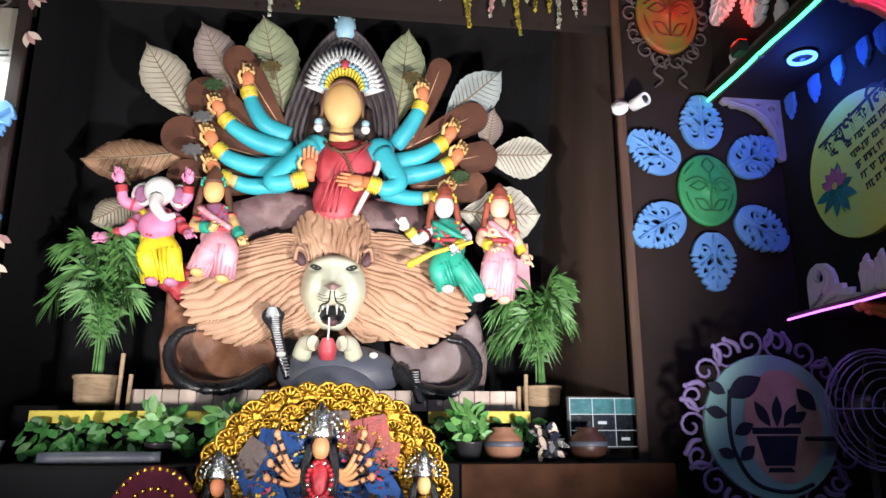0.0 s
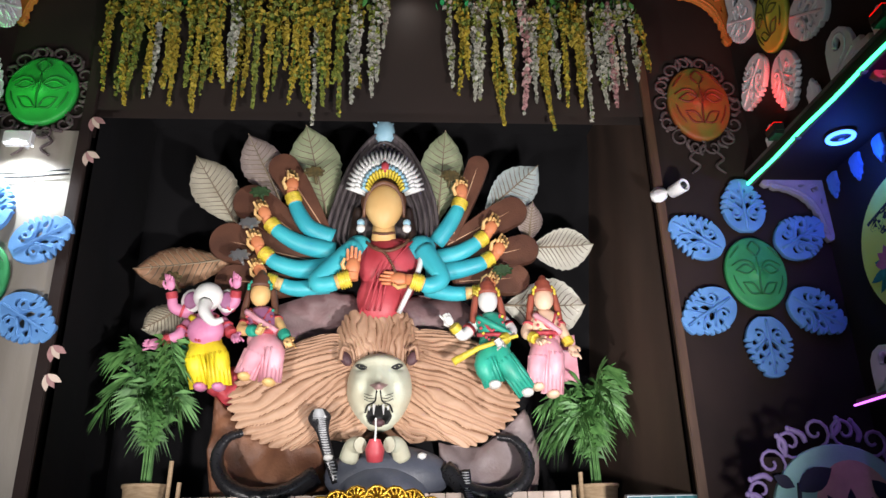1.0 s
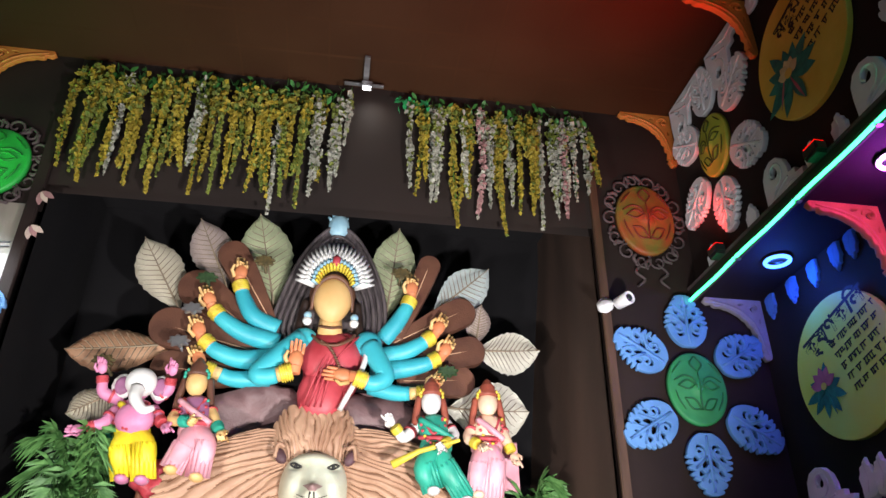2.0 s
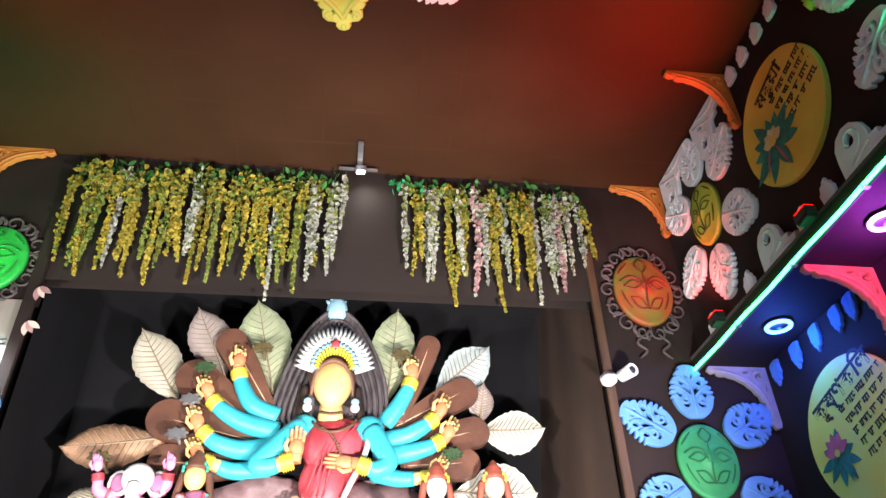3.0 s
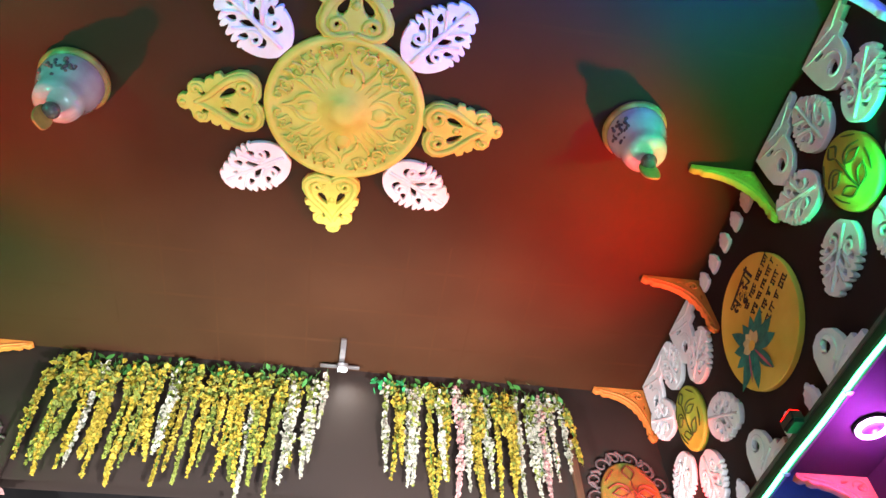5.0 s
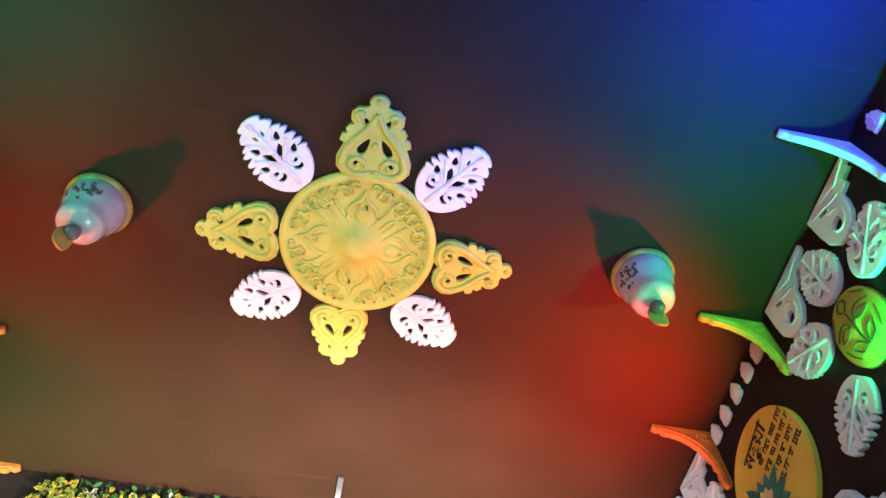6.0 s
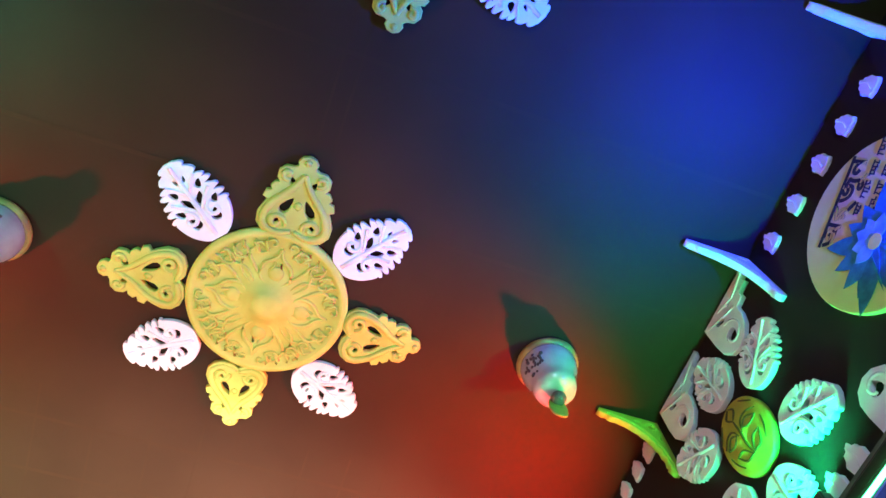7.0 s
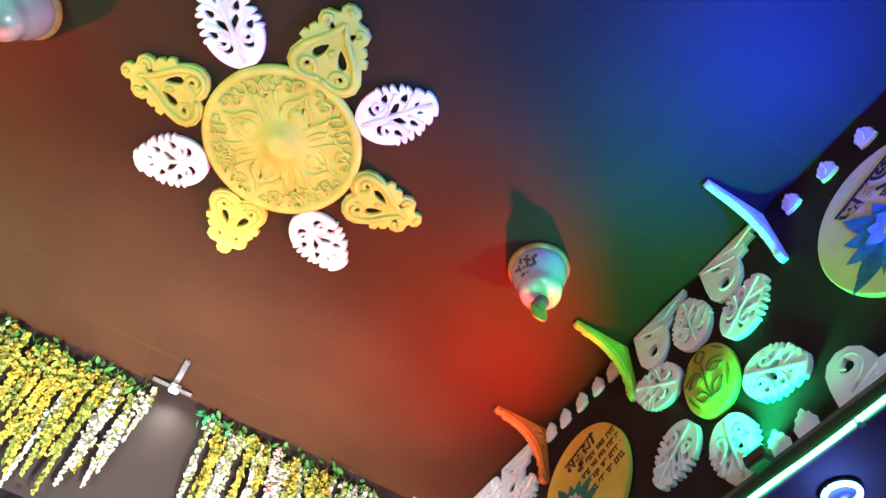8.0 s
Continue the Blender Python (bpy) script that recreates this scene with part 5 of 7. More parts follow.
for base, tip, wide, material, label, d in (
        ((-1.18, 3.83), (-1.50, 4.35), 0.172, CREAM_LEAF, "cream plaster leaf with carved veins", 0.00),
        ((-0.87, 4.04), (-1.13, 4.56), 0.162, MAUVE_LEAF, "mauve grey plaster leaf with carved veins", -0.02),
        ((-0.51, 3.91), (-0.69, 4.64), 0.202, GREEN_LEAF, "pale green plaster leaf with carved veins", -0.01),
        ((-1.17, 3.56), (-1.85, 3.44), 0.162, TAN_LEAF, "tan plaster leaf with carved veins", 0.00),
        ((0.33, 3.87), (0.40, 4.61), 0.172, GREEN_LEAF, "pale green plaster leaf with carved veins", -0.01),
        ((0.69, 3.95), (1.12, 4.31), 0.167, PALE_BLUE_LEAF, "pale blue plaster leaf with carved veins", -0.02),
        ((1.00, 3.65), (1.49, 3.64), 0.172, WHITE_LEAF, "cream white plaster leaf with carved veins", 0.00),
        ((0.79, 3.19), (1.38, 3.16), 0.232, WHITE_LEAF, "broad cream white plaster leaf with carved veins", 0.01),
        ((-1.46, 3.22), (-1.74, 3.00), 0.131, CREAM_LEAF, "small cream plaster leaf with carved veins", -0.01),
        ((1.03, 3.72), (1.06, 4.01), 0.101, MAUVE_LEAF, "mauve plaster leaf behind the idols", -0.04)):
    big_leaf(base, tip, wide, material, label, d)


def plaster_petal(end, r, root, d):
    """A long brown lobe behind an arm: round at the hand, narrow at the shoulder, with a raised middle line."""
    dx, dz = end[0] - root[0], end[1] - root[1]
    long, turn = math.hypot(dx, dz), math.degrees(math.atan2(dz, dx))
    t = thing("plaster_petal", "dark brown plaster lobe behind an arm", "petal relief", Matrix.Translation(at(*root, d)) @ pose(0, 0, 0, 0, -turn, 0), group="plaster petals")
    right = [(0.0, r * 0.34), (long * 0.3, r * 0.62), (long * 0.6, r * 0.86), (long * 0.82, r * 0.98)] + [(long + r * math.sin(a), r * math.cos(a)) for a in [radians(6 + 14 * k) for k in range(6)]]
    outline = right + [(long + r, 0.0)] + [(x, -z) for x, z in reversed(right)]
    blade = part("blade", slab(bmesh.new(), outline, 0.06, bevel=0.02), BROWN_OVAL, t)
    part("midrib", tube(bmesh.new(), [(long * q, -0.058, 0) for q in (0.1, 0.4, 0.7, 0.98)], [0.004, 0.005, 0.005, 0.002], 5), TAN_LEAF, blade, "pale scratched middle line")


for end, r, root, d in (((-0.85, 4.29), 0.118, (-0.49, 3.72), 0.08),
                              ((-1.07, 4.00), 0.145, (-0.48, 3.55), 0.07),
                              ((-1.21, 3.68), 0.152, (-0.47, 3.49), 0.06),
                              ((-1.17, 3.38), 0.130, (-0.63, 3.33), 0.04),
                              ((0.65, 4.32), 0.088, (0.42, 3.67), 0.08),
                              ((0.90, 3.94), 0.118, (0.34, 3.62), 0.07),
                              ((0.97, 3.63), 0.118, (0.34, 3.47), 0.06),
                              ((0.89, 3.40), 0.120, (0.43, 3.37), 0.04)):
    plaster_petal(end, r, root, d)


def statue(name, label, bm, mats):
    ob = part(name, bm, mats, None, label)
    return tagged(ob, category="statue")


def limb(bm, pts, radii, slot, cuff=None, hand=None, bare=None, aim=None, open_palm=False):
    """An arm or a leg through places on the idol wall, with a banded cuff and a plain hand that points along aim."""
    way = bend(pts, 5)
    sizes = ramped(radii[0], radii[1], len(way))
    if cuff is not None and hand is not None and bare is not None:
        tube(bm, way[:-2], sizes[:-2], 14, slot)
        tube(bm, way[-3:], [r * 0.93 for r in sizes[-3:]], 14, bare)
    else:
        tube(bm, way, sizes, 12, slot)
    a, b = way[-2], way[-1]
    d = (b - a).normalized()
    q = radii[1] / 0.052
    if cuff is not None:
        for k in range(5):
            c = b + d * (0.016 * k - 0.01) * q
            tube(bm, [c - d * 0.009 * q, c, c + d * 0.009 * q], [radii[1] * 0.96, radii[1] * (1.28 + 0.06 * (k % 2)), radii[1] * 0.96], 12, cuff)
        b = b + d * 0.075 * q
    if hand is None:
        return
    tip = slot if bare is None else bare
    if aim is not None:
        d = Vector((aim[0], -0.08, aim[1])).normalized()
        tube(bm, [b - d * 0.02 * q, b + d * 0.03 * q], radii[1] * 0.8, 10, hand)
    side = d.cross(Vector((0, -1, 0))).normalized()
    front = side.cross(d).normalized()
    if front.y > 0:
        front = -front
    turn = Matrix((side, front, d)).transposed()
    blob(bm, b + d * 0.075 * q, (0.052 * q, 0.030 * q, 0.072 * q), hand, turn)
    for k in range(4):
        off = side * (-0.037 + 0.0245 * k) * q
        long = (0.155, 0.175, 0.168, 0.145)[k]
        root = b + d * 0.115 * q + off
        if open_palm or k == 0:
            pts = [root, b + d * long * q + off * 1.12, b + d * (long + 0.045) * q + off * 1.15]
        else:
            pts = [root, b + d * (long - 0.01) * q + off * 1.1 + front * 0.012 * q, b + d * (long + 0.004) * q + off * 1.0 + front * 0.040 * q, b + d * (long - 0.035) * q + off * 0.8 + front * 0.060 * q]
        tube(bm, pts, ramped(0.0145 * q, 0.010 * q, len(pts)), 7, tip if not open_palm else hand)
    tube(bm, [b + d * 0.03 * q - side * 0.045 * q, b + d * 0.085 * q - side * 0.072 * q + front * 0.02 * q, b + d * 0.125 * q - side * 0.055 * q + front * 0.04 * q], [0.018 * q, 0.015 * q, 0.010 * q], 7, tip)


# the tall ten-armed idol
bm = bmesh.new()
S_SKIN, S_HAND, S_TEAL, S_GOLD, S_RED, S_HAIR, S_WHITE, S_ICE, S_DARK, S_BROWN = range(10)
arch = bend2([(-0.42, 3.50), (-0.52, 3.69), (-0.47, 3.99), (-0.36, 4.32), (-0.22, 4.55), (-0.08, 4.65), (0.07, 4.56), (0.20, 4.35), (0.31, 4.06), (0.34, 3.76), (0.28, 3.53)], 4)
slab(bm, arch, 0.09, Matrix.Translation((0, IDOL - 0.02, 0)), S_HAIR, 0.03)
for q in (0.96, 0.86, 0.76, 0.66, 0.56):
    tube(bm, [at(-0.09 + (x + 0.09) * q, 3.72 + (z - 3.72) * q, 0.12 + 0.03 * (1 - q)) for x, z in arch], 0.016, 6, S_HAIR)
blob(bm, at(-0.08, 4.62, 0.10), (0.085, 0.07, 0.12), S_ICE)
for k in range(5):
    a = radians(30 + 30 * k)
    tube(bm, [at(-0.09 + 0.05 * math.cos(a), 4.63 + 0.06 * math.sin(a), 0.12), at(-0.09 + 0.09 * math.cos(a), 4.63 + 0.13 * math.sin(a), 0.12)], [0.022, 0.008], 6, S_ICE)
made = bmesh.ops.create_icosphere(bm, subdivisions=4, radius=1)["verts"]
for v in made:
    c = v.co.copy()
    taper = 1 - 0.34 * max(0.0, -c.z - 0.10) ** 1.4 + 0.03 * max(0.0, c.z)
    v.co = at(-0.078 + 0.140 * c.x * taper, 3.905 + 0.185 * c.z, 0.235) + Vector((0, 0.115 * c.y * (0.95 + 0.05 * taper), 0))
for f in {f for v in made for f in v.link_faces}:
    f.material_index, f.smooth = S_SKIN, True
blob(bm, at(-0.082, 3.98, 0.17), (0.172, 0.10, 0.200), S_BROWN, n=3)
tube(bm, bend([at(-0.226, 3.83, 0.22), at(-0.214, 3.94, 0.26), at(-0.165, 4.035, 0.295), at(-0.078, 4.075, 0.305), at(0.009, 4.035, 0.295), at(0.058, 3.94, 0.26), at(0.070, 3.83, 0.22)], 4), [0.010, 0.013, 0.016, 0.018] + [0.019] * 17 + [0.018, 0.016, 0.013, 0.010], 8, S_BROWN)
tube(bm, [at(-0.08, 3.79, 0.19), at(-0.08, 3.64, 0.17)], [0.080, 0.095], 12, S_SKIN)
tube(bm, bend([at(-0.16, 3.70, 0.24), at(-0.08, 3.675, 0.275), at(0.0, 3.70, 0.24)]), 0.010, 6, S_BROWN)
for s in (-1, 1):
    for dz, r in ((0.0, 0.030), (-0.045, 0.034)):
        blob(bm, at(-0.078 + s * 0.168, 3.775 + dz, 0.25), (r, r * 0.9, r), S_WHITE if dz else S_ICE, n=2)
    tube(bm, bend([at(-0.085 + s * 0.185, 3.92, 0.18), at(-0.085 + s * 0.21, 3.78, 0.16), at(-0.085 + s * 0.24, 3.58, 0.16)]), [0.034] * 11, 7, S_DARK)
# crown of upright plumes
for row, (r0, r1, n, slot, d, w) in enumerate(((0.17, 0.385, 25, S_WHITE, 0.29, 0.021), (0.17, 0.320, 24, S_WHITE, 0.315, 0.017), (0.15, 0.235, 17, S_ICE, 0.345, 0.017), (0.13, 0.195, 16, S_GOLD, 0.36, 0.013))):
    for k in range(n):
        a = radians(8 + 164 * k / (n - 1))
        c, s = math.cos(a), math.sin(a)
        tube(bm, [at(-0.07 + r0 * c * 0.88, 3.99 + r0 * s, d - 0.05), at(-0.07 + (r0 + r1) / 2 * c * 0.86, 3.99 + (r0 + r1) / 2 * s, d), at(-0.07 + r1 * c * 0.76, 3.99 + r1 * s, d - 0.02)], [w * 0.8, w, w * 0.35], 7, slot)
blob(bm, at(-0.07, 4.18, 0.36), (0.035, 0.02, 0.05), S_RED, n=1)
# torso: turquoise shoulders, a red drape with a white border, a dark bead chain
slab(bm, [(-0.28, 3.56), (-0.19, 3.69), (-0.08, 3.70), (0.05, 3.70), (0.18, 3.66), (0.22, 3.53), (0.15, 3.34), (0.04, 3.08), (-0.27, 3.06), (-0.24, 3.36)], 0.20, Matrix.Translation((0, IDOL, 0)), S_RED, 0.06)
blob(bm, at(-0.06, 3.48, 0.18), (0.22, 0.12, 0.20), S_RED, n=3)
blob(bm, at(-0.10, 3.22, 0.15), (0.17, 0.11, 0.20), S_RED, n=3)
for s, x in ((-1, -0.26), (1, 0.20)):
    blob(bm, at(x, 3.60, 0.17), (0.105, 0.095, 0.105), S_TEAL, n=3)
for k in range(4):
    tube(bm, bend([at(0.13 - 0.05 * k, 3.63 - 0.02 * k, 0.255), at(-0.02 - 0.03 * k, 3.42, 0.295), at(-0.10 - 0.04 * k, 3.10, 0.25)]), 0.007, 5, S_RED)
tube(bm, bend([at(0.20, 3.56, 0.22), at(0.165, 3.38, 0.265), at(0.03, 3.09, 0.245)]), 0.020, 6, S_WHITE)
tube(bm, bend([at(-0.20, 3.62, 0.25), at(-0.13, 3.545, 0.30), at(-0.03, 3.53, 0.315), at(0.06, 3.58, 0.29), at(0.10, 3.64, 0.25)]), 0.012, 6, S_BROWN)
way = bend([at(-0.13, 3.56, 0.30), at(-0.06, 3.50, 0.318), at(-0.005, 3.40, 0.315), at(0.03, 3.30, 0.31)], 6)
for k, c in enumerate(way):
    blob(bm, c, (0.014, 0.012, 0.012), S_BROWN, n=1)
# ten arms: path, thickness and where the hand points
for pts, radii, aim, palm_out in (
        (((-0.46, 3.71, 0.10), (-0.63, 3.78, 0.14), (-0.72, 3.91, 0.16), (-0.75, 3.99, 0.16)), (0.080, 0.052), (0.03, 1), False),
        (((-0.44, 3.59, 0.12), (-0.68, 3.64, 0.16), (-0.83, 3.72, 0.18), (-0.88, 3.765, 0.18)), (0.082, 0.052), (-0.42, 0.9), False),
        (((-0.44, 3.48, 0.12), (-0.67, 3.44, 0.17), (-0.84, 3.48, 0.19), (-0.91, 3.53, 0.19)), (0.082, 0.052), (-0.40, 0.9), False),
        (((-0.48, 3.34, 0.10), (-0.70, 3.30, 0.15), (-0.86, 3.34, 0.18)), (0.075, 0.050), (-0.5, 0.85), False),
        (((-0.27, 3.60, 0.20), (-0.42, 3.45, 0.24), (-0.54, 3.31, 0.27), (-0.47, 3.285, 0.29), (-0.37, 3.31, 0.30)), (0.092, 0.058), (0.05, 1), True),
        (((0.31, 3.67, 0.10), (0.40, 3.79, 0.14), (0.465, 3.90, 0.16), (0.485, 3.95, 0.16)), (0.078, 0.052), (0.05, 1), False),
        (((0.28, 3.53, 0.12), (0.45, 3.56, 0.16), (0.57, 3.62, 0.18), (0.63, 3.665, 0.18)), (0.080, 0.052), (0.50, 0.86), False),
        (((0.24, 3.42, 0.12), (0.46, 3.435, 0.17), (0.61, 3.47, 0.19), (0.67, 3.50, 0.19)), (0.080, 0.052), (0.55, 0.83), False),
        (((0.24, 3.32, 0.10), (0.42, 3.26, 0.15), (0.58, 3.26, 0.18)), (0.072, 0.050), (0.6, 0.8), False),
        (((0.21, 3.58, 0.20), (0.29, 3.44, 0.24), (0.33, 3.33, 0.27), (0.25, 3.275, 0.29), (0.18, 3.29, 0.30)), (0.088, 0.056), (-1, 0.06), True)):
    limb(bm, [at(*p) for p in pts], [r * 0.92 for r in radii], S_TEAL, S_GOLD, S_HAND, S_SKIN, aim, palm_out)
statue("goddess_statue", "tall painted plaster idol with ten turquoise arms", bm, [SKIN, HAND, TEAL, GOLD_PAINT, RED_PAINT, HAIR, WHITE_PAINT, ICE, mat("black brown plaster", (0.03, 0.018, 0.014), 0.4), mat("brown hair plaster", (0.15, 0.065, 0.035), 0.5, (0.09, 0.04, 0.022), 12, 70, 0.2)])

# objects held by the idol
EMBLEM_GREEN = mat("dark green plaster", (0.035, 0.075, 0.025), 0.6, (0.015, 0.04, 0.012), 30, 90, 0.3)
EMBLEM = mat("dark olive plaster", (0.12, 0.085, 0.028), 0.6, (0.05, 0.04, 0.015), 30, 90, 0.3)
for x, z, label, material in ((-0.99, 4.02, "small dark green discus above a hand", EMBLEM_GREEN), (-0.60, 4.19, "small olive conch beside a hand", EMBLEM), (-1.05, 3.77, "small silver blade above a hand", TIN), (-1.10, 3.52, "small silver trident head above a hand", TIN), (-1.56, 3.35, "small olive disc emblem on a leaf", EMBLEM), (0.78, 3.41, "small green lotus bud held by a hand", EMBLEM_GREEN), (0.42, 4.17, "small dark emblem beside a hand", EMBLEM)):
    t = thing("emblem", label, "emblem", Matrix.Translation(at(x, z, 0.24)), group="held emblems")
    b = bmesh.new()
    ring = [2 * math.pi * k / 40 for k in range(40)]
    slab(b, [((0.070 + 0.010 * math.sin(8 * a)) * math.cos(a), (0.042 + 0.008 * math.sin(8 * a)) * math.sin(a)) for a in ring], 0.03, bevel=0.016)
    part("boss", b, material, t)
    part("grip", tube(bmesh.new(), [(0, 0, 0), (0, 0.23, -0.02)], 0.012, 6), material, t)

# lion
bm = bmesh.new()
L_MANE, L_FACE, L_EAR, L_DARK, L_WHITE = range(5)
rnd = random.Random(5)


def along(poly, s):
    u = s * (len(poly) - 1)
    i = min(int(u), len(poly) - 2)
    (x0, z0), (x1, z1) = poly[i], poly[i + 1]
    return x0 + (x1 - x0) * (u - i), z0 + (z1 - z0) * (u - i)


def mane(start, end, lift, locks, seed, base, steps=44, edge=0.02):
    """A carved sheet of wavy locks between two curves."""
    n = locks * 10
    start, end = bend2(start, 6), bend2(end, 6)
    grid, low = [], []
    for i in range(n + 1):
        s = i / n
        (x0, z0), (x1, z1) = along(start, s), along(end, s)
        up = lift * (1 - 1.3 * s)
        row, mark = [], []
        for j in range(steps + 1):
            u = j / steps
            phase = locks * s + 1.1 * noise.noise(Vector((s * 5 + seed, u * 2.2, 3))) + 0.5 * noise.noise(Vector((s * 17, u * 5, seed))) + 0.55 * math.sin(3.6 * u + 3 * s + seed) + 0.26 * math.sin(7.5 * u + 11 * s) + 0.05 * math.sin(17 * u + 23 * s + seed)
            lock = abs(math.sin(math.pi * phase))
            jag = 1 + (0.05 * (lock - 0.5) if u > 0.8 else 0) * (u - 0.8) / 0.2
            uu = u * jag
            x, z = x0 + (x1 - x0) * uu, z0 + (z1 - z0) * uu + up * math.sin(math.pi * min(1, uu)) 
            d = base + 0.10 * math.sin(math.pi * (0.25 + 0.62 * u)) - edge * (2 * s - 1) ** 4 + 0.024 * lock ** 0.55
            row.append(bm.verts.new(at(x, z, d)))
            mark.append(lock)
        grid.append(row)
        low.append(mark)
    for i in range(n):
        for j in range(steps):
            f = bm.faces.new((grid[i][j], grid[i + 1][j], grid[i + 1][j + 1], grid[i][j + 1]))
            f.smooth = True
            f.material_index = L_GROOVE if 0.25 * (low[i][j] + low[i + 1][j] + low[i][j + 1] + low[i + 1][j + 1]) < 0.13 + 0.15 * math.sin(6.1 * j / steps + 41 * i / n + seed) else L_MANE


L_GROOVE, L_NOSE = 5, 6
slab(bm, bend2([(-0.34, 3.12), (-0.38, 2.92), (-0.73, 2.86), (-1.00, 2.66), (-1.03, 2.45), (-0.90, 2.30), (-0.69, 2.24), (-0.44, 2.28), (-0.09, 2.25), (0.19, 2.27), (0.53, 2.25), (0.71, 2.35), (0.78, 2.49), (0.73, 2.71), (0.52, 2.88), (0.19, 2.92), (0.12, 3.14)], 3), 0.07, Matrix.Translation((0, IDOL, 0)), L_GROOVE, 0.02)
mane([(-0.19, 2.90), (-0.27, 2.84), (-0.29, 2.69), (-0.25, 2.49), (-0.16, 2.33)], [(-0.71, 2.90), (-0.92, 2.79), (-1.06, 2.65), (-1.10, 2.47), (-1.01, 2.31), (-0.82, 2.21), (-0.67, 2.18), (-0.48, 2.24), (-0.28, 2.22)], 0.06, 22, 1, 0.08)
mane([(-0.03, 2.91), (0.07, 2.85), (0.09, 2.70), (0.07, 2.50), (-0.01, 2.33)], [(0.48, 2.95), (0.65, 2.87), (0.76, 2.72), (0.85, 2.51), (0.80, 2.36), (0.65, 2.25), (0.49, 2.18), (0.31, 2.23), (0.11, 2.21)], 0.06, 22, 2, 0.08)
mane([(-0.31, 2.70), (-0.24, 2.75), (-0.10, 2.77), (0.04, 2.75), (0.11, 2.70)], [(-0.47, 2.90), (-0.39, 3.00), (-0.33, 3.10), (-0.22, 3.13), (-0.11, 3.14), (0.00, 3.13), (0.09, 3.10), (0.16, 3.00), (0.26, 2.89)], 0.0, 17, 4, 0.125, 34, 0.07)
# head: a carved dome over an egg-shaped outline
HX, HZ, HD = -0.10, 2.545, 0.20
HW, HH = 0.226, 0.262
rings, n = [], 128


def bump(u, v, cu, cv, su, sv):
    return math.exp(-((u - cu) / su) ** 2 - ((v - cv) / sv) ** 2)


def head_depth(u, v):
    r2 = min(1.0, u * u + v * v)
    d = 0.12 * (1 - r2 * r2) ** 0.6
    d += 0.085 * bump(u, v, 0, 0.12, 0.27, 0.50) + 0.060 * bump(u, v, 0, -0.10, 0.30, 0.20) + 0.035 * bump(u, v, 0, -0.02, 0.15, 0.09)
    for s in (1, -1):
        d += 0.045 * bump(u, v, s * 0.23, -0.24, 0.22, 0.15) + 0.018 * bump(u, v, s * 0.42, 0.74, 0.30, 0.12) - 0.030 * bump(u, v, s * 0.50, 0.56, 0.18, 0.10)
        d += 0.030 * bump(u, v, s * 0.62, 0.12, 0.20, 0.25)
    d += 0.070 * bump(u, v, 0, 0.88, 0.55, 0.26)
    d -= 0.13 * bump(u, v, 0, -0.64, 0.34, 0.17)
    d += 0.035 * bump(u, v, 0, -0.93, 0.30, 0.09)
    return d


for k in range(45):
    q = (k + 0.001) / 44
    ring = []
    for j in range(n):
        a = 2 * math.pi * j / n
        u, v = q * math.cos(a), q * math.sin(a)
        wide = HW * (1 - 0.20 * max(0, -v) ** 1.3) * (1 + 0.06 * max(0, v) + 0.30 * max(0, v) ** 2.5)
        ring.append((bm.verts.new(at(HX + u * wide, HZ + v * HH, HD + head_depth(u, v) - 0.06 * q ** 6)), u, v))
    rings.append(ring)
for a, b in zip(rings, rings[1:]):
    for j in range(n):
        q = [a[j], b[j], b[(j + 1) % n], a[(j + 1) % n]]
        f = bm.faces.new([v[0] for v in q])
        u, v = sum(p[1] for p in q) / 4, sum(p[2] for p in q) / 4
        f.smooth, f.material_index = True, L_FACE
        if (u / 0.42) ** 2 + ((v + 0.66) / 0.24) ** 2 < 1:
            f.material_index = L_DARK
        if abs(u) < 0.08 + 1.0 * (v + 0.14) and -0.14 < v < 0.06:
            f.material_index = L_NOSE


def on_head(u, v, out=0.0):
    return at(HX + u * HW * (1 - 0.20 * max(0, -v) ** 1.3) * (1 + 0.06 * max(0, v) + 0.30 * max(0, v) ** 2.5), HZ + v * HH, HD + head_depth(u, v) + out)


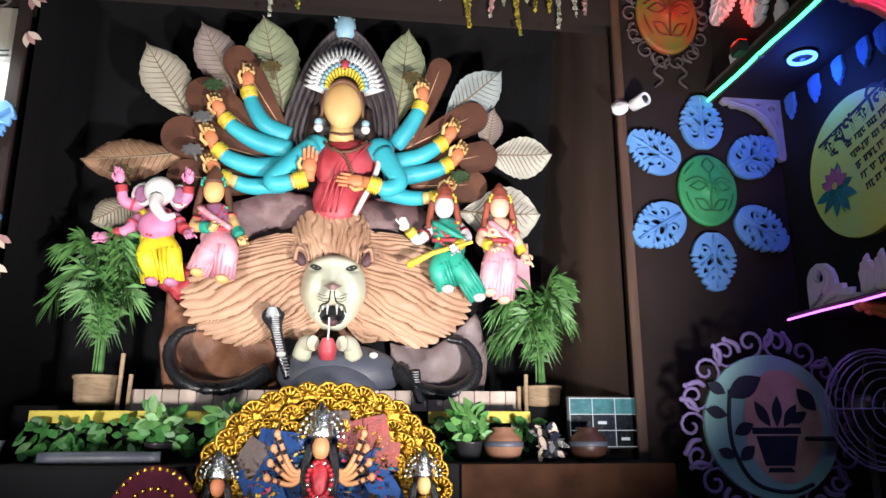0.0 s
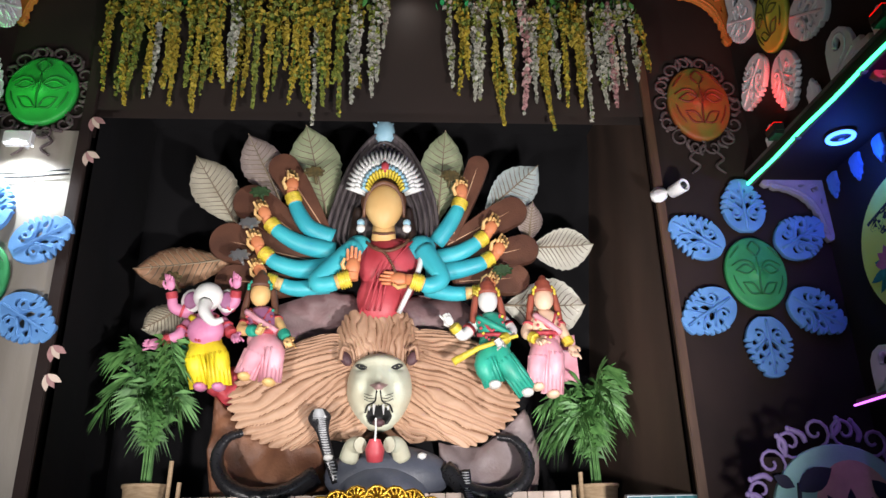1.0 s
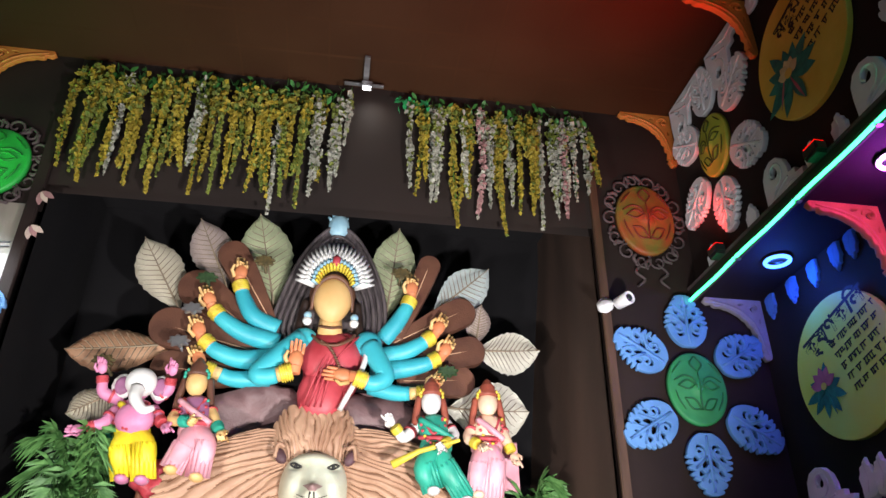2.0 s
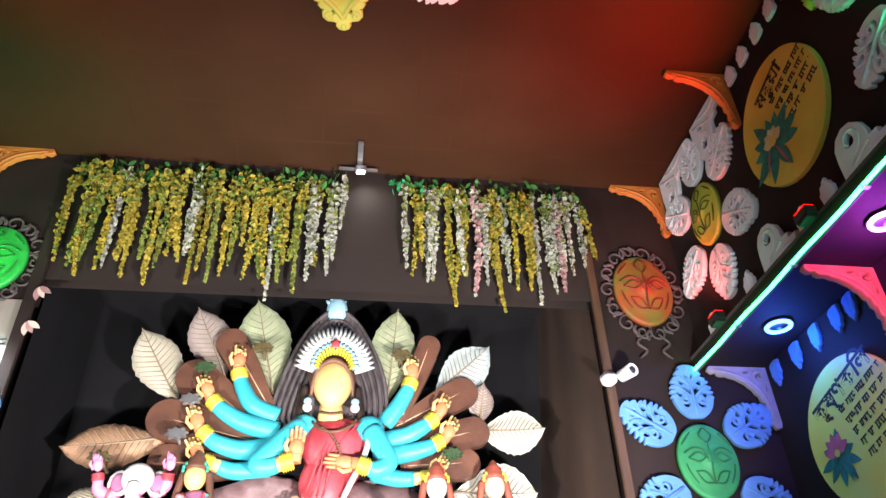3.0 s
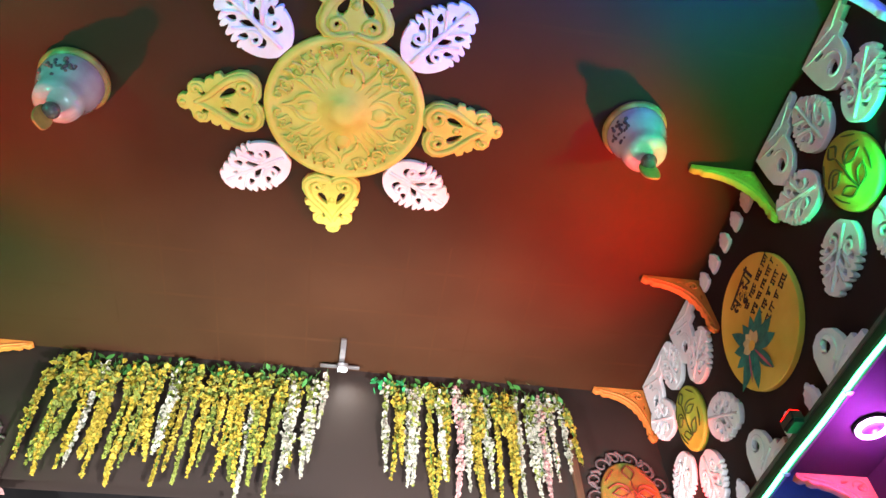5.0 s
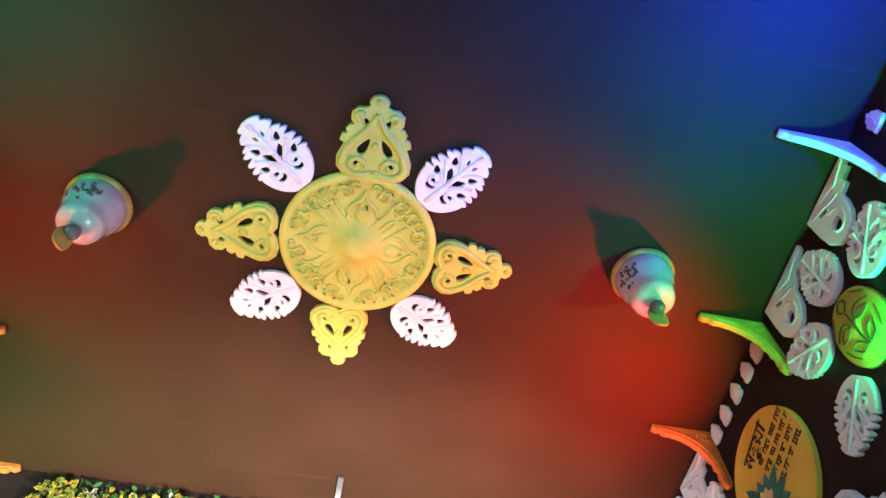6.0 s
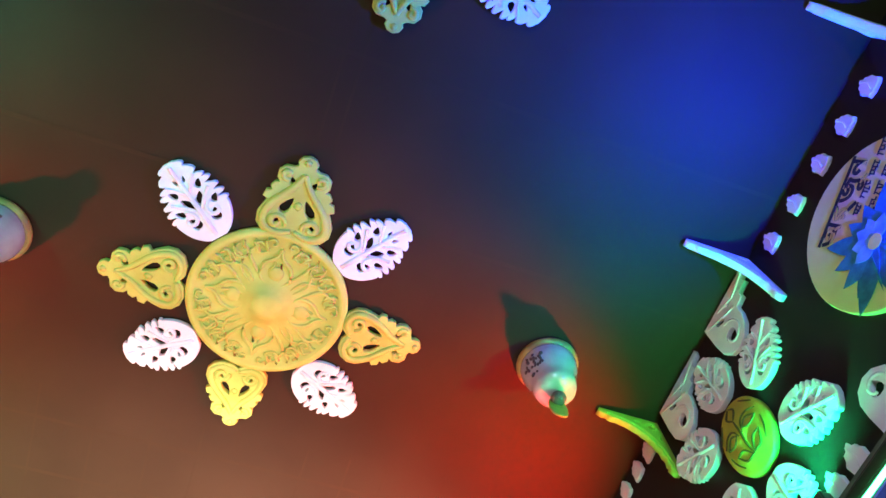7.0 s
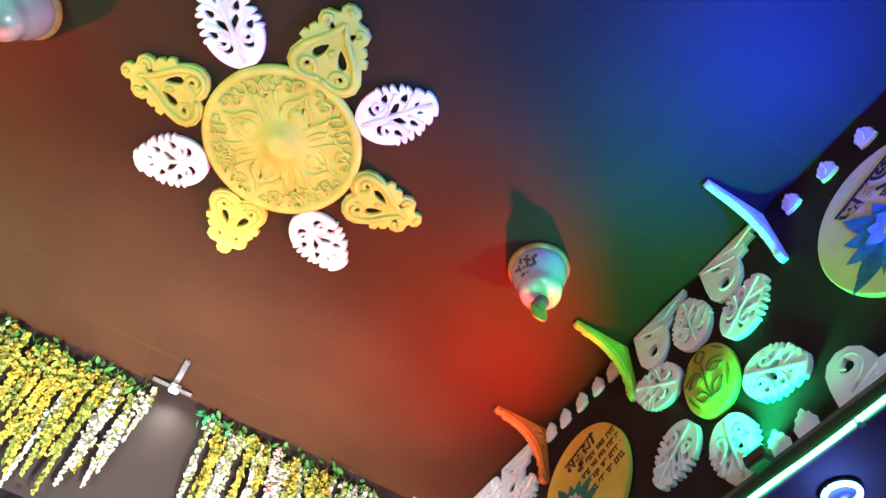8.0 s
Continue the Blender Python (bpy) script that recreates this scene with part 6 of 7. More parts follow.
for s in (-1, 1):
    for side in (1, -1):
        tube(bm, [on_head(s * (0.48 + 0.14 * t), 0.58 + 0.045 * t + side * 0.050 * (1 - t * t), 0.003) for t in (-1, -0.6, -0.2, 0.2, 0.6, 1)], 0.0065, 5, L_DARK)
    blob(bm, on_head(s * 0.48, 0.585, 0.0), (0.012, 0.007, 0.011), L_DARK, None, 2)
    tube(bm, bend([on_head(s * 0.05, -0.16, 0.004), on_head(s * 0.12, -0.36, 0.004), on_head(s * 0.34, -0.42, 0.004), on_head(s * 0.44, -0.58, 0.004)]), 0.006, 5, L_DARK)
for s in (-1, 1):
    turn = pose(0, 0, 0, 0, s * 32, 0).to_3x3()
    blob(bm, at(HX + s * 0.228, HZ + 0.215, 0.27), (0.038, 0.030, 0.058), L_EAR, turn)
    tube(bm, bend([at(HX + s * 0.262, HZ + 0.20, 0.29), at(HX + s * 0.245, HZ + 0.285, 0.30), at(HX + s * 0.195, HZ + 0.265, 0.30)]), 0.014, 6, L_MANE)
    for k in range(3):
        z = HZ - 0.055 - 0.018 * k
        tube(bm, bend([at(HX + s * 0.02, z - 0.005, HD + 0.222 - 0.012 * k), at(HX + s * 0.055, z - 0.008, HD + 0.212 - 0.010 * k), at(HX + s * 0.095, z + 0.012, HD + 0.180)], 3), 0.0020, 4, L_DARK)
    for k in range(2):
        tube(bm, [at(HX + s * (0.03 + 0.03 * k), HZ - 0.112 - 0.012 * k, 0.36), at(HX + s * (0.032 + 0.03 * k), HZ - (0.150 if k else 0.178), 0.36)], [0.011, 0.003], 6, L_WHITE)
blob(bm, at(HX, HZ - 0.222, 0.31), (0.042, 0.045, 0.028), L_EAR, n=2)
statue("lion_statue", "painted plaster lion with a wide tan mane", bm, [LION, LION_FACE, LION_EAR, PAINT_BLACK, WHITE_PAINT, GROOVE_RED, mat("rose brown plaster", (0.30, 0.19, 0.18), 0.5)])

# rocks behind and below
def rock(outline, depth, material, label, seed):
    t = bmesh.new()
    slab(t, outline, depth, Matrix.Translation((0, IDOL + 0.02, 0)), 0, 0.05)
    bmesh.ops.triangulate(t, faces=t.faces[:])
    bmesh.ops.subdivide_edges(t, edges=[e for e in t.edges if e.calc_length() > 0.12], cuts=3, use_grid_fill=False)
    bmesh.ops.triangulate(t, faces=t.faces[:])
    for v in t.verts:
        if v.co.y < IDOL - 0.01:
            v.co.y += 0.16 * noise.noise(v.co * 5 + Vector((seed, 0, 0)))
            v.co.x += 0.02 * noise.noise(v.co * 7)
    ob = part("plaster_rock", t, material, None, label, smooth=True)
    return tagged(ob, category="rock relief", group="plaster rocks")


rock([(-0.86, 3.20), (-0.55, 3.30), (-0.30, 3.30), (-0.16, 3.12), (-0.20, 2.90), (-0.60, 2.84), (-0.86, 2.86), (-0.98, 3.02)], 0.08, ROCK_MAUVE, "mauve plaster rock behind the idol", 1)
rock([(0.00, 3.14), (0.16, 3.30), (0.46, 3.28), (0.70, 3.12), (0.76, 2.92), (0.55, 2.82), (0.10, 2.86)], 0.08, ROCK_MAUVE, "mauve plaster rock behind the idol", 2)
rock([(-1.22, 2.55), (-1.04, 2.39), (-0.82, 2.22), (-0.52, 2.24), (-0.42, 1.90), (-0.79, 1.80), (-1.19, 1.81), (-1.25, 2.08)], 0.10, ROCK_BROWN, "brown plaster rock at the base of the relief", 3)
rock([(0.31, 2.22), (0.59, 2.19), (0.89, 2.43), (1.00, 2.19), (0.97, 1.81), (0.51, 1.80), (0.31, 1.94)], 0.10, mat("grey mauve rock plaster", (0.26, 0.21, 0.21), 0.6, (0.17, 0.11, 0.10), 4, 50, 0.4), "grey mauve plaster rock at the base of the relief", 4)
rock([(-1.24, 2.75), (-1.07, 2.75), (-1.03, 2.55), (-1.14, 2.49), (-1.28, 2.58)], 0.16, RED_PAINT, "red plaster seat under the small idols", 5)

SCALE = mat("pale grey plaster", (0.42, 0.43, 0.44), 0.5, (0.30, 0.31, 0.32), 10, 70, 0.15)
# buffalo with curled horns, and the cobra
bm = bmesh.new()
blob(bm, at(-0.04, 2.00, 0.16), (0.42, 0.20, 0.20), 0, n=3)
blob(bm, at(-0.07, 1.89, 0.22), (0.30, 0.20, 0.20), 0, n=3)
for pts in ([at(-0.50, 2.01, 0.22), at(-0.69, 1.90, 0.26), at(-0.92, 1.89, 0.26), at(-1.08, 1.98, 0.24), at(-1.14, 2.13, 0.22), at(-1.09, 2.25, 0.20), at(-1.00, 2.29, 0.16)],
            [at(0.33, 2.04, 0.22), at(0.48, 1.89, 0.26), at(0.69, 1.86, 0.26), at(0.85, 1.95, 0.24), at(0.88, 2.09, 0.22), at(0.81, 2.21, 0.20), at(0.70, 2.24, 0.16)]):
    way = bend(pts, 5)
    tube(bm, way, [0.062 - 0.042 * (i / len(way)) ** 1.5 + 0.004 * (i % 2) for i in range(len(way))], 10, 1)
for s, x in ((-1, -0.27), (1, 0.03)):
    limb(bm, [at(x + s * 0.02, 2.10, 0.30), at(x - s * 0.01, 2.17, 0.36), at(x - s * 0.06, 2.17, 0.42)], (0.062, 0.05), 2)
tube(bm, [at(-0.12, 2.07, 0.42), at(-0.12, 2.14, 0.44), at(-0.12, 2.20, 0.44)], [0.05, 0.062, 0.035], 12, 3)
tube(bm, bend([at(-0.12, 2.16, 0.47), at(-0.115, 2.24, 0.48), at(-0.115, 2.33, 0.46)]), 0.006, 6, 4)
for x in (-0.42, 0.18):
    blob(bm, at(x, 2.11, 0.30), (0.035, 0.03, 0.025), 4, n=1)
statue("buffalo_statue", "slate grey plaster buffalo with curled black horns", bm, [SLATE, HORN, LION_FACE, RED_PAINT, WHITE_PAINT])
for pts, label, r in (([at(-0.36, 1.96, 0.26), at(-0.42, 2.12, 0.28), at(-0.455, 2.25, 0.30), at(-0.48, 2.35, 0.32), at(-0.485, 2.41, 0.36)], "grey and black plaster cobra with a banded belly rearing up", 0.036),
                      ([at(0.46, 2.02, 0.26), at(0.47, 1.89, 0.30), at(0.50, 1.80, 0.32)], "striped plaster snake tail", 0.035)):
    b = bmesh.new()
    way = bend(pts, 8)
    hooded = len(pts) > 3
    radii = []
    for i in range(len(way)):
        q = i / (len(way) - 1)
        hood = 0.040 * math.exp(-((q - 0.78) / 0.16) ** 2) if hooded else 0
        radii.append((r + hood) * (0.45 if q > 0.97 else 1))
    tube(b, way, radii, 14, 0, flat=0.5)
    for i in range(1, len(way) - 1):
        mid = way[i] + Vector((0, -0.5 * radii[i] - 0.001, 0))
        wide = 0.45 * radii[i] + 0.006
        tube(b, [mid + Vector((-wide, 0.004, 0.002)), mid, mid + Vector((wide, 0.004, 0.002))], [0.003, 0.0055, 0.003], 6, 1)
    statue("snake_statue", label, b, [HORN, SCALE])


# four smaller idols
HAT = mat("rust red plaster", (0.34, 0.085, 0.05), 0.55, (0.22, 0.05, 0.03), 14, 70, 0.2)
def small_idol(label, head, neck, hips, knees, feet, arms, slots, mats, hat=None, ears=False, extra=None):
    """A plain seated or standing figure: head, chest, hips, two legs and arms, each given as x, z and how far it stands out."""
    b = bmesh.new()
    skin, top, low = slots
    blob(b, at(*head), (0.070, 0.070, 0.088), skin, n=3)
    tube(b, [at(head[0], head[1] - 0.08, head[2] - 0.02), at(*neck)], [0.036, 0.048], 10, skin)
    way = bend([at(*neck), at((neck[0] + hips[0]) / 2, (neck[1] + hips[1]) / 2, neck[2] + 0.03), at(*hips)], 4)
    tube(b, way, [0.066 + 0.036 * math.sin(math.pi * (i + 2) / (len(way) + 3)) for i in range(len(way))], 12, top, flat=0.8)
    blob(b, at(neck[0], neck[1] - 0.05, neck[2]), (0.120, 0.070, 0.055), top, n=3)
    blob(b, at(*hips), (0.112, 0.095, 0.088), low, n=3)
    for knee, foot in zip(knees, feet):
        way = bend([at(*hips), at(*knee), at(*foot)], 4)
        tube(b, way, ramped(0.084, 0.046, len(way)), 12, low)
        blob(b, at(foot[0], foot[1] - 0.02, foot[2] + 0.04), (0.045, 0.075, 0.03), skin, n=2)
        d = (way[-1] - way[3]).normalized()
        side = d.cross(Vector((0, 1, 0))).normalized()
        for k in range(7):
            a = radians(-75 + 25 * k)
            off = side * math.sin(a) + Vector((0, -1, 0)) * math.cos(a)
            tube(b, [way[3] + off * 0.07, (way[3] + way[-1]) / 2 + off * 0.066, way[-1] + off * 0.062 + d * 0.015], [0.010, 0.015, 0.020], 5, low)
    for pts in arms:
        limb(b, [at(*p) for p in pts], (0.045, 0.032), skin, 4, skin)
    tube(b, bend([at(neck[0] - 0.07, neck[1], neck[2] + 0.06), at(neck[0], neck[1] - 0.13, neck[2] + 0.12), at(neck[0] + 0.07, neck[1], neck[2] + 0.06)]), 0.011, 5, 3)
    for k in range(13):
        a = math.pi * k / 12
        blob(b, at(neck[0] + 0.085 * math.cos(a), neck[1] - 0.01 - 0.19 * math.sin(a), neck[2] + 0.06 + 0.075 * math.sin(a)), (0.013, 0.011, 0.013), 3 if k % 3 else 4, n=1)
    for pts in arms:
        a, c = at(*pts[0]), at(*pts[1])
        tube(b, [a.lerp(c, 0.52), a.lerp(c, 0.66)], 0.050, 10, 3)
    # sash across the chest and a belt
    tube(b, bend([at(neck[0] - 0.09, neck[1] - 0.02, neck[2] + 0.07), at((neck[0] + hips[0]) / 2, (neck[1] + hips[1]) / 2, neck[2] + 0.13), at(hips[0] + 0.10, hips[1] + 0.04, hips[2] + 0.08)]), 0.022, 6, low)
    tube(b, bend([at(hips[0] - 0.12, hips[1] + 0.05, hips[2] + 0.03), at(hips[0], hips[1] + 0.03, hips[2] + 0.12), at(hips[0] + 0.12, hips[1] + 0.05, hips[2] + 0.03)]), 0.016, 6, 3)
    if hat is not None:
        lathe(b, [(0.066, 0.0), (0.078, 0.014), (0.066, 0.030), (0.070, 0.046), (0.052, 0.062), (0.056, 0.078), (0.036, 0.098), (0.022, 0.125), (0.004, 0.140)], 16, Matrix.Translation(at(head[0], head[1] + 0.045, head[2])), hat)
        for k in range(9):
            a = radians(-10 + 25 * k)
            blob(b, at(head[0] + 0.078 * math.cos(a), head[1] + 0.045 + 0.052 * math.sin(a), head[2] + 0.035), (0.012, 0.010, 0.018), 4, n=1)
        for s in (-1, 1):
            tube(b, bend([at(head[0] + s * 0.08, head[1] + 0.04, head[2] - 0.02), at(head[0] + s * 0.10, head[1] - 0.07, head[2] - 0.02), at(head[0] + s * 0.11, head[1] - 0.17, head[2] - 0.02)]), 0.025, 6, hat)
    if ears:
        for s in (-1, 1):
            blob(b, at(head[0] + s * 0.12, head[1], head[2] - 0.02), (0.075, 0.02, 0.09), 5, n=2)
            blob(b, at(head[0] + s * 0.12, head[1], head[2] - 0.002), (0.050, 0.02, 0.065), 6, n=2)
        way = bend([at(head[0], head[1] - 0.04, head[2] + 0.07), at(head[0] + 0.01, head[1] - 0.12, head[2] + 0.12), at(head[0] + 0.07, head[1] - 0.19, head[2] + 0.12), at(head[0] + 0.13, head[1] - 0.17, head[2] + 0.10)], 4)
        tube(b, way, ramped(0.05, 0.02, len(way)), 8, 5)
        blob(b, at(head[0], head[1] + 0.02, head[2] + 0.02), (0.10, 0.085, 0.10), 5, n=3)
    if extra:
        extra(b)
    return statue("small_idol", label, b, mats)


small_idol("pink elephant-headed plaster idol in yellow drapery", (-1.28, 3.18, 0.26), (-1.29, 3.07, 0.22), (-1.28, 2.88, 0.24), [(-1.32, 2.73, 0.30), (-1.16, 2.76, 0.30)], [(-1.28, 2.60, 0.22), (-1.15, 2.59, 0.26)],
           [[(-1.39, 3.10, 0.2), (-1.51, 3.13, 0.24), (-1.53, 3.20, 0.26)], [(-1.19, 3.12, 0.2), (-1.11, 3.17, 0.24), (-1.10, 3.21, 0.26)], [(-1.41, 3.03, 0.2), (-1.46, 2.93, 0.26), (-1.52, 2.90, 0.28)], [(-1.19, 3.04, 0.2), (-1.12, 2.96, 0.26)]],
           (0, 0, 1), [PINK, YELLOW, GREEN, RED_PAINT, RED_PAINT, WHITE_PAINT, PURPLE], ears=True,
           extra=lambda b: (blob(b, at(-1.27, 2.95, 0.30), (0.12, 0.09, 0.11), 0, n=3), slab(b, [(-1.50, 2.98), (-1.40, 2.94), (-1.38, 2.68), (-1.53, 2.74)], 0.04, Matrix.Translation((0, IDOL - 0.1, 0)), 2, 0.01)))
small_idol("plaster idol in pink and mauve drapery", (-0.93, 3.22, 0.26), (-0.92, 3.11, 0.22), (-0.89, 2.90, 0.24), [(-0.93, 2.75, 0.36), (-0.79, 2.78, 0.34)], [(-0.98, 2.65, 0.30), (-0.82, 2.61, 0.30)],
           [[(-0.99, 3.07, 0.2), (-1.04, 2.97, 0.26), (-0.96, 2.94, 0.34)], [(-0.85, 3.09, 0.2), (-0.79, 3.00, 0.26), (-0.75, 2.93, 0.30)]],
           (0, 1, 2), [SKIN, PURPLE, PINK_PALE, RED_PAINT, GREEN, BROWN_OVAL, GOLD_PAINT], hat=5)
small_idol("white-skinned plaster idol in emerald drapery", (0.66, 3.17, 0.26), (0.67, 3.06, 0.22), (0.70, 2.87, 0.24), [(0.60, 2.68, 0.36), (0.76, 2.69, 0.34)], [(0.67, 2.58, 0.30), (0.89, 2.53, 0.28)],
           [[(0.59, 3.04, 0.2), (0.48, 2.92, 0.26), (0.43, 2.95, 0.30)], [(0.76, 3.05, 0.2), (0.82, 2.95, 0.26), (0.76, 2.88, 0.34)]],
           (0, 1, 1), [WHITE_PAINT, GREEN, TEAL, RED_PAINT, GOLD_PAINT, HAT], hat=5,
           extra=lambda b: tube(b, [at(0.39, 2.70, 0.40), at(0.56, 2.79, 0.42), at(0.84, 2.89, 0.36)], [0.028, 0.018, 0.012], 8, 4))
small_idol("peach plaster idol in pale pink drapery", (1.06, 3.18, 0.26), (1.07, 3.08, 0.22), (1.05, 2.88, 0.24), [(0.97, 2.71, 0.34), (1.09, 2.73, 0.34)], [(0.97, 2.57, 0.26), (1.07, 2.52, 0.26)],
           [[(0.99, 3.06, 0.2), (0.92, 2.94, 0.26), (0.95, 2.89, 0.32)], [(1.14, 3.06, 0.2), (1.18, 2.94, 0.26), (1.20, 2.88, 0.28)]],
           (0, 0, 1), [mat("peach plaster", (0.78, 0.56, 0.40), 0.5, (0.68, 0.44, 0.30), 5, 70), PINK_PALE, PINK, RED_PAINT, GOLD_PAINT, HAT], hat=5,
           extra=lambda b: slab(b, [(1.20, 2.95), (1.29, 2.95), (1.30, 2.61), (1.17, 2.61)], 0.03, Matrix.Translation((0, IDOL - 0.12, 0)), 1, 0.01))

# ---- stage: plants, planter, pots ----
def palm(x, y, z, reach, high, n, seed, tall):
    rnd = random.Random(seed)
    t = thing("areca_palm", "green areca palm in a pale woven pot", "palm", pose(x, y, z), group="potted palms")
    part("pot", lathe(bmesh.new(), [(0.10, 0.0), (0.125, 0.02), (0.135, tall), (0.145, tall), (0.145, tall + 0.02), (0.12, tall + 0.02), (0.12, tall - 0.03), (0.01, tall - 0.03)], 24), CANE, t, "pale woven pot")
    for i in range(n):
        a = 2 * math.pi * i / n + rnd.uniform(-0.3, 0.3)
        out, top = reach * rnd.uniform(0.25, 1.0), high * rnd.uniform(0.5, 1.0)
        dx, dy = math.cos(a) * out, math.sin(a) * out * 0.55
        way = bend([(0.03 * math.cos(a), 0.03 * math.sin(a), tall - 0.03), (dx * 0.14, dy * 0.14, tall + top * 0.5), (dx * 0.45, dy * 0.45, tall + top * 0.92), (dx, dy, tall + top * rnd.uniform(0.66, 1.05))], 6)
        b = tube(bmesh.new(), way, ramped(0.006, 0.0015, len(way)), 5)
        for j in range(5, len(way)):
            for s in (1, -1):
                for f in (0.0, 0.5):
                    p = way[j] if f == 0 or j + 1 >= len(way) else way[j].lerp(way[j + 1], f)
                    d = (way[min(j + 1, len(way) - 1)] - way[j - 1]).normalized()
                    side = d.cross(Vector((0, 0, 1)))
                    side = side.normalized() * s if side.length > 0.01 else Vector((s, 0, 0))
                    long = 0.20 * (0.55 + 0.6 * math.sin(math.pi * (j - 4) / (len(way) - 3)))
                    tip = p + side * long * rnd.uniform(0.4, 0.75) + d * long * 0.6 + Vector((0, 0, -long * rnd.uniform(0.1, 1.0)))
                    mid = (p + tip) / 2 + Vector((0, 0, long * 0.12))
                    w = d * 0.0048
                    v = [b.verts.new(c) for c in (p, mid + w, tip, mid - w)]
                    b.faces.new(v[:3])
                    b.faces.new((v[0], v[2], v[3]))
        part("frond", b, LEAF_BRIGHT, t)


palm(-1.58, 5.02, 1.781, 0.42, 1.04, 17, 4, 0.17)
palm(1.34, 5.02, 1.781, 0.31, 0.84, 16, 7, 0.12)
for x, high in ((-1.40, 0.55), (-1.34, 0.42), (1.14, 0.36), (1.19, 0.44)):
    tagged(part("bamboo_stake", tube(bmesh.new(), [(x, 4.86, STAGE - 0.05), (x + 0.01, 4.87, STAGE + high + 0.05)], 0.014, 7), CANE, None, "pale bamboo stake standing beside a potted palm"), category="stake", group="bamboo stakes")


def foliage_box(x0, x1, y, seed, n):
    rnd = random.Random(seed)
    t = thing("planter_box", "long planter box with a yellow plank and trailing leaves", "planter", pose(0, y, STAGE - 0.046), group="planter boxes")
    part("trough", boxes((x0, x1, -0.02, 0.12, 0.0, 0.20), bevel=0.006), CLOTH_BLACK, t, "dark trough")
    part("plank", boxes((x0 - 0.01, x1 + 0.01, -0.046, -0.022, 0.215, 0.285), bevel=0.004), TRAY_YELLOW, t, "yellow plank")
    for i in range(n):
        u = rnd.random()
        b = bmesh.new()
        c = Vector((x0 + (x1 - x0) * u, -0.06 - rnd.uniform(0, 0.08), rnd.uniform(0.03, 0.245)))
        long, wide = rnd.uniform(0.05, 0.11), rnd.uniform(0.018, 0.032)
        slab(b, leaf_shape(0, 0, long, wide, rnd.uniform(-150, 30), 5), 0.0015, Matrix.Translation(c) @ pose(0, 0, 0, rnd.uniform(-50, 30), rnd.uniform(-40, 40), rnd.uniform(-50, 50)))
        part("leaf", b, LEAF_GREEN if rnd.random() < 0.8 else LEAF_BRIGHT, t)


foliage_box(-1.78, -0.72, 4.62, 3, 150)
foliage_box(0.52, 1.14, 4.62, 4, 90)
t = thing("tile_edging", "row of buff tiles along the step", "edging")
for k in range(24):
    x = -1.35 + 0.105 * k
    if x < 1.2:
        part("tile", boxes((x, x + 0.10, 4.895, 4.917, 1.75, 1.88), bevel=0.003), TILE_BUFF, t)


def clay_pot(x, y, z, r, material, label):
    t = thing("clay_pot", label, "pot", pose(x, y, z), group="clay pots")
    body = part("body", lathe(bmesh.new(), [(r * 0.5, 0), (r * 0.85, r * 0.3), (r, r * 0.75), (r * 0.85, r * 1.2), (r * 0.5, r * 1.45), (r * 0.62, r * 1.62), (r * 0.5, r * 1.64), (r * 0.42, r * 1.45)], 28), material, t)
    part("band", lathe(bmesh.new(), [(r * 1.0, r * 0.70), (r * 1.012, r * 0.74), (r * 1.006, r * 0.92), (r * 0.97, r * 0.95)], 28), SLATE, body, "painted band")


clay_pot(0.92, 4.32, STAGE - 0.048, 0.115, TERRACOTTA, "painted terracotta pot on the stage")
clay_pot(1.42, 4.30, STAGE - 0.048, 0.115, mat("dark brown clay", (0.07, 0.03, 0.022), 0.4), "dark brown clay pot on the stage")
t = thing("dried_arrangement", "dark dried leaf arrangement on the stage", "plant", pose(1.17, 4.28, STAGE - 0.048))
rnd2 = random.Random(31)
part("base", lathe(bmesh.new(), [(0.05, 0), (0.06, 0.03), (0.03, 0.06)], 16), PLASTIC_BLACK, t)
for i in range(40):
    b = slab(bmesh.new(), leaf_shape(0, 0, rnd2.uniform(0.06, 0.12), 0.018, rnd2.uniform(0, 360), 5), 0.002, pose(rnd2.uniform(-0.05, 0.05), rnd2.uniform(-0.05, 0.03), rnd2.uniform(0.05, 0.16), rnd2.uniform(-40, 40), 0, rnd2.uniform(-50, 50)))
    part("dried_leaf", b, rnd2.choice([PLASTIC_BLACK, PAINT_NAVY, TILE_BUFF, HORN]), t)
for x, seed in ((0.72, 5), (-1.0, 6), (-0.62, 8)):
    t = thing("pothos_plant", "leafy green pot plant on the stage", "plant", pose(x, 4.34, STAGE - 0.048), group="leafy pot plants")
    part("pot", lathe(bmesh.new(), [(0.06, 0), (0.08, 0.10), (0.085, 0.11), (0.07, 0.10)], 18), PLASTIC_BLACK, t)
    r3 = random.Random(seed)
    for i in range(46):
        a = r3.uniform(0, 6.28)
        c = Vector((0.10 * math.cos(a) * r3.random() ** 0.5, 0.08 * math.sin(a), 0.10 + r3.uniform(0, 0.17)))
        b = slab(bmesh.new(), leaf_shape(0, 0, r3.uniform(0.07, 0.12), 0.026, r3.uniform(-30, 210), 5), 0.0015, Matrix.Translation(c) @ pose(0, 0, 0, r3.uniform(-50, 30), 0, r3.uniform(-60, 60)))
        part("leaf", b, LEAF_BRIGHT if i % 3 else LEAF_GREEN, t)
    b = bmesh.new()
    for i in range(14):
        a = 6.28 * i / 14
        tube(b, [(0, 0, 0.06), (0.08 * math.cos(a), 0.06 * math.sin(a), 0.2)], 0.003, 4)
    part("stems", b, LEAF_GREEN, t)

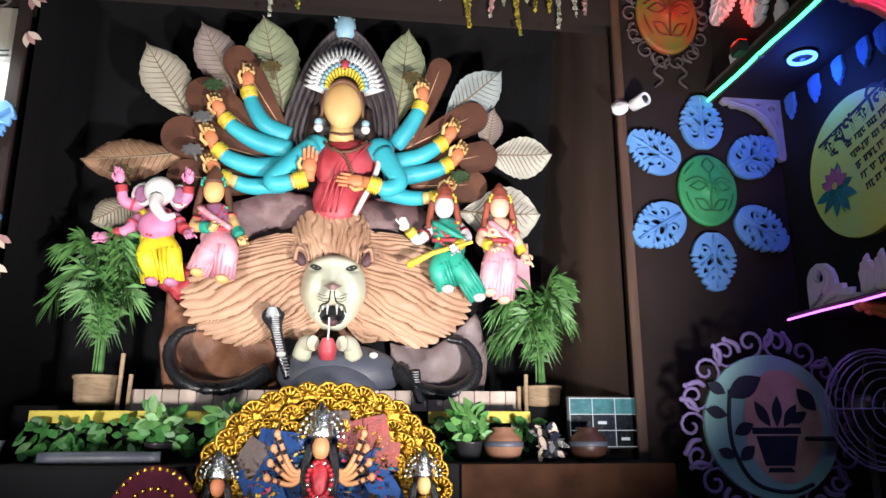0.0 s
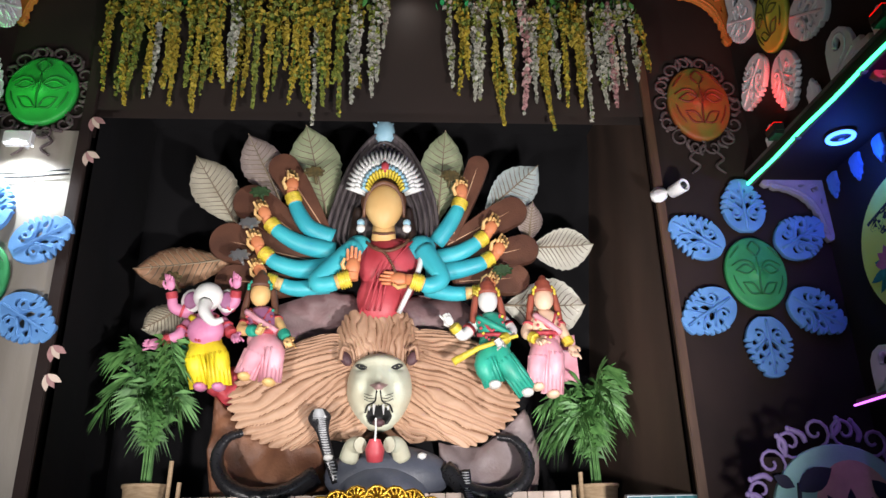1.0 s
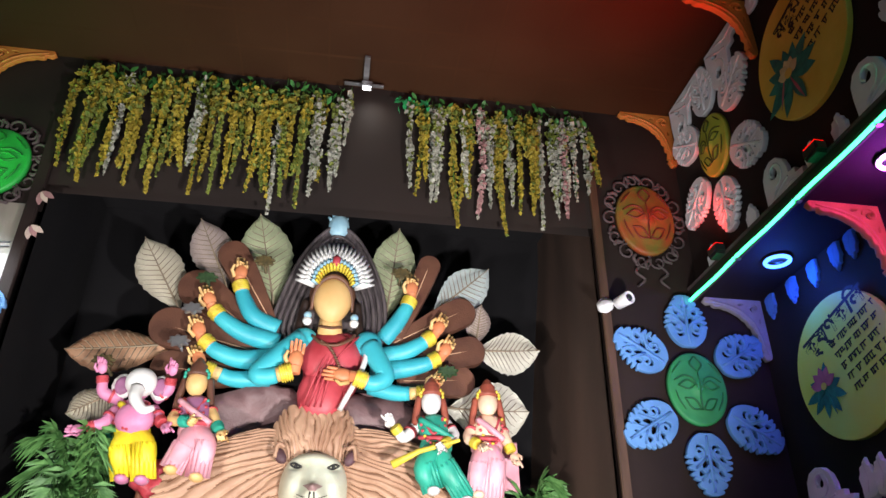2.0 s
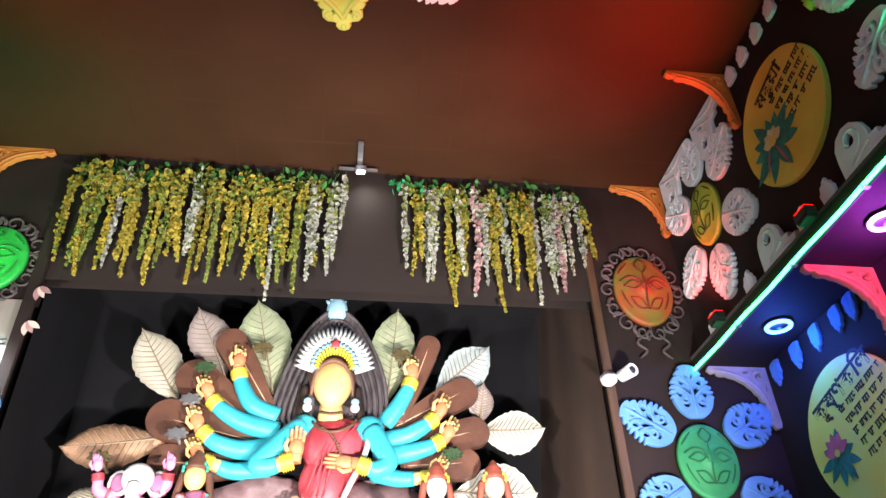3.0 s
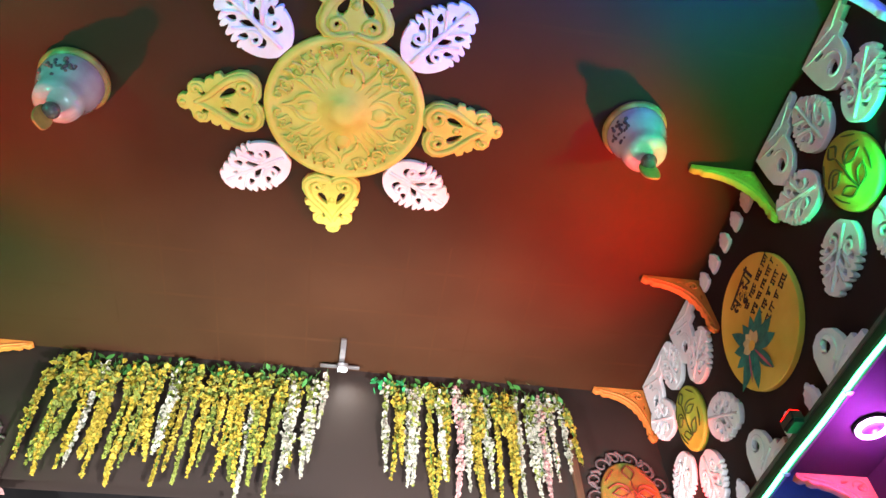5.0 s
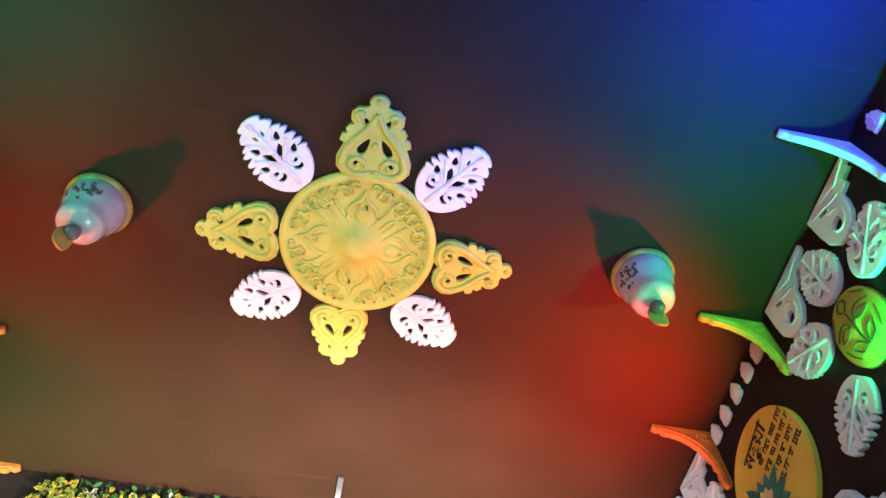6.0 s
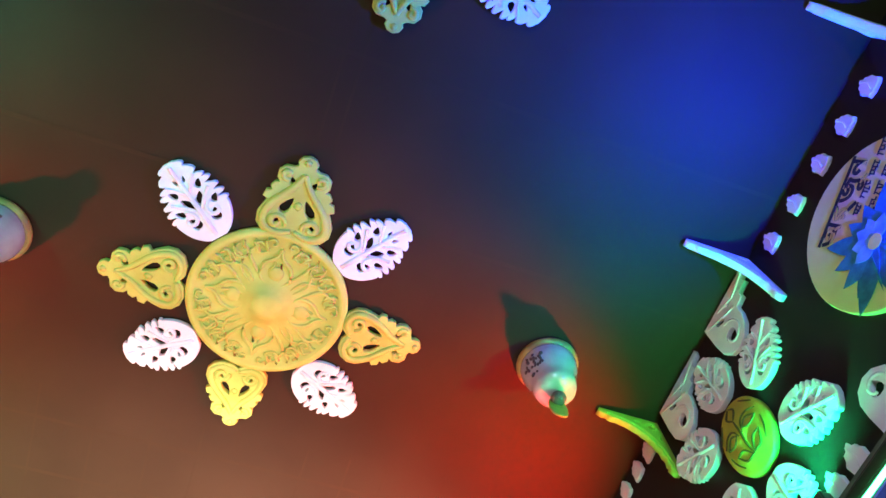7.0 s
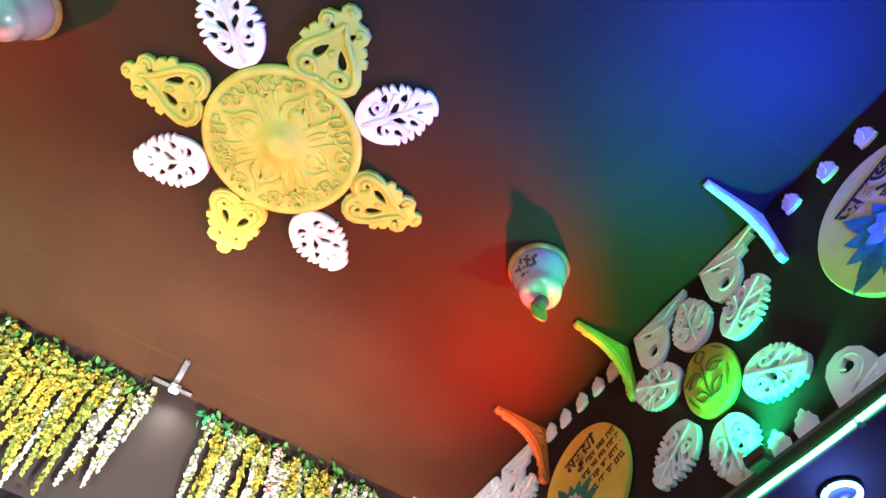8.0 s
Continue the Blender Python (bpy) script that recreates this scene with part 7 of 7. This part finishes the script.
# monitor of the security cameras
t = thing("monitor", "flat monitor showing a grid of dim camera pictures", "monitor", pose(1.60, 4.50, STAGE - 0.046))
part("bezel", boxes((-0.235, 0.225, 0.0, 0.03, 0.06, 0.375), bevel=0.005), PLASTIC_BLACK, t, "black bezel")
part("grid", boxes((-0.222, 0.214, -0.0006, -0.0002, 0.07, 0.367)), SCREEN_LINE, t, "pale grid lines")
part("foot", boxes((-0.10, 0.10, -0.08, 0.10, 0.0, 0.015), (-0.025, 0.025, 0.004, 0.028, 0.016, 0.06), bevel=0.003), PLASTIC_BLACK, t)
for i in range(3):
    for j in range(3):
        b = boxes((-0.218 + 0.145 * i, -0.218 + 0.145 * i + 0.139, -0.004, -0.001, 0.075 + 0.097 * j, 0.075 + 0.097 * j + 0.092))
        picture = part("picture", b, SCREEN_LIT if j == 2 else SCREEN, t, "dim picture")
        if j < 2 and (i + j) % 2 == 0:
            part("bright_patch", boxes((-0.19 + 0.145 * i, -0.135 + 0.145 * i, -0.007, -0.0045, 0.11 + 0.097 * j, 0.128 + 0.097 * j)), SCREEN_LINE, picture, "pale patch")

# ---- the small idol group before the planter ----
t = thing("gilt_backdrop", "arched gold foil backdrop with blue cloth panel", "backdrop", pose(-0.09, 3.93, 1.05))
part("panel", slab(bmesh.new(), [(0.55 * math.cos(math.pi * k / 24), 0.25 + 0.50 * math.sin(math.pi * k / 24)) for k in range(25)] + [(-0.55, 0.002), (0.55, 0.002)], 0.02, pose(0, 0.05, 0)), BLUE_CLOTH, t, "blue cloth panel")
r4 = random.Random(12)


def gilt_scallop(r, seed):
    """A curled gold foil lobe: a domed fan with raised ribs and a rolled lip."""
    rnd = random.Random(seed)
    b = bmesh.new()
    blob(b, (0, 0, 0), (r, 0.022, r), n=2)
    for k in range(9):
        a = radians(-20 + 27.5 * k)
        tube(b, [(0.15 * r * math.cos(a), -0.022, 0.15 * r * math.sin(a)), (0.6 * r * math.cos(a), -0.030 - rnd.uniform(0, 0.012), 0.6 * r * math.sin(a)), (1.02 * r * math.cos(a + 0.08), -0.018, 1.02 * r * math.sin(a + 0.08))], [0.004, 0.007, 0.005], 5)
    ring = [radians(-30 + 15 * k) for k in range(17)]
    tube(b, [(r * (1.0 + 0.06 * (k % 2)) * math.cos(a), -0.016, r * (1.0 + 0.06 * (k % 2)) * math.sin(a)) for k, a in enumerate(ring)], 0.009, 6)
    return b


for row, (rad, n, r) in enumerate(((0.575, 19, 0.062), (0.49, 17, 0.055), (0.41, 15, 0.045))):
    for k in range(n):
        a = math.pi * (k + 0.5) / n
        part("gilt_scallop", gilt_scallop(r * r4.uniform(0.9, 1.12), 50 * row + k), GOLD, t, at=pose(rad * 1.02 * math.cos(a), 0.012 - 0.022 * row, 0.235 + (rad - 0.05) * math.sin(a), r4.uniform(-14, 14), 90 - math.degrees(a), r4.uniform(-14, 14)))
DARK_FOIL = mat("brown foil", (0.05, 0.022, 0.012), 0.4, (0.02, 0.010, 0.006), 40, 160, 0.2)
CRIMSON = mat("crumpled red cloth", (0.20, 0.018, 0.013), 0.55, (0.09, 0.008, 0.006), 14, 90, 0.4)
for x, z, w, h, turn, material, label in ((-0.22, 0.50, 0.11, 0.07, 8, BLUE_CLOTH, "blue cloth panel"), (-0.30, 0.30, 0.09, 0.12, -25, BLUE_CLOTH, "blue cloth panel"), (0.27, 0.33, 0.07, 0.14, -32, BLUE_CLOTH, "blue cloth panel"),
                                          (0.19, 0.55, 0.13, 0.08, -12, CRIMSON, "crumpled red cloth"), (0.31, 0.45, 0.06, 0.07, 10, CRIMSON, "crumpled red cloth"), (-0.36, 0.44, 0.06, 0.09, 30, DARK_FOIL, "brown foil panel"), (0.02, 0.62, 0.10, 0.05, 0, DARK_FOIL, "brown foil panel")):
    b = wavy_sheet(-w, w, -h, h, 0, 16, 10, 0.03, int(1000 * abs(x)), 0.004)
    part("cloth_panel", b, material, t, label, pose(x, -0.055 - 0.01 * abs(x), z, 0, turn, 0))
b = bmesh.new()
for k in range(420):
    a, r = r4.uniform(0, math.pi), 0.40 * r4.random() ** 0.5
    c = Vector((r * 1.05 * math.cos(a), -0.09 - r4.uniform(0, 0.02), 0.24 + r * math.sin(a) * 0.98 - r4.uniform(0, 0.20)))
    m = Euler((r4.uniform(-1, 1), r4.uniform(-1, 1), r4.uniform(-1, 1))).to_matrix()
    q = r4.uniform(0.005, 0.022)
    f = b.faces.new([b.verts.new(c + m @ Vector(p)) for p in ((-q, 0, 0), (0, 0, -q * 0.5), (q, 0, 0), (0, 0, q * 0.5))])
    f.material_index = r4.choice((0, 0, 1, 2, 2, 3, 4))
tagged(part("tinsel", b, [GOLD, mat("silver foil", (0.55, 0.58, 0.6), 0.25, (0.3, 0.3, 0.3), 40, 160, 0.2, metal=1.0), DARK_FOIL, RED_PAINT, mat("teal foil", (0.03, 0.22, 0.30), 0.3, (0.02, 0.1, 0.2), 40, 160, 0.2, metal=0.6)], t, "scattered foil tinsel"), kind="stuff")


def doll(x, y, z, size, mats, label, arms=2):
    b = bmesh.new()
    c = Vector((x, y, z))
    s = size
    lathe(b, [(0.16 * s, 0), (0.15 * s, 0.2 * s), (0.10 * s, 0.38 * s), (0.12 * s, 0.52 * s), (0.05 * s, 0.6 * s)], 18, Matrix.Translation(c), 1)
    blob(b, c + Vector((0, -0.03 * s, 0.69 * s)), (0.078 * s, 0.080 * s, 0.108 * s), 0, n=3)
    blob(b, c + Vector((0, 0.02 * s, 0.71 * s)), (0.105 * s, 0.085 * s, 0.125 * s), 2, n=2)
    for k in (-1, 1):
        for j in range(3):
            tube(b, bend([c + Vector((k * (0.075 + 0.015 * j) * s, -0.01 * s, 0.72 * s)), c + Vector((k * (0.11 + 0.02 * j) * s, -0.05 * s, 0.52 * s)), c + Vector((k * (0.07 + 0.03 * j) * s, -0.11 * s, 0.28 * s))]), 0.024 * s, 6, 2)
    lathe(b, [(0.10 * s, 0), (0.125 * s, 0.03 * s), (0.10 * s, 0.07 * s), (0.11 * s, 0.11 * s), (0.075 * s, 0.16 * s), (0.08 * s, 0.20 * s), (0.04 * s, 0.27 * s), (0.012 * s, 0.33 * s)], 18, Matrix.Translation(c + Vector((0, 0, 0.77 * s))), 3)
    for row, (n, rr) in enumerate(((15, 0.15), (13, 0.20))):
        for k in range(n):
            a = math.pi * k / (n - 1)
            blob(b, c + Vector((rr * s * math.cos(a), 0.01 * s * row, 0.79 * s + rr * 1.15 * s * math.sin(a))), (0.020 * s, 0.012 * s, 0.026 * s), 3, n=1)
    for k in range(arms):
        side = 1 if k % 2 else -1
        u = (k // 2) / max(1, arms // 2)
        d = Vector((side * (0.46 - 0.10 * u) * s, -0.10 * s, (0.44 + 0.50 * u) * s))
        m = Vector((side * 0.24 * s, -0.07 * s, (0.38 + 0.16 * u) * s))
        way = bend([c + Vector((side * 0.10 * s, 0, 0.52 * s)), c + m, c + d], 4)
        tube(b, way, ramped(0.030 * s, 0.020 * s, len(way)), 8, 0)
        blob(b, way[-1], (0.030 * s, 0.024 * s, 0.040 * s), 0, n=2)
        for q in (-3, -2):
            tube(b, [way[q], way[q].lerp(way[q + 1], 0.4)], 0.032 * s, 7, 3)
        if arms > 2:
            out = Vector((side * (0.5 - u), 0, 0.6 + u)).normalized() * 0.16 * s
            tube(b, [way[-1] - out * 0.5, way[-1] + out * 1.3], [0.007 * s, 0.004 * s], 5, 3)
    for k in range(22):
        a = 2 * math.pi * k / 22
        blob(b, c + Vector((0.105 * s * math.cos(a), -0.12 * s + 0.02 * s * math.sin(a), 0.42 * s + 0.15 * s * math.sin(a))), (0.026 * s, 0.024 * s, 0.026 * s), 1 if k % 4 else 3, n=1)
    return statue("festival_idol", label, b, mats)


SILVER = mat("silver tinsel", (0.70, 0.72, 0.70), 0.25, (0.45, 0.48, 0.45), 40, 160, 0.3, metal=1.0)
RED_TINSEL = mat("red tinsel cloth", (0.45, 0.02, 0.03), 0.4, (0.25, 0.01, 0.02), 40, 160, 0.3)
doll(-0.11, 3.84, 1.158, 0.55, [mat("ochre doll clay", (0.50, 0.24, 0.10), 0.5, (0.38, 0.16, 0.07), 8, 70), RED_TINSEL, HORN, SILVER], "small festival idol in bright red tinsel with a silver crown", 8)
doll(-0.59, 3.80, 1.055, 0.44, [HAND, GOLD, HORN, SILVER], "small festival idol in gold cloth", 2)
doll(0.40, 3.80, 1.055, 0.44, [SKIN, GOLD, HORN, SILVER], "small festival idol in gold cloth with a silver crown", 2)
tagged(part("idol_table", boxes((-1.0, 0.8, 3.60, 3.995, 0, 1.05), (-0.25, 0.35, 3.72, 3.95, 1.052, 1.156), bevel=0.01), CLOTH_CURTAIN, None, "brown cloth-covered table before the stage"), category="table")
for x, z, r, material in ((-0.42, 1.60, 0.035, SILVER), (-0.38, 1.55, 0.03, RED_TINSEL), (0.05, 1.52, 0.03, GOLD), (0.3, 1.56, 0.04, RED_TINSEL)):
    b = bmesh.new()
    for k in range(9):
        a = 6.28 * k / 9
        blob(b, (r * 0.8 * math.cos(a), -0.01, r * 0.8 * math.sin(a)), (r * 0.4, r * 0.25, r * 0.4), n=1)
    blob(b, (0, -0.02, 0), (r * 0.6, r * 0.5, r * 0.6), n=2)
    ob = part("rosette", b, material, None, "shiny foil rosette pinned on the backdrop", pose(-0.09 + x * 0.9, 3.94, z))
    tagged(ob, category="rosette", group="foil rosettes")
# things on the left end of the stage
t = thing("serving_bowl", "white plastic bowl on the stage", "bowl", pose(-1.93, 4.36, STAGE - 0.048))
part("bowl", lathe(bmesh.new(), [(0.06, 0), (0.09, 0.03), (0.115, 0.12), (0.12, 0.122), (0.10, 0.115), (0.07, 0.02), (0.01, 0.015)], 26), PLASTIC_WHITE, t)
tagged(part("cloth_roll", tube(bmesh.new(), bend([(-1.55, 4.16, STAGE - 0.015), (-1.25, 4.14, STAGE - 0.012), (-0.95, 4.17, STAGE - 0.015)]), 0.032, 10), SLATE, None, "grey rolled cloth on the stage edge"), category="cloth")
t = thing("stage_cloth", "brown satin cloth hanging over the stage edge", "cloth")
part("drape", wavy_sheet(0.62, NICHE_R, 0.4, STAGE - 0.052, 3.985, 60, 8, 0.03, 17, 0.01), CLOTH_SATIN, t)

# maroon arch of the side idol
t = thing("side_arch", "dark maroon arch with gold beads on the idol table", "backdrop", pose(-0.854, 3.72, 1.055))
part("panel", slab(bmesh.new(), [(0.24 * math.cos(math.pi * k / 24), 0.04 + 0.371 * math.sin(math.pi * k / 24)) for k in range(25)] + [(-0.22, 0.0), (0.22, 0.0)], 0.03, bevel=0.006), mat("maroon velvet", (0.05, 0.008, 0.016), 0.85, (0.03, 0.006, 0.012), 12, 160, 0.3, spec=0.05), t, "maroon velvet panel")
for row, r in ((0, 0.96), (1, 0.72)):
    for k in range(22 - 6 * row):
        a = math.pi * (k + 0.5) / (22 - 6 * row)
        b = bmesh.new()
        blob(b, (0, 0, 0), (0.012, 0.008, 0.012), n=1)
        part("bead", b, GOLD, t, "small gold bead", at=pose(0.24 * r * math.cos(a), -0.034, 0.04 + 0.371 * r * math.sin(a)))
